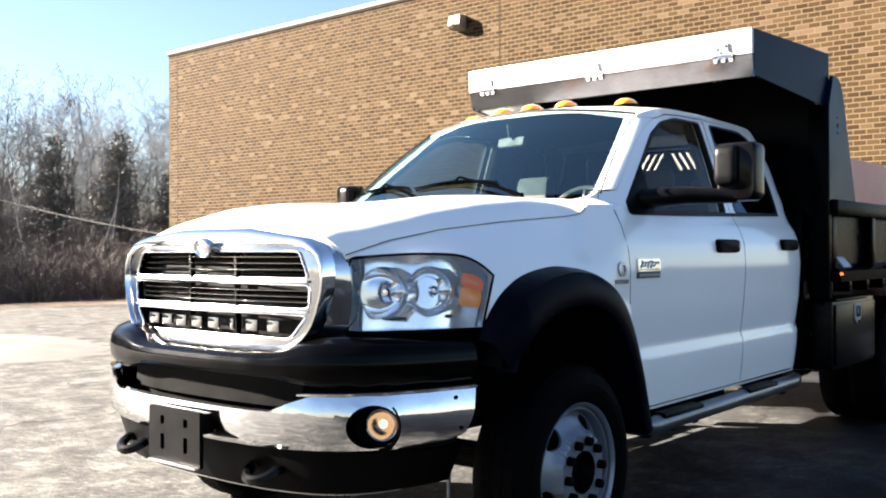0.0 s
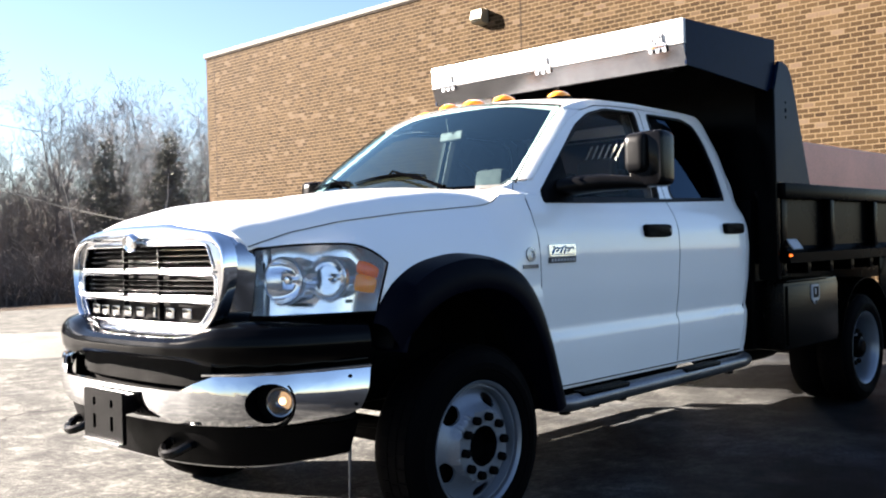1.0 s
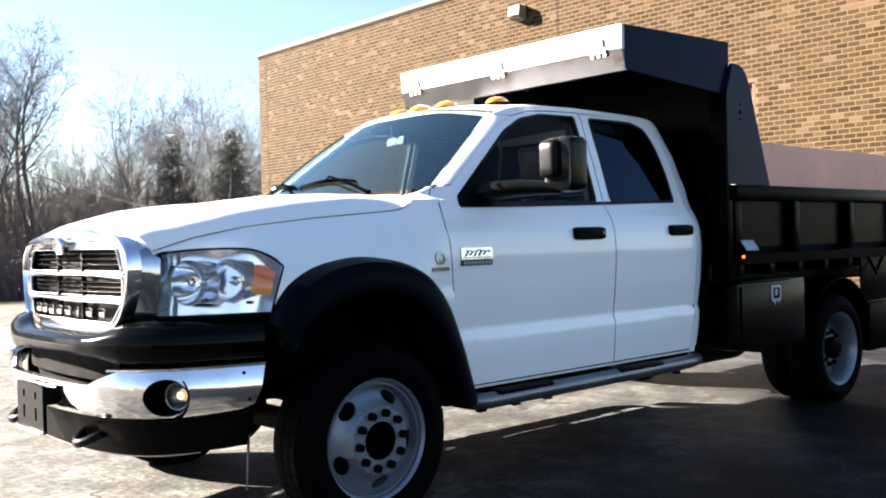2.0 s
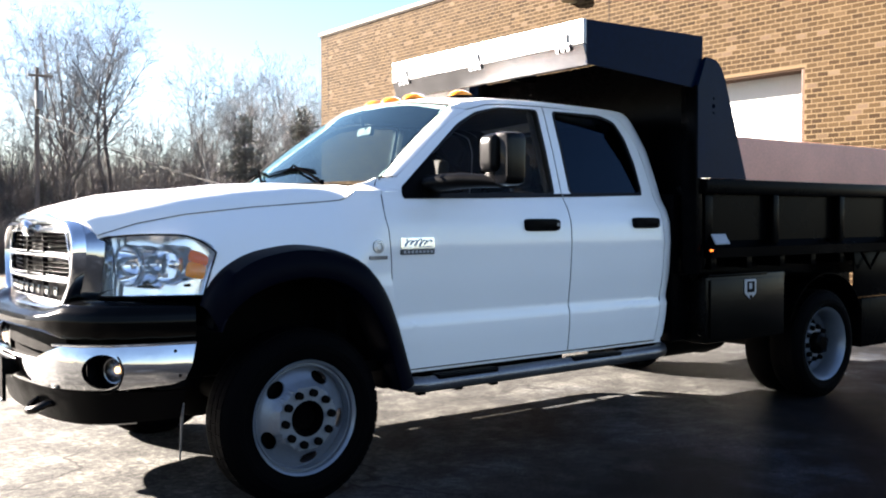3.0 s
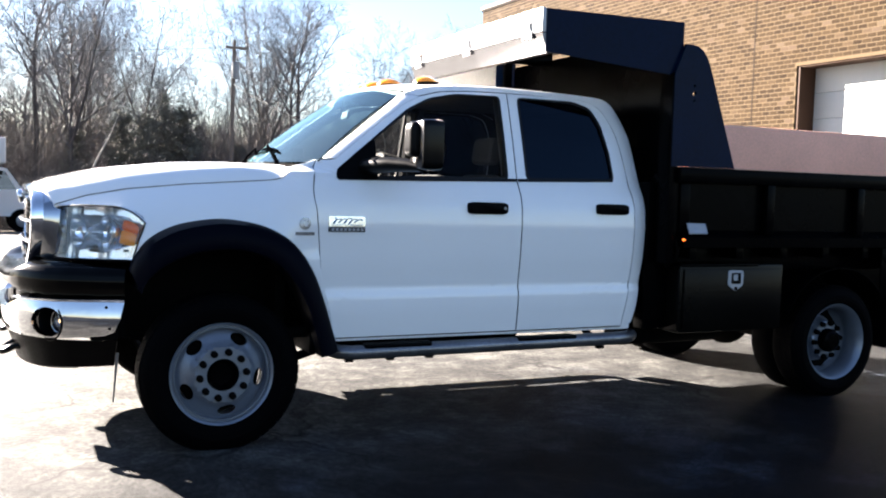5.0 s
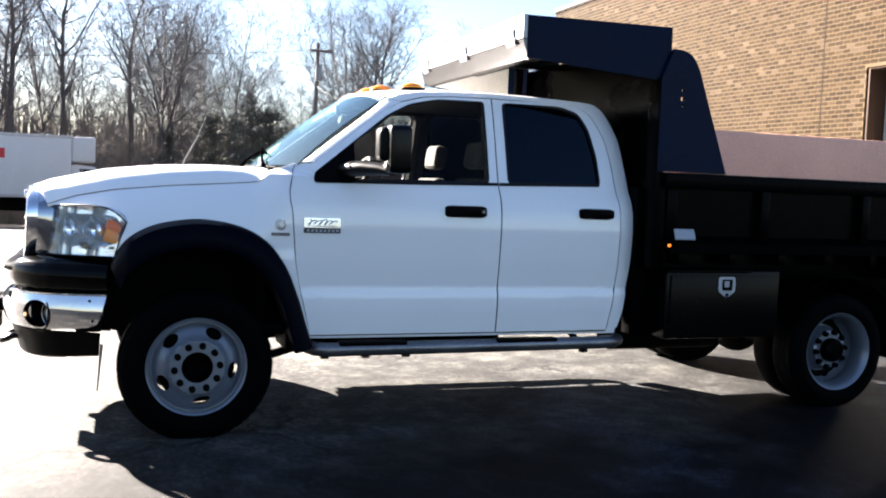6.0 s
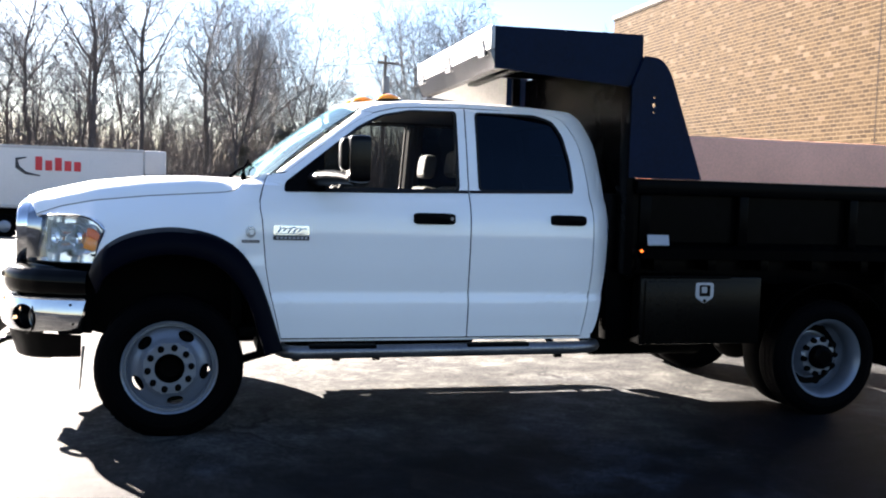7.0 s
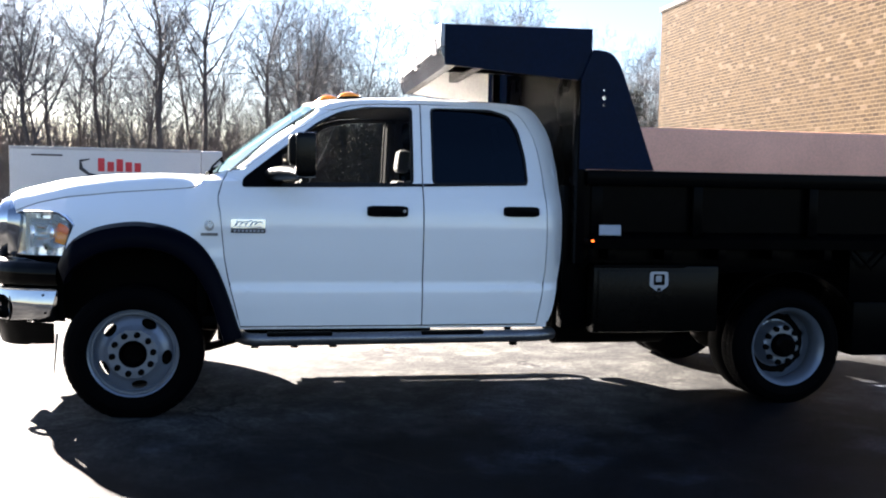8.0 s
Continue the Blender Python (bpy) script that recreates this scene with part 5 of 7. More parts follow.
def bump_plan(t):
    """t from -1 to 1 across the bumper; returns x, y and the outward direction."""
    k = abs(t)
    d = [0]
    for i in range(1, len(BUMP_Y)):
        d.append(d[-1] + math.hypot(BUMP_Y[i] - BUMP_Y[i - 1], BUMP_X[i] - BUMP_X[i - 1]))
    q = k * d[-1]
    y, x = lerp_at(q, d, BUMP_Y), lerp_at(q, d, BUMP_X)
    y2, x2 = lerp_at(min(q + 0.02, d[-1]), d, BUMP_Y), lerp_at(min(q + 0.02, d[-1]), d, BUMP_X)
    y1, x1 = lerp_at(max(q - 0.02, 0), d, BUMP_Y), lerp_at(max(q - 0.02, 0), d, BUMP_X)
    tx, ty = x2 - x1, y2 - y1
    ln = math.hypot(tx, ty) or 1
    ox, oy = -ty / ln, tx / ln
    sg = 1 if t >= 0 else -1
    return x, sg * y + NOSE_Y, ox, sg * oy


def build_bumper():
    # black upper cover
    prof = [(0.17, 0.985), (0.075, 0.975), (0.030, 0.955), (0.006, 0.925), (-0.002, 0.885), (0.004, 0.838), (0.022, 0.805), (0.09, 0.80)]

    def cover(u, v):
        t = 2 * u - 1
        x, y, ox, oy = bump_plan(t)
        i = v * (len(prof) - 1)
        d, z = lerp_at(i, range(len(prof)), [p[0] for p in prof]), lerp_at(i, range(len(prof)), [p[1] for p in prof])
        mid = math.exp(-(abs(y) / 0.50) ** 8)
        z = z - 0.055 * mid * (z - 0.80) / 0.19 + 0.03 * mid * (0.985 - z) / 0.185
        return x - ox * d, y - oy * d, z
    bm = bmesh.new()
    sheet(bm, cover, 72, 21)
    part("bumper_cover", bm, COVER_PLASTIC, truck, "black plastic bumper cover")
    # chrome face bar with fog lamp openings
    def bar_x(t, z, d=0.0):
        x, y, ox, oy = bump_plan(t)
        f = (z - 0.58) / 0.21
        bulge = -0.018 * math.sin(math.pi * min(1, max(0, f))) + 0.03 * max(0, 0.12 - f) * 3
        return x - ox * (0.012 + bulge + d), y - oy * (0.012 + bulge + d), z
    fog_t = 0.685
    bm = bmesh.new()
    top = [(-1.0, 0.788), (-0.72, 0.782), (-0.51, 0.775), (-0.44, 0.745), (-0.38, 0.712), (0.38, 0.712), (0.44, 0.745), (0.51, 0.775), (0.72, 0.782), (1.0, 0.788)]
    low = [(0.985, 0.69), (0.962, 0.625), (0.92, 0.605), (0.75, 0.585), (0.4, 0.578), (-0.4, 0.578), (-0.75, 0.585), (-0.92, 0.605), (-0.962, 0.625), (-0.985, 0.69)]
    holes = [circle(s * fog_t, 0.668, 0.074, 24, 0.078) for s in (-1, 1)]
    plate(bm, top + low, holes, lambda a, b: bar_x(a, b), lambda a, b: bar_x(a, b, 0.035), step=(0.03, 0.025))
    chrome_bar = part("bumper_bar", bm, BUMPER_CHROME, truck, "chrome bumper bar")
    bm = bmesh.new()
    tube(bm, [bar_x(t, z, -0.006) for t, z in [(-1.0, 0.79), (-0.85, 0.787), (-0.72, 0.784), (-0.6, 0.782), (-0.47, 0.778)]], 0.007, 6)
    part("bumper_bead", bm, CHROME, chrome_bar)
    bm = bmesh.new()
    tube(bm, [bar_x(t, z, -0.006) for t, z in [(1.0, 0.79), (0.85, 0.787), (0.72, 0.784), (0.6, 0.782), (0.47, 0.778)]], 0.007, 6)
    part("bumper_bead", bm, CHROME, chrome_bar)
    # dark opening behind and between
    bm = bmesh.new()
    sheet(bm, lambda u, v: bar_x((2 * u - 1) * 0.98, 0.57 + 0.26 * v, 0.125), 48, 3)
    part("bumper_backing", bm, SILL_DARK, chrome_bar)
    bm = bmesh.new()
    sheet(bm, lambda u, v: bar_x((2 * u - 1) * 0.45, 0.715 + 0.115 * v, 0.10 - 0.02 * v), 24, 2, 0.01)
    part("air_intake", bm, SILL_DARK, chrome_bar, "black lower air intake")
    # fog lamps
    for s in (-1, 1):
        x, y, ox, oy = bump_plan(s * fog_t)
        m = Matrix.Translation((x - ox * 0.03, y - oy * 0.03, 0.668)) @ Vector((ox * 1.0 - 0.35, oy * 0.7, 0)).normalized().to_track_quat("-Y", "Z").to_matrix().to_4x4()
        bm = bmesh.new()
        lathe(bm, [(0.106, 0.0), (0.099, -0.004), (0.092, 0.01), (0.088, 0.07), (0.05, 0.075)], 32)
        fog = part("fog_lamp", bm, BLACK_PLASTIC, truck, "round fog lamp in a dark socket", where=m)
        fog["label"] = "round fog lamp in a dark socket"
        tilt = m @ pose(-s * 0.030, 0.018, 0) @ Matrix.Diagonal((1.30, 1, 1.30, 1))
        bm = bmesh.new()
        lathe(bm, [(0.0, 0.045), (0.02, 0.038), (0.034, 0.022), (0.040, 0.006), (0.044, 0.004), (0.044, 0.05)], 28)
        part("fog_reflector", bm, SHADOW_CHROME, fog, "chrome fog lamp bowl", where=m.inverted() @ tilt)
        bm = bmesh.new()
        bmesh.ops.create_uvsphere(bm, u_segments=14, v_segments=10, radius=0.012)
        part("fog_bulb", bm, FOG, fog, "lit warm bulb", where=m.inverted() @ tilt @ pose(0, 0.030, 0))
        bm = bmesh.new()
        lathe(bm, [(0.0, -0.004), (0.02, -0.002), (0.036, 0.003), (0.041, 0.007)], 28)
        lens = part("fog_lens", bm, LENS, fog, "clear fog lamp lens", where=m.inverted() @ tilt)
        lens.visible_shadow = False
    # small bolts at the bar's ends
    for s in (-1, 1):
        for t, z in ((0.93, 0.755), (0.945, 0.645)):
            bm = bmesh.new()
            bmesh.ops.create_uvsphere(bm, u_segments=8, v_segments=6, radius=0.008)
            part("bolt", bm, BLACK_PLASTIC, chrome_bar, where=Matrix.Translation(bar_x(s * t, z, -0.002)))
    # air dam below
    def dam(u, v):
        t = (2 * u - 1) * (0.965 - 0.02 * v)
        x, y, ox, oy = bump_plan(t)
        return x - ox * (0.05 + 0.05 * v), y - oy * (0.05 + 0.05 * v), 0.575 - 0.165 * v * (1 - 0.22 * abs(t) ** 3)
    bm = bmesh.new()
    sheet(bm, dam, 48, 6, 0.012)
    part("air_dam", bm, BLACK_PLASTIC, truck, "black plastic air dam")
    bm = bmesh.new()
    tube(bm, [Vector(dam(u / 24, 1.0)) for u in range(2, 23)], 0.012, 6)
    part("air_dam_lip", bm, DARK_CHROME, truck, "shiny lower lip")
    # tow hooks
    for s in (-1, 1):
        bm = bmesh.new()
        c = Vector((-0.955, NOSE_Y + s * 0.42, 0.495))
        pts = [c + Vector((0.17, s * 0.03, 0.02)), c + Vector((0.05, s * 0.05, 0.0))] + [c + Vector((-0.035 - 0.065 * math.sin(a), s * 0.068 * math.cos(a), -0.035 * math.sin(a))) for a in [i * math.pi / 10 for i in range(11)]]
        pts += [c + Vector((0.0, -s * 0.045, 0.012)), c + Vector((0.03, -s * 0.015, 0.016))]
        tube(bm, pts, 0.020, 8)
        part("tow_hook", bm, GLOSS_BLACK, truck, "forged steel tow hook")
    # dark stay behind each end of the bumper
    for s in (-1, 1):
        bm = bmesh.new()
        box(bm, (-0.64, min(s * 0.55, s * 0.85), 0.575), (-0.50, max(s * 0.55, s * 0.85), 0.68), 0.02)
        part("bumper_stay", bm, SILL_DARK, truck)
    # empty number plate bracket
    bm = bmesh.new()
    slots = [rounded([(y - 0.013, z0), (y + 0.013, z0), (y + 0.013, z1), (y - 0.013, z1)], 0.006, 2) for y in (-0.025, 0.125) for z0, z1 in ((0.525, 0.585), (0.622, 0.655))]
    plate(bm, rounded([(-0.115, 0.475), (0.215, 0.475), (0.215, 0.69), (-0.115, 0.69)], 0.012, 3), slots, lambda a, b: (-1.122, a, b), lambda a, b: (-1.104, a, b), step=(0, 0))
    bracket = part("plate_bracket", bm, BLACK_PLASTIC, truck, "empty black plate bracket")
    bm = bmesh.new()
    box(bm, (-1.103, -0.10, 0.60), (-1.05, 0.20, 0.68), 0.008)
    part("bracket_foot", bm, BLACK_PLASTIC, bracket)
    bm = bmesh.new()
    box(bm, (-1.137, -0.105, 0.474), (-1.115, 0.205, 0.482), 0.002)
    part("bracket_lip", bm, DARK_CHROME, bracket)


build_bumper()


# ---- wheel-arch flares and liners ----
def build_flares():
    for s in (-1, 1):
        n = len(ARCH_OUT)
        bm = bmesh.new()
        rows = []
        for o, i_ in zip(ARCH_OUT, ARCH_IN):
            y0 = fender_y(max(-0.44, o.x), o.y)
            row = []
            for f, y in ((0.0, y0 - 0.004), (0.02, y0 + 0.03), (0.15, 1.045), (0.45, 1.066), (0.80, 1.072), (0.97, 1.066), (1.0, 1.05), (1.0, 0.86)):
                p = o.lerp(i_, f)
                front = max(0.0, min(1.0, (-0.36 - p.x) / 0.10))
                yy = y - (y - min(y, 0.985)) * front if f < 0.99 else y
                row.append(bm.verts.new((p.x, s * yy, p.y)))
            rows.append(row)
        for a, b in zip(rows, rows[1:]):
            for k in range(len(a) - 1):
                bm.faces.new((a[k], a[k + 1], b[k + 1], b[k]))
        part("wheel_flare", bm, FLARE_PLASTIC, truck, "black plastic wheel-arch flare", smooth=45)
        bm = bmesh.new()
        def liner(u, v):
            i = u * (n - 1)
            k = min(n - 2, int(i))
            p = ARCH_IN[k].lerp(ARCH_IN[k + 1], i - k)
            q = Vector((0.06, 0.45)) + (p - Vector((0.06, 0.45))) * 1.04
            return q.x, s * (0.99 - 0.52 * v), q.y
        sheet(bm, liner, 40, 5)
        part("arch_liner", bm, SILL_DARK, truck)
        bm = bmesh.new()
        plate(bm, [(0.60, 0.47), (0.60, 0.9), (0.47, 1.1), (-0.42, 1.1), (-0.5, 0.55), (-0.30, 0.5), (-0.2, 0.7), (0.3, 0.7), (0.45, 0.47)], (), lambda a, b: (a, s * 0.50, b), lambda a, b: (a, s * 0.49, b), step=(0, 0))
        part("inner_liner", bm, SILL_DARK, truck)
        bm = bmesh.new()
        box(bm, (0.50, min(s * 0.62, s * 0.96), 0.47), (0.60, max(s * 0.62, s * 0.96), 0.62), 0.02)
        part("splash_guard", bm, BLACK_PLASTIC, truck)


build_flares()


# ---- wheels ----
def build_wheel(x, y_face, s, rear=False):
    """A ten-stud steel wheel; its face looks along -y before it is mirrored for the other side."""
    flip = pose(x, s * -y_face if s > 0 else y_face, 0.408 if not rear else 0.402, 0, 0, 0 if s < 0 else 180) @ Matrix.Diagonal((0.972, 1, 0.972, 1))
    bm = bmesh.new()
    # y = 0 is the tyre's outer face; inward is +y
    if not rear:
        face_y = lambda r: lerp_at(r, [0.07, 0.160, 0.165, 0.188, 0.222, 0.240, 0.246], [-0.014, -0.014, 0.004, 0.026, 0.046, 0.060, 0.062])
        rim = [(0.246, 0.062), (0.249, 0.030), (0.253, 0.021), (0.257, 0.021), (0.259, 0.030), (0.265, 0.030), (0.267, 0.012), (0.273, 0.005), (0.281, 0.0), (0.284, 0.012), (0.275, 0.02), (0.256, 0.20)]
    else:
        face_y = lambda r: lerp_at(r, [0.07, 0.136, 0.141, 0.160, 0.215, 0.236, 0.246], [0.090, 0.090, 0.104, 0.188, 0.196, 0.172, 0.145])
        rim = [(0.246, 0.145), (0.243, 0.11), (0.247, 0.05), (0.258, 0.022), (0.272, 0.006), (0.281, 0.0), (0.284, 0.012), (0.275, 0.02), (0.256, 0.20)]
    outer, inner = circle(0, 0, 0.246, 60), circle(0, 0, 0.086, 36)
    holes = []
    for k in range(5 if not rear else 8):
        a = k * math.tau / (5 if not rear else 8) + 1.10
        holes.append(circle(0.205 * math.cos(a), 0.205 * math.sin(a), 0.030 if not rear else 0.028, 18, 0.050 if not rear else 0.034, a))
    plate(bm, outer, [inner] + holes, lambda a, b: (a, face_y(math.hypot(a, b)), b), lambda a, b: (a, face_y(math.hypot(a, b)) + 0.012, b), step=(0.014, 0.014))
    lathe(bm, rim, 60)
    wheel = part("wheel", bm, WHEEL, truck, "silver ten-stud steel wheel", where=flip, smooth=28)
    bm = bmesh.new()
    big = 1.0 if rear else 1.042
    lathe(bm, [(r * big if r > 0.29 else r, y) for r, y in [(0.276, 0.012), (0.283, 0.004), (0.30, -0.004), (0.315, -0.006), (0.318, -0.010), (0.345, -0.011), (0.349, -0.007), (0.375, -0.002), (0.395, 0.012), (0.408, 0.028), (0.414, 0.045), (0.414, 0.19), (0.406, 0.212), (0.388, 0.236), (0.335, 0.248), (0.28, 0.235)]], 72)
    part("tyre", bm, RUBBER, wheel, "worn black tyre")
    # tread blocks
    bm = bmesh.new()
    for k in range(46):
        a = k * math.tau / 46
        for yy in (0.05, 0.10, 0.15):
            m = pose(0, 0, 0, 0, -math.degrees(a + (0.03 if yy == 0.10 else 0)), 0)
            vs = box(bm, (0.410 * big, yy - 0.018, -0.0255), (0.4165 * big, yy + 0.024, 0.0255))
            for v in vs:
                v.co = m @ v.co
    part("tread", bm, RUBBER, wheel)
    # hub and nuts
    bm = bmesh.new()
    if not rear:
        lathe(bm, [(0.0, 0.030), (0.060, 0.028), (0.074, 0.0), (0.080, -0.016), (0.088, -0.016), (0.088, 0.03)], 32)
    else:
        lathe(bm, [(0.0, 0.016), (0.052, 0.018), (0.066, 0.030), (0.078, 0.034), (0.086, 0.050), (0.086, 0.14)], 32)
    part("hub", bm, BLACK_STEEL, wheel, "black hub centre")
    bm = bmesh.new()
    lathe(bm, [(0.06, 0.085), (0.215, 0.085), (0.222, 0.095), (0.222, 0.19), (0.06, 0.19)] if not rear else [(0.06, 0.19), (0.235, 0.19), (0.235, 0.21)], 36)
    part("brake_drum", bm, CHASSIS, wheel, "dark brake drum")
    base = None
    for k in range(10):
        a = k * math.tau / 10 + 0.1
        y = face_y(0.126)
        m = pose(0.126 * math.cos(a), y, 0.126 * math.sin(a))
        if base is None:
            bm = bmesh.new()
            lathe(bm, [(0.0, -0.030), (0.008, -0.030), (0.011, -0.027), (0.0185, -0.024), (0.0195, 0.0), (0.024, 0.001)], 6 * 2)
            base = part("wheel_nut", bm, CHASSIS, wheel, "dark wheel nut", where=m)
        else:
            again(base, m, wheel)
    return wheel


for s in (-1, 1):
    build_wheel(0.0, -1.062, s)
    build_wheel(4.39, -1.105, s, True)
    # inner tyre of the rear pair
    bm = bmesh.new()
    lathe(bm, [(0.20, 0.0), (0.276, 0.0), (0.335, -0.010), (0.385, 0.012), (0.405, 0.045), (0.405, 0.18), (0.38, 0.222), (0.335, 0.235), (0.28, 0.222), (0.20, 0.22)], 64)
    part("inner_tyre", bm, RUBBER, truck, "inner tyre of the rear pair", where=pose(4.39, s * 0.635 if s > 0 else -0.885 + 0.0, 0.405))

# ---- chassis ----
def build_chassis():
    for s in (-1, 1):
        bm = bmesh.new()
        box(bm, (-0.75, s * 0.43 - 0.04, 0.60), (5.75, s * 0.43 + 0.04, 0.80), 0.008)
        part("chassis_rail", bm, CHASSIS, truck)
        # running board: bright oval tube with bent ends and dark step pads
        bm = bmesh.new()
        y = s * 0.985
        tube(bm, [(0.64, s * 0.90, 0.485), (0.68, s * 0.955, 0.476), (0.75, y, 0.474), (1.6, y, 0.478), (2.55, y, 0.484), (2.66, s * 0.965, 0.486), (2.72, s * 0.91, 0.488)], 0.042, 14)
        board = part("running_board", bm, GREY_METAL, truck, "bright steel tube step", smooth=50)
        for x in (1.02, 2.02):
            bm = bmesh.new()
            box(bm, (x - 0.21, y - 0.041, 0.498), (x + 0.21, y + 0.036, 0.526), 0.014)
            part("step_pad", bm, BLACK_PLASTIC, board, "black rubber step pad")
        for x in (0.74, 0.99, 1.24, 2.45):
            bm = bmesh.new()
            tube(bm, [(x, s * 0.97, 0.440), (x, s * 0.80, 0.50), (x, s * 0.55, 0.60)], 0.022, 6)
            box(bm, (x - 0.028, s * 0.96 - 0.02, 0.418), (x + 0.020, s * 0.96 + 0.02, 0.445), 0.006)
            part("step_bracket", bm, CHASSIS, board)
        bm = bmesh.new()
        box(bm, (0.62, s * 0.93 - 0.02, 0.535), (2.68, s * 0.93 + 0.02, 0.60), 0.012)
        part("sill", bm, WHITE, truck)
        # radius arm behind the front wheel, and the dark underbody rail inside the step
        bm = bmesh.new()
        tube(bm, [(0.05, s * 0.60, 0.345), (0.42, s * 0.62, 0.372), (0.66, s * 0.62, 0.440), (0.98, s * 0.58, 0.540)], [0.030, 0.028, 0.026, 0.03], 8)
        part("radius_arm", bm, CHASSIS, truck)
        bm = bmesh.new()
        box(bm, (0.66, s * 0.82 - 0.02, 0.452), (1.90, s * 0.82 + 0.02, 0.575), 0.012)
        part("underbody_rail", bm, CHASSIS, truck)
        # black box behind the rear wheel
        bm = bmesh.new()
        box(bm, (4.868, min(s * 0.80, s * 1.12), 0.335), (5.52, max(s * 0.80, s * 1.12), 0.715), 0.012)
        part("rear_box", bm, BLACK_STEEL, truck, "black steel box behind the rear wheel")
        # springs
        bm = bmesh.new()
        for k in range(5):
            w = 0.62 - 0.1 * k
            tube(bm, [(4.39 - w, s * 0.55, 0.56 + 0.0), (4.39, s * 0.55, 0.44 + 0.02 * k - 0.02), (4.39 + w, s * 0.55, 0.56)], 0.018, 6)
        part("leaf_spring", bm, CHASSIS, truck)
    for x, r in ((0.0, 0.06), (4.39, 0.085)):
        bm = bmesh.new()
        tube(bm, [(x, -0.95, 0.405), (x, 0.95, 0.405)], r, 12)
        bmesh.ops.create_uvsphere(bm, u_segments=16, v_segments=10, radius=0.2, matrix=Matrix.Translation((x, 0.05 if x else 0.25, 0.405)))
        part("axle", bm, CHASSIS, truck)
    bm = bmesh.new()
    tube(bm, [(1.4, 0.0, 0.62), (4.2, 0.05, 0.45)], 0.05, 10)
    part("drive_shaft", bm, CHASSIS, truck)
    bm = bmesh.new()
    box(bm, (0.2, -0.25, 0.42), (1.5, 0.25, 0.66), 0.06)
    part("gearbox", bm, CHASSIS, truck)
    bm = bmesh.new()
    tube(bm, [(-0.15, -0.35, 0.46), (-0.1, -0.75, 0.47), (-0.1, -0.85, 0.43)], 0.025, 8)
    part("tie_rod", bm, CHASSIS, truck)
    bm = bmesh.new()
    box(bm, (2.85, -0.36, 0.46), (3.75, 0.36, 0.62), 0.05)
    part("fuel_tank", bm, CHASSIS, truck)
    # thin feeler stalk under the bumper's corner
    bm = bmesh.new()
    tube(bm, [(-0.50, -0.80, 0.50), (-0.52, -0.81, 0.24)], [0.009, 0.004], 6)
    part("feeler", bm, GREY_METAL, truck)


build_chassis()


# ---- mirrors ----
def build_mirror(s):
    """Towing mirror: a deep housing with a shorter rounded cap before it, on a thick arm."""
    size = 1.0 if s < 0 else 0.72
    zc = 1.651 - 0.15 * (1 - size)

    def shell(loop, stations, yc, zc2):
        bm = bmesh.new()
        rings = [[bm.verts.new((x, s * (yc + a * k * size), zc2 + b * k * size)) for a, b in loop] for x, k in stations]
        for a, b in zip(rings, rings[1:]):
            for i in range(len(a)):
                bm.faces.new((a[i], a[(i + 1) % len(a)], b[(i + 1) % len(a)], b[i]))
        bm.faces.new(rings[-1])
        return bm
    tall = rounded([(-0.094, -0.1365), (0.094, -0.1365), (0.098, 0.1365), (-0.098, 0.1365)], 0.040, 5)
    cap = rounded([(-0.056, -0.094), (0.056, -0.094), (0.058, 0.100), (-0.058, 0.100)], 0.034, 5)
    head = part("mirror", shell(tall, ((1.096, 0.95), (1.085, 0.995), (1.04, 1.0), (1.0, 0.985), (0.985, 0.955), (0.978, 0.90)), 1.294, zc), GLOSS_BLACK, truck, "black towing mirror with a separate front cap", smooth=50)
    part("mirror_cap", shell(cap, ((0.990, 1.0), (0.966, 0.99), (0.948, 0.92), (0.938, 0.76), (0.935, 0.5)), 1.256, zc + 0.026 * size), CAP_PLASTIC, head, "satin grey front cap", smooth=60)
    bm = bmesh.new()
    plate(bm, [(a * 0.90, b * 0.90) for a, b in tall], (), lambda a, b: (1.092, s * (1.294 + a * size), zc + b * size), None, step=(0, 0))
    part("mirror_glass", bm, CHROME, head, "mirror glass")
    bm = bmesh.new()
    tube(bm, [(0.845, s * 0.885, 1.530), (0.875, s * 0.97, 1.538), (0.925, s * 1.08, 1.545), (0.985, s * 1.20, 1.540), (1.015, s * 1.29, 1.528)], [0.062, 0.064, 0.058, 0.046, 0.032], 12, squash=0.75)
    part("mirror_arm", bm, CAP_PLASTIC, head, smooth=50)


for s in (-1, 1):
    build_mirror(s)


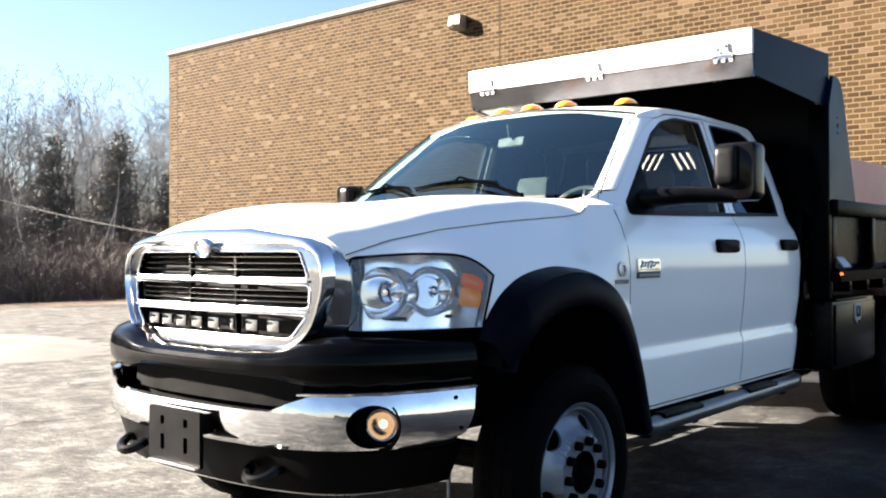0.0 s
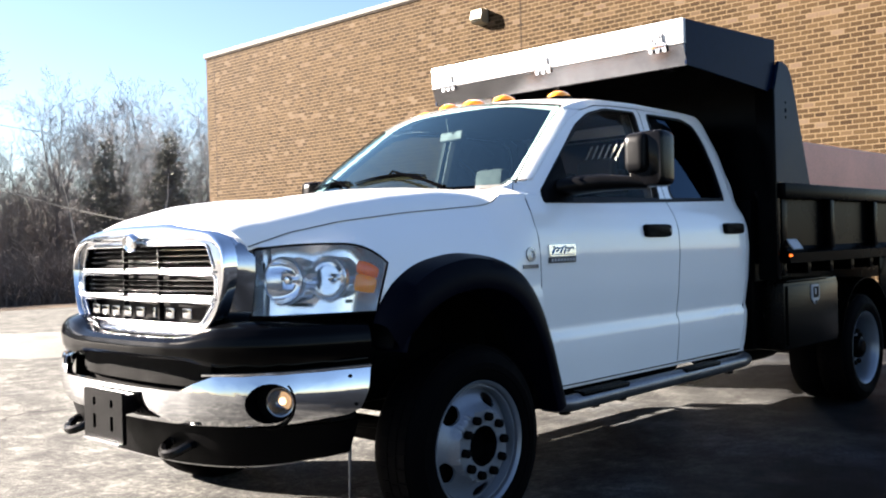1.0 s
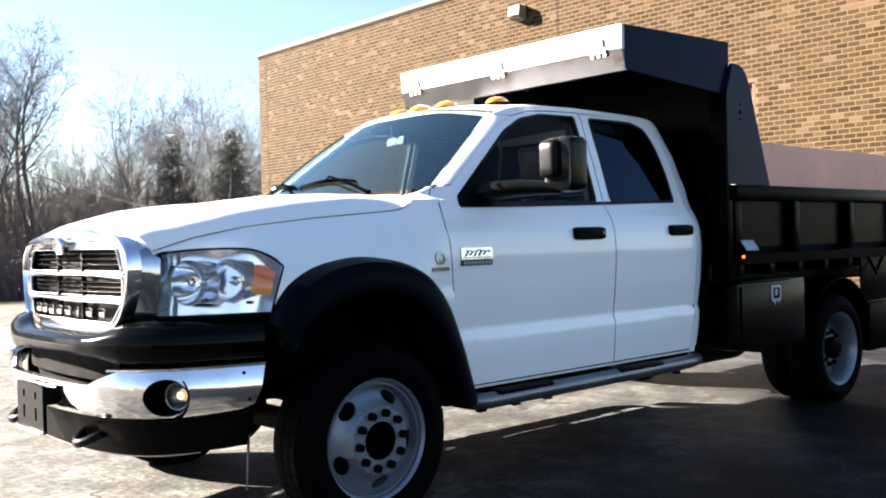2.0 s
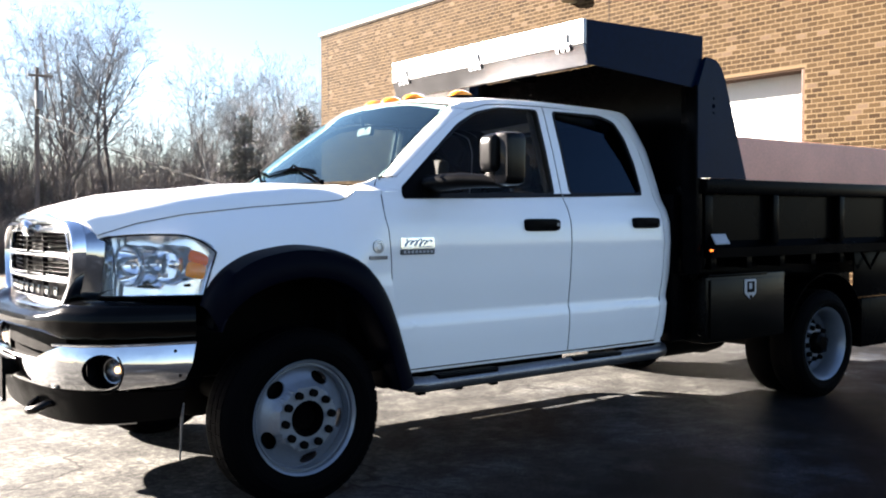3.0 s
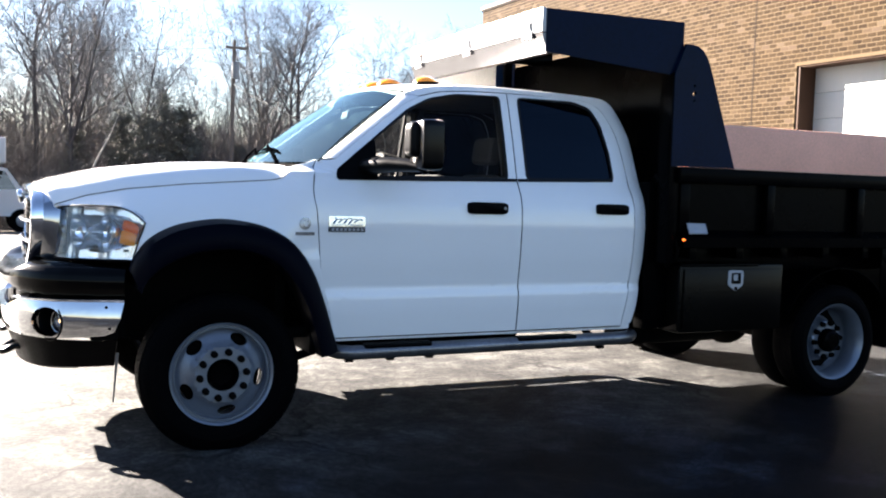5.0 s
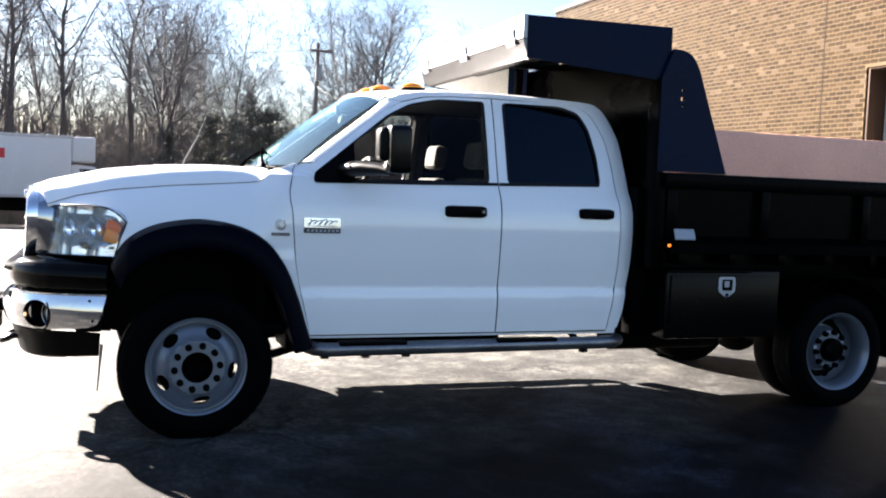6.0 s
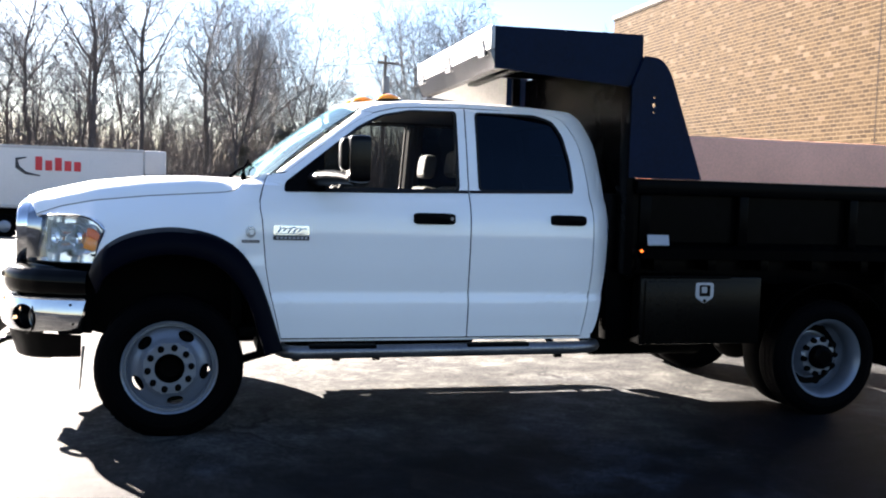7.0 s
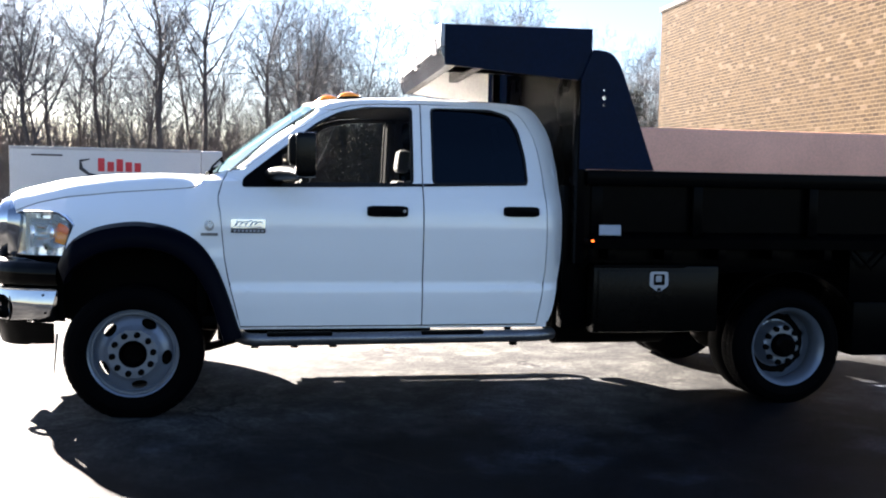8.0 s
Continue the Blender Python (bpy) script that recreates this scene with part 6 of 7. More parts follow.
# ---- badges on the wing and door ----
def build_badges():
    s = -1
    # pale plate with blue strokes over a dark strip
    def on(d, fy=side_y):
        return lambda a, b: (a, s * (fy(a, b) + d), b)
    bm = bmesh.new()
    plate(bm, rounded([(0.585, 1.192), (0.800, 1.192), (0.800, 1.248), (0.585, 1.248)], 0.006, 2), (), on(0.008), on(0.0), step=(0.05, 0))
    badge = part("door_badge", bm, BADGE_METAL, truck, "bright metal badge with blue strokes")
    bm = bmesh.new()
    plate(bm, rounded([(0.585, 1.160), (0.800, 1.160), (0.800, 1.188), (0.585, 1.188)], 0.004, 2), (), on(0.007), on(0.0), step=(0.05, 0))
    part("badge_strip", bm, BLACK_VINYL, badge, "dark lower strip")
    bm = bmesh.new()
    wave = [(0.608 + 0.160 * t + 0.011 * math.sin(t * 33 + 0.6) + 0.006 * math.cos(t * 33), 1.222 + (0.013 + 0.004 * math.cos(t * 11)) * math.cos(t * 33)) for t in [k / 60 for k in range(61)]]
    tube(bm, [(x, s * (side_y(x, z) + 0.0095), z) for x, z in wave], 0.0030, 6)
    tube(bm, [(x, s * (side_y(x, 1.2) + 0.0095), 1.2) for x in (0.600, 0.66, 0.72, 0.785)], 0.0018, 6)
    part("badge_strokes", bm, BADGE_BLUE, badge, "blue curling stroke")
    bm = bmesh.new()
    for k in range(8):
        x = 0.602 + k * 0.0245
        plate(bm, [(x, 1.167), (x + 0.015, 1.167), (x + 0.015, 1.181), (x, 1.181)], (), on(0.0085), on(0.004), step=(0, 0))
    part("badge_marks", bm, PALE_PLATE, badge)
    bm = bmesh.new()
    plate(bm, circle(0.452, 1.205, 0.030, 20, 0.034), (circle(0.458, 1.205, 0.014, 14, 0.017),), on(0.008, fender_y), on(0.0, fender_y), step=(0, 0))
    ring = part("wing_badge", bm, DARK_CHROME, truck, "small metal ring badge")
    bm = bmesh.new()
    plate(bm, [(0.40, 1.140), (0.505, 1.140), (0.505, 1.158), (0.40, 1.158)], (), on(0.006, fender_y), on(0.0, fender_y), step=(0, 0))
    part("wing_strip", bm, GREY_METAL, ring)


build_badges()


# ---- cab interior ----
def build_interior():
    bm = bmesh.new()
    def dash(u, v):
        k = 2 * u - 1
        prof = [(0.50, 1.535), (0.62, 1.545), (0.82, 1.525), (0.92, 1.47), (0.95, 1.36), (0.90, 1.15), (0.82, 0.95)]
        i = v * 6
        return lerp_at(i, range(7), [p[0] for p in prof]) + 0.10 * abs(k) ** 2 * (1 - v), k * 0.80, lerp_at(i, range(7), [p[1] for p in prof]) - 0.02
    sheet(bm, dash, 20, 18)
    part("dashboard", bm, CABIN, truck, "dark grey dashboard")
    bm = bmesh.new()
    ring = [(Vector((0.19 * math.cos(a), 0.19 * math.sin(a), 0))) for a in [i * math.tau / 28 for i in range(28)]]
    tube(bm, ring, 0.016, 8, closed=True)
    for a in (0.3, 2.84, 4.71):
        tube(bm, [(0, 0, -0.03), (0.19 * math.cos(a), 0.19 * math.sin(a), 0)], 0.014, 6)
    bmesh.ops.create_uvsphere(bm, u_segments=12, v_segments=8, radius=0.06, matrix=Matrix.Translation((0, 0, -0.02)))
    part("steering_wheel", bm, CABIN, truck, "dark steering wheel", where=Matrix.Translation((1.02, -0.42, 1.45)) @ pose(0, 0, 0, 0, -62, 0) @ pose(0, 0, 0, 0, 0, 90))
    for x, ys in ((1.35, (-0.42, 0.42)), (2.15, (-0.42, 0.0, 0.42))):
        for y in ys:
            bm = bmesh.new()
            box(bm, (x - 0.05, y - 0.25, 0.80), (x + 0.45, y + 0.25, 0.98), 0.06, seg=3)
            seat = part("seat", bm, SEAT, truck, "grey cloth seat")
            bm = bmesh.new()
            box(bm, (x + 0.36, y - 0.24, 0.92), (x + 0.49, y + 0.24, 1.52), 0.055, turn=Matrix.Rotation(radians(14), 3, "Y"), seg=3)
            part("seat_back", bm, SEAT, seat)
            bm = bmesh.new()
            box(bm, (x + 0.46, y - 0.13, 1.58), (x + 0.56, y + 0.13, 1.76), 0.045, turn=Matrix.Rotation(radians(8), 3, "Y"), seg=3)
            part("headrest", bm, SEAT, seat)
    bm = bmesh.new()
    box(bm, (-0.015, -0.10, -0.028), (0.015, 0.10, 0.028), 0.014, seg=3)
    part("rear_view_mirror", bm, CABIN_LIGHT, truck, "rear-view mirror hanging behind the windscreen", where=pose(1.02, 0.0, 1.885, 0, 12, -8))
    bm = bmesh.new()
    tube(bm, [(1.0, 0, 1.91), (0.985, 0, 1.985)], 0.012, 6)
    part("mirror_stalk", bm, CABIN, truck)
    for s in (-1, 1):
        bm = bmesh.new()
        tube(bm, [(1.80, s * (side_y(1.80, z) - 0.07), z) for z in (1.45, 1.75, 2.0)], 0.045, 8)
        part("pillar_trim", bm, CABIN, truck)
    bm = bmesh.new()
    def lining(u, v):
        k = 2 * u - 1
        x = 1.20 + v * 1.40
        return x, k * 0.70, 2.02 + 0.03 * (1 - k * k)
    sheet(bm, lining, 12, 8)
    part("headlining", bm, CABIN_LIGHT, truck)


build_interior()


# ---- steel dump body ----
BX0, BX1, BY = 2.86, 5.70, 1.10          # front, tail, half width of the side sheets


def shield_y(x):
    return 1.005 + 0.095 * min(1.0, max(0.0, (x - 1.935) / 0.945))


def build_body():
    body = empty("dump_body")
    body.parent = truck
    # floor and subframe
    bm = bmesh.new()
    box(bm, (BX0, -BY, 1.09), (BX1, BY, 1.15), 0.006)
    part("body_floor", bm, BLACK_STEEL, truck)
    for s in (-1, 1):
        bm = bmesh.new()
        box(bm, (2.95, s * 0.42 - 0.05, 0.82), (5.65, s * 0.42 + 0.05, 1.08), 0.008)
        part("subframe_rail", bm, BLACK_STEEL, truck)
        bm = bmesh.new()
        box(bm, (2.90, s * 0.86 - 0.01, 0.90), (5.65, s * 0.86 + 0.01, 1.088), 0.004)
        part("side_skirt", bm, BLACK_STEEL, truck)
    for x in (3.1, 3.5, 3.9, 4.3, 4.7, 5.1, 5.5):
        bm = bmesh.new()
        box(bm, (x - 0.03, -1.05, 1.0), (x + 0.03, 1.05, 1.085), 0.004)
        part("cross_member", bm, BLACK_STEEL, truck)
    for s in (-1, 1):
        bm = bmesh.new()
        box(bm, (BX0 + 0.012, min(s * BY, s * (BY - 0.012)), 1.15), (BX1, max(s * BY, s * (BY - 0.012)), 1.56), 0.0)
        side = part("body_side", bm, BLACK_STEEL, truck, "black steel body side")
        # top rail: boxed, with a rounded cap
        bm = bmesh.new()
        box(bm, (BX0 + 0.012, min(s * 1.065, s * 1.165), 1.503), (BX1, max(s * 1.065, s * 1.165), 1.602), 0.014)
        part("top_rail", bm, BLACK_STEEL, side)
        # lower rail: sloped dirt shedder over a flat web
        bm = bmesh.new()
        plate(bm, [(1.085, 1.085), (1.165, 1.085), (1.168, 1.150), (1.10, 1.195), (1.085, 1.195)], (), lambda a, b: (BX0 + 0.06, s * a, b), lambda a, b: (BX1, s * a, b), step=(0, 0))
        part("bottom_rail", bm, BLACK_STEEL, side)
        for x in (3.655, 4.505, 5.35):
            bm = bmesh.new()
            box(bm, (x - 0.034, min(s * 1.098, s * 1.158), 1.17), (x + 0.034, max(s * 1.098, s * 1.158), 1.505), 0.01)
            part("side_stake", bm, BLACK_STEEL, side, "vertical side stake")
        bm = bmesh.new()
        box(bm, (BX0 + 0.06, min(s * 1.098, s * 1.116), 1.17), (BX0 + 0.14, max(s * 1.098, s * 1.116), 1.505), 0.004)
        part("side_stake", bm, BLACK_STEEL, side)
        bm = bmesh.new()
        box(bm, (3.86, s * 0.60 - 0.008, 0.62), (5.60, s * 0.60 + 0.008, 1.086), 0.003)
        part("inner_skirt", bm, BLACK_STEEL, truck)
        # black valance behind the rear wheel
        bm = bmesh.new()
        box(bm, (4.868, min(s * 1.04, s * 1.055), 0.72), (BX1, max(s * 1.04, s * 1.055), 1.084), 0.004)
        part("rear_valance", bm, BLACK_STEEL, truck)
        # sideboard
        for z0, z1 in ((1.599, 1.893),):
            bm = bmesh.new()
            box(bm, (3.02, min(s * 1.078, s * 1.118), z0), (BX1 - 0.05, max(s * 1.078, s * 1.118), z1), 0.005)
            part("sideboard_plank", bm, WOOD, side, "pinkish weathered wooden sideboard")
        for x in (3.4, 4.3, 5.2):
            bm = bmesh.new()
            box(bm, (x - 0.04, min(s * 1.045, s * 1.077), 1.45), (x + 0.04, max(s * 1.045, s * 1.077), 1.88), 0.004)
            part("board_cleat", bm, WOOD, side)
        # bulkhead wing plate: from the cab shield down to the top rail
        bm = bmesh.new()
        wing = spline([(2.905, 2.385), (2.99, 2.378), (3.05, 2.345), (3.10, 2.27), (3.15, 2.14)], 4)
        loop = [(p.x, p.y) for p in wing] + [(3.345, 1.606), (2.825, 1.606), (2.825, 2.19)]
        holes = [circle(2.985, 2.075, 0.016, 12), circle(2.985, 2.125, 0.010, 8), circle(2.985, 2.03, 0.010, 8)]
        plate(bm, loop, holes, lambda a, b: (a, s * 1.128, b), lambda a, b: (a, s * 1.104, b), step=(0, 0))
        part("wing_plate", bm, SKY_TINTED_STEEL, side, "black wing plate with a lifting hole")
        # cab shield cheek
        bm = bmesh.new()
        plate(bm, [(1.935, 2.268), (2.825, 2.186), (2.903, 2.18), (2.903, 2.523), (1.935, 2.528)], (), lambda a, b: (a, s * shield_y(a), b), lambda a, b: (a, s * (shield_y(a) - 0.012), b), step=(0.2, 0))
        part("shield_cheek", bm, SKY_TINTED_STEEL, side, "black cab shield cheek")
        # front post with its tag and amber lamp
        bm = bmesh.new()
        box(bm, (2.815, min(s * 1.0, s * 1.125), 0.98), (2.875, max(s * 1.0, s * 1.125), 2.20), 0.008)
        part("front_post", bm, BLACK_STEEL, side)
        bm = bmesh.new()
        plate(bm, [(2.96, 0), (3.11, 0), (3.13, 1), (2.98, 1)], (), lambda a, b: (a, s * (1.172 - 0.055 * b), 1.178 + 0.062 * b), lambda a, b: (a, s * (1.168 - 0.055 * b), 1.172 + 0.062 * b), step=(0, 0))
        part("pale_tag", bm, PALE_PLATE, side, "pale plate on the lower rail")
        bm = bmesh.new()
        lathe(bm, [(0.0, -0.012), (0.006, -0.011), (0.009, -0.005), (0.009, 0.006)], 14)
        part("side_lamp", bm, AMBER_LIT, side, "small lit amber lamp", where=pose(2.918, s * 1.168, 1.135, 0, 0, 0 if s < 0 else 180))
    # bulkhead with slanted peep slots
    bm = bmesh.new()
    slots = []
    for i in range(15):
        y = -0.40 + i * 0.054
        k = 0.072 if y < -0.01 else -0.072
        if abs(y + 0.012) < 0.085:
            continue
        slots.append([(y, 1.845), (y + 0.024, 1.845), (y + 0.024 + k, 1.965), (y + k, 1.965)])
    plate(bm, [(-1.03, 1.09), (1.03, 1.09), (1.03, 2.45), (-1.03, 2.45)], slots, lambda a, b: (2.86, a, b), lambda a, b: (2.872, a, b), step=(0, 0))
    part("bulkhead", bm, BLACK_STEEL, truck, "black bulkhead with slanted slots")
    # cab shield roof with ribs
    bm = bmesh.new()
    def top(u, v):
        x = 1.945 + v * 0.95
        return x, (2 * u - 1) * (shield_y(x) - 0.012), 2.505 + 0.004 * math.sin(v * 12)
    sheet(bm, top, 8, 12, 0.012, (0, 0, -1))
    part("shield_roof", bm, BLACK_STEEL, truck)
    for y in (-0.45, 0.45):
        bm = bmesh.new()
        box(bm, (1.96, y - 0.03, 2.40), (2.86, y + 0.03, 2.490), 0.006)
        part("shield_rib", bm, BLACK_STEEL, truck)
    bm = bmesh.new()
    box(bm, (2.34, -1.02, 2.38), (2.42, 1.02, 2.488), 0.006)
    part("shield_rib", bm, BLACK_STEEL, truck)
    # hinged front lid: bright upper flap, dark lower tray
    bm = bmesh.new()
    box(bm, (1.905, -1.004, 2.384), (1.934, 1.004, 2.53), 0.004)
    lid = part("front_lid", bm, BARE_METAL, truck, "bright metal front flap of the cab shield")
    bm = bmesh.new()
    plate(bm, [(1.906, 2.378), (1.945, 2.378), (2.02, 2.268), (1.945, 2.262)], (), lambda a, b: (a, -1.002, b), lambda a, b: (a, 1.002, b), step=(0, 0))
    part("front_tray", bm, TRAY_STEEL, truck, "dark steel tray under the front flap")
    # pale inner skins of the shield's cheeks, and a post on the far side
    for k in (-1, 1):
        bm = bmesh.new()
        plate(bm, [(1.955, 2.275), (2.70, 2.205), (2.70, 2.485), (1.955, 2.485)], (), lambda a, b: (a, k * (shield_y(a) - 0.016), b), lambda a, b: (a, k * (shield_y(a) - 0.022), b), step=(0.2, 0))
        part("cheek_skin", bm, SOFFIT, truck, "pale inner skin of the shield")
    bm = bmesh.new()
    box(bm, (2.71, 0.90, 2.10), (2.77, 0.96, 2.49), 0.006)
    part("shield_post", bm, BLACK_STEEL, truck, "black post under the shield")
    for y in (-0.84, 0.0, 0.84):
        bm = bmesh.new()
        loop = rounded([(-0.055, -0.035), (-0.035, -0.035), (-0.03, -0.015), (-0.012, -0.015), (-0.008, -0.035), (0.012, -0.035), (0.016, -0.015), (0.034, -0.015), (0.038, -0.035), (0.058, -0.035), (0.058, 0.012), (0.034, 0.02),
                        (0.030, 0.075), (-0.004, 0.078), (-0.02, 0.045), (-0.028, 0.06), (-0.045, 0.045), (-0.04, 0.015), (-0.06, 0.01)], 0.004, 2)
        plate(bm, loop, (), lambda a, b: (1.893, y - a, 2.385 + b), lambda a, b: (1.907, y - a, 2.385 + b), step=(0, 0))
        part("latch", bm, DARK_CHROME, lid, "bright toggle latch")
        bm = bmesh.new()
        tube(bm, [(1.888, y - 0.06, 2.383), (1.888, y + 0.062, 2.383)], 0.008, 8)
        part("latch_pin", bm, CHROME, lid)
        for dy, dz in ((0.018, 0.055), (-0.03, 0.04), (-0.012, 0.02)):
            bm = bmesh.new()
            bmesh.ops.create_uvsphere(bm, u_segments=8, v_segments=6, radius=0.006)
            part("rivet", bm, SEAL, lid, where=pose(1.892, y - dy, 2.385 + dz))
    # tailgate
    bm = bmesh.new()
    box(bm, (BX1, -1.12, 1.10), (BX1 + 0.05, 1.12, 1.66), 0.01)
    part("tailgate", bm, BLACK_STEEL, truck)
    # under-body tool box
    s = -1
    bm = bmesh.new()
    box(bm, (2.955, -1.10, 0.515), (3.85, -0.72, 0.965), 0.012)
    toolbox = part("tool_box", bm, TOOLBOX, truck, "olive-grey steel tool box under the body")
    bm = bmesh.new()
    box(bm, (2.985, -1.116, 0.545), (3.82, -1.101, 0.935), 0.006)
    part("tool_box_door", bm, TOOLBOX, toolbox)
    bm = bmesh.new()
    box(bm, (2.945, -1.125, 0.955), (3.60, -0.72, 0.972), 0.004)
    part("tool_box_drip", bm, BLACK_STEEL, toolbox)
    bm = bmesh.new()
    crest = [(-0.064, 0.066), (0.064, 0.066), (0.066, -0.030), (0.0, -0.074), (-0.066, -0.030)]
    plate(bm, rounded([(3.41 + a, 0.862 + b) for a, b in crest], 0.018, 3), (), lambda a, b: (a, -1.124, b), lambda a, b: (a, -1.115, b), step=(0, 0))
    part("crest_plate", bm, PALE_PLATE, toolbox, "pale shield-shaped latch plate")
    bm = bmesh.new()
    plate(bm, rounded([(3.372, 0.838), (3.448, 0.838), (3.448, 0.912), (3.372, 0.912)], 0.008, 2), (rounded([(3.384, 0.86), (3.428, 0.86), (3.428, 0.902), (3.384, 0.902)], 0.006, 2),), lambda a, b: (a, -1.130, b), lambda a, b: (a, -1.123, b), step=(0, 0))
    part("latch_recess", bm, BLACK_PLASTIC, toolbox)
    bm = bmesh.new()
    lathe(bm, [(0.0, -0.005), (0.012, -0.004), (0.012, 0.004)], 12)
    part("lock", bm, BLACK_PLASTIC, toolbox, where=pose(3.41, -1.126, 0.808))
    # splash panel between the cab and the tool box
    for s in (-1, 1):
        bm = bmesh.new()
        box(bm, (2.775, min(s * 0.86, s * 0.97), 0.53), (2.95, max(s * 0.86, s * 0.97), 1.50), 0.01)
        part("splash_panel", bm, BLACK_STEEL, truck)
    # dark tank slung between the chassis rail and the tool box
    bm = bmesh.new()
    tube(bm, [(2.78, -0.62, 0.56), (2.82, -0.62, 0.56), (3.62, -0.62, 0.56), (3.66, -0.62, 0.56)], [0.14, 0.19, 0.19, 0.14], 24)
    part("under_tank", bm, CHASSIS, truck, "dark tank under the body", smooth=50)
    # flexible hoses behind the cab
    bm = bmesh.new()
    tube(bm, spline([(2.82, -0.98, 1.55), (2.86, -1.05, 1.40), (2.90, -1.07, 1.22), (2.93, -1.09, 1.05), (2.90, -1.02, 0.95)], 5), 0.018, 8)
    part("hose", bm, BLACK_PLASTIC, truck, "black hose behind the cab")
    # struts under the lower rail
    bm = bmesh.new()
    tube(bm, [(4.86, -1.12, 1.08), (4.99, -1.12, 0.95), (5.12, -1.12, 1.08)], 0.014, 6)
    part("rail_strut", bm, BLACK_STEEL, truck)
    # rear wing over the tyres
    for s in (-1, 1):
        bm = bmesh.new()
        def guard(u, v):
            a = math.pi * (0.12 + 0.76 * u)
            return 4.39 + 0.52 * math.cos(a), s * (0.64 + 0.48 * v), 0.43 + 0.50 * math.sin(a)
        sheet(bm, guard, 24, 2, 0.006)
        part("rear_guard", bm, BLACK_STEEL, truck)
    bpy.data.objects.remove(body)


build_body()


# ---- box van on the road beyond the lot ----
def build_van():
    van = tagged(empty("box_van", -1.75, 28.6, ground_height(0, 28.6), 3.0), "white box van with a raised box front on the road", "van")
    L, W, Z0, Z1 = 6.3, 2.35, 1.02, 3.12

    def add(name, bm, mat, label="", parent=van):
        return part(name, bm, mat, parent, label)
    bm = bmesh.new()
    box(bm, (-L, -W / 2, Z0), (0, W / 2, Z1), 0.03)
    body = add("box_body", bm, WHITE_VAN, "white box body")
    bm = bmesh.new()
    box(bm, (0.004, -W / 2 + 0.05, 2.25), (0.75, W / 2 - 0.05, Z1 - 0.02), 0.08, seg=3)
    add("box_front", bm, WHITE_VAN)
    for z in (Z0 + 0.06, Z1 - 0.05):
        bm = bmesh.new()
        box(bm, (-L - 0.01, -W / 2 - 0.012, z - 0.05), (0.0, -W / 2 - 0.002, z + 0.05), 0.004)
        add("box_rail", bm, BARE_METAL, "", body)
    bm = bmesh.new()
    box(bm, (-1.75, -W / 2 - 0.012, 1.30), (-0.95, -W / 2 - 0.002, 2.75), 0.004)
    add("side_door", bm, WHITE_VAN, "", body)
    # maker's marks as plain shapes: red bars and a dark swoosh
    for i, (x, h) in enumerate(((-3.45, 0.46), (-3.14, 0.34), (-2.84, 0.44), (-2.54, 0.34), (-2.24, 0.32))):
        bm = bmesh.new()
        box(bm, (x, -W / 2 - 0.016, 2.30), (x + 0.22, -W / 2 - 0.006, 2.30 + h), 0.004)
        add("red_mark", bm, RED, "red bar", body)
    bm = bmesh.new()
    tube(bm, [(-3.72, -W / 2 - 0.01, 2.72), (-4.02, -W / 2 - 0.01, 2.66), (-4.0, -W / 2 - 0.01, 2.40), (-3.75, -W / 2 - 0.01, 2.20), (-3.3, -W / 2 - 0.01, 2.12)], [0.02, 0.05, 0.07, 0.05, 0.02], 6)
    add("dark_swoosh", bm, BLACK_VINYL, "dark curved stripe", body)
    bm = bmesh.new()
    box(bm, (-5.6, -W / 2 - 0.014, 2.80), (-4.6, -W / 2 - 0.005, 2.86), 0.002)
    add("dark_mark", bm, BLACK_VINYL, "", body)
    # cab
    bm = bmesh.new()
    loop = rounded([(0.0, 0.55), (2.0, 0.55), (2.05, 1.05), (1.95, 1.25), (1.25, 1.40), (0.75, 2.12), (0.0, 2.18)], 0.12, 4)
    plate(bm, loop, (), lambda a, b: (a + 0.01, -1.0, b), lambda a, b: (a + 0.01, 1.0, b), step=(0, 0))
    cab = add("van_cab", bm, WHITE_VAN, "white van cab")
    for y in (-1.006, 1.006):
        bm = bmesh.new()
        plate(bm, rounded([(0.25, 1.42), (1.08, 1.42), (0.72, 2.02), (0.25, 2.05)], 0.05), (), lambda a, b: (a, y, b), lambda a, b: (a, y * 0.99, b), step=(0, 0))
        add("van_window", bm, TINTED, "", cab)
    bm = bmesh.new()
    sheet(bm, lambda u, v: (1.27 - 0.49 * v, (2 * u - 1) * 0.9, 1.42 + 0.68 * v), 4, 4)
    add("van_screen", bm, TINTED, "dark windscreen", cab)
    for x, y in ((1.25, -0.95), (1.25, 0.95), (-4.4, -0.98), (-4.4, 0.98)):
        bm = bmesh.new()
        lathe(bm, [(0.0, -0.10), (0.19, -0.10), (0.21, -0.12), (0.36, -0.13), (0.40, -0.09), (0.40, 0.09), (0.36, 0.13), (0.0, 0.13)], 28)
        wheel = add("van_wheel", bm, RUBBER, "dark tyre on a pale rim")
        wheel.matrix_basis = pose(x, y, 0.40)
        bm = bmesh.new()
        lathe(bm, [(0.0, -0.135), (0.16, -0.138), (0.20, -0.12)], 20)
        add("van_rim", bm, WHEEL, "", wheel)
    bm = bmesh.new()
    box(bm, (-L + 0.1, -0.5, 0.55), (1.8, 0.5, 1.0), 0.03)
    add("van_frame", bm, CHASSIS)


build_van()


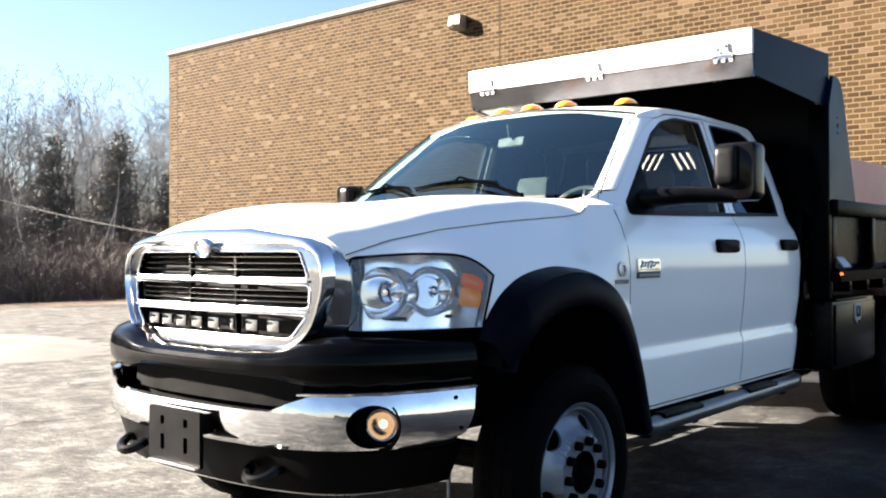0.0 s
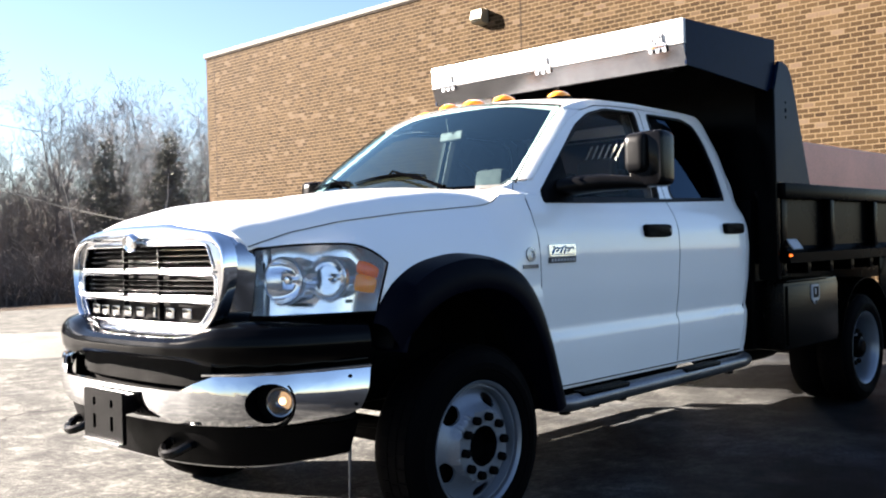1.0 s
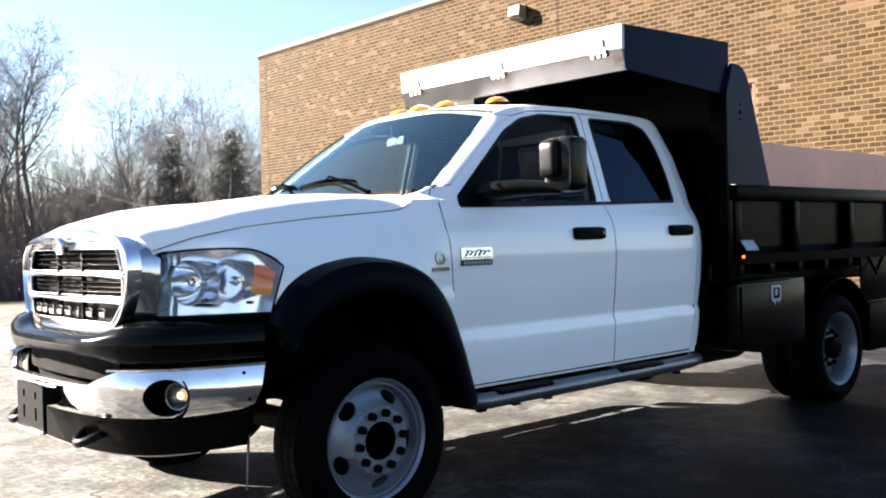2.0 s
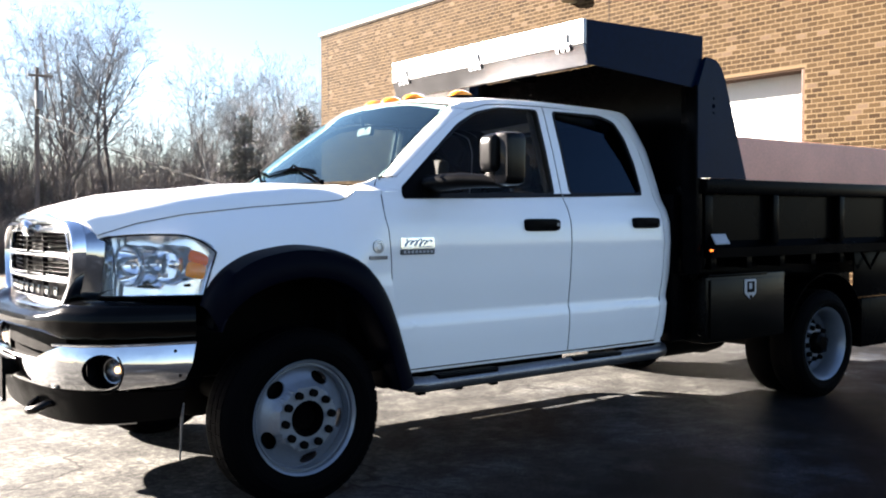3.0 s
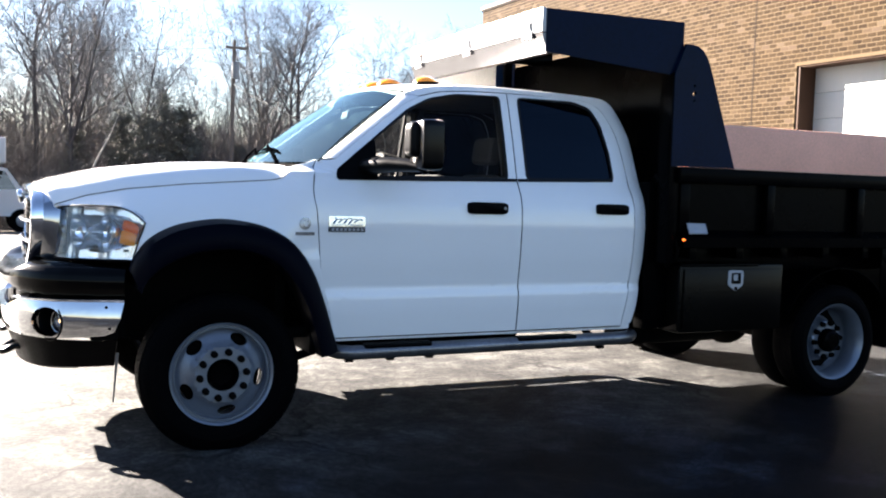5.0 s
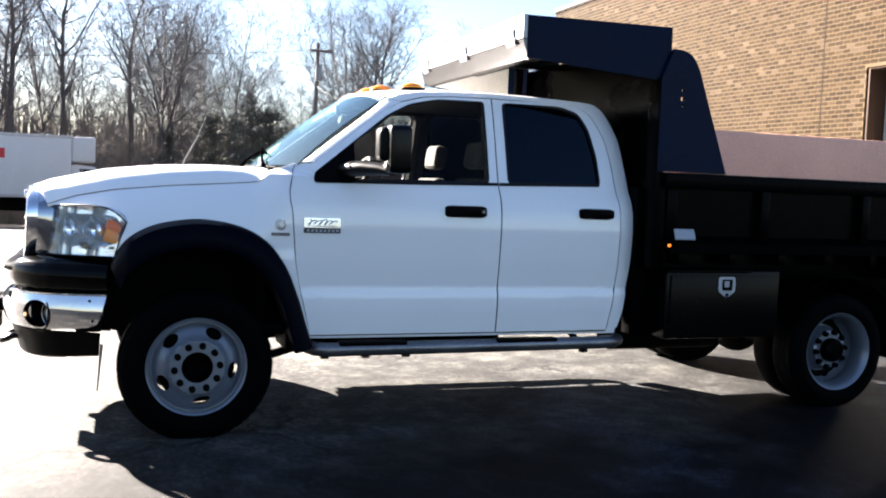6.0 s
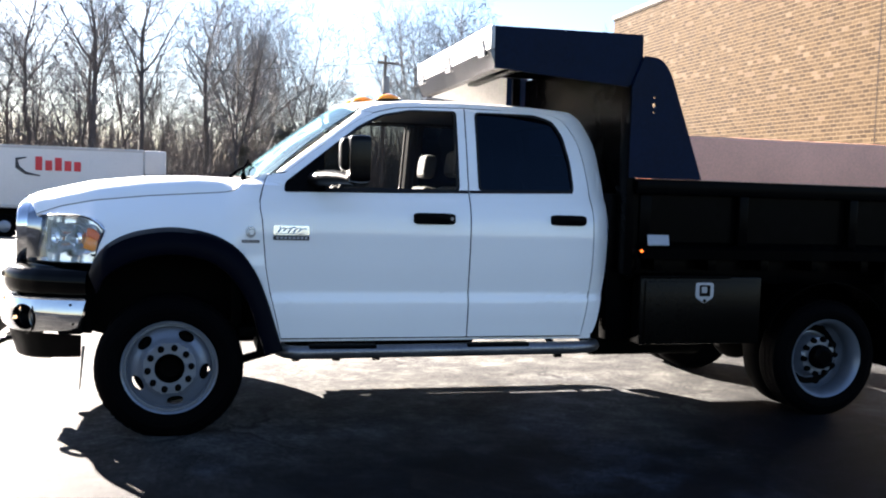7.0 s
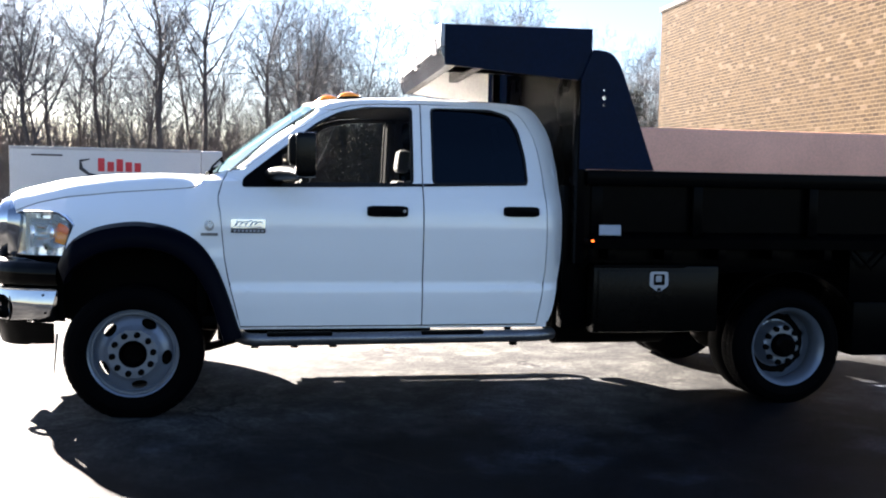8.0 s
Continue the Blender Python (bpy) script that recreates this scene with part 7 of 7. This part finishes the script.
# ---- bricks of the front wall, last ----
def build_bricks():
    """Running bond, each brick proud of the mortar; those of one stretch are objects of their own, the rest one mesh."""
    rng = random.Random(3)
    H, D, G = COURSE - 0.015, 0.0042, 0.015

    def brick_verts(w, h, d, c):
        x0, x1 = -d, 0.004
        return [(x0, c, c), (x0, w - c, c), (x0, w - c, h - c), (x0, c, h - c), (x1, 0, 0), (x1, w, 0), (x1, w, h), (x1, 0, h)]
    quads = [(0, 3, 2, 1), (0, 1, 5, 4), (1, 2, 6, 5), (2, 3, 7, 6), (3, 0, 4, 7)]
    shared = bpy.data.meshes.new("brick")
    shared.from_pydata(brick_verts(LONG - G, H, D, 0.003), [], quads)
    shared.materials.append(BRICK)
    verts, faces = [], []
    single = 0
    courses = int((WTOP - 0.17) / COURSE)
    for r in range(courses):
        z = r * COURSE + 0.005
        y = -1.2 - (LONG / 2 if r % 2 else 0)
        while y < WY1:
            y0, y1 = y, min(y + LONG - G, WY1 - 0.001)
            y += LONG
            if y1 - y0 < 0.04:
                continue
            if z < DOOR_TOP and y1 > DOOR_Y0 - 0.002 and y0 < DOOR_Y1 + 0.002:
                if y0 < DOOR_Y0 - 0.05:
                    y1 = DOOR_Y0 - 0.003
                elif y1 > DOOR_Y1 + 0.05:
                    y0 = DOOR_Y1 + 0.003
                else:
                    continue
            whole = y1 - y0 > LONG - G - 0.002
            if whole and single < 300 and 4.9 < z < 6.2 and 3.2 < y0 < 8.0:
                o = new("brick", shared)
                o.parent = front_wall
                o.matrix_basis = pose(0, y0 - WY1, z)
                single += 1
                continue
            b = len(verts)
            verts += [(WX + p, y0 + q, z + s) for p, q, s in brick_verts(y1 - y0, H, D + rng.uniform(-0.001, 0.001), 0.003)]
            faces += [tuple(b + i for i in f) for f in quads]
    me = bpy.data.meshes.new("bricks")
    me.from_pydata([(p[0] - WX, p[1] - WY1, p[2]) for p in verts], [], faces)
    me.materials.append(BRICK_JOINED)
    o = new("bricks", me)
    o.parent = front_wall
    tagged(o, "buff brickwork", kind="stuff")


build_bricks()
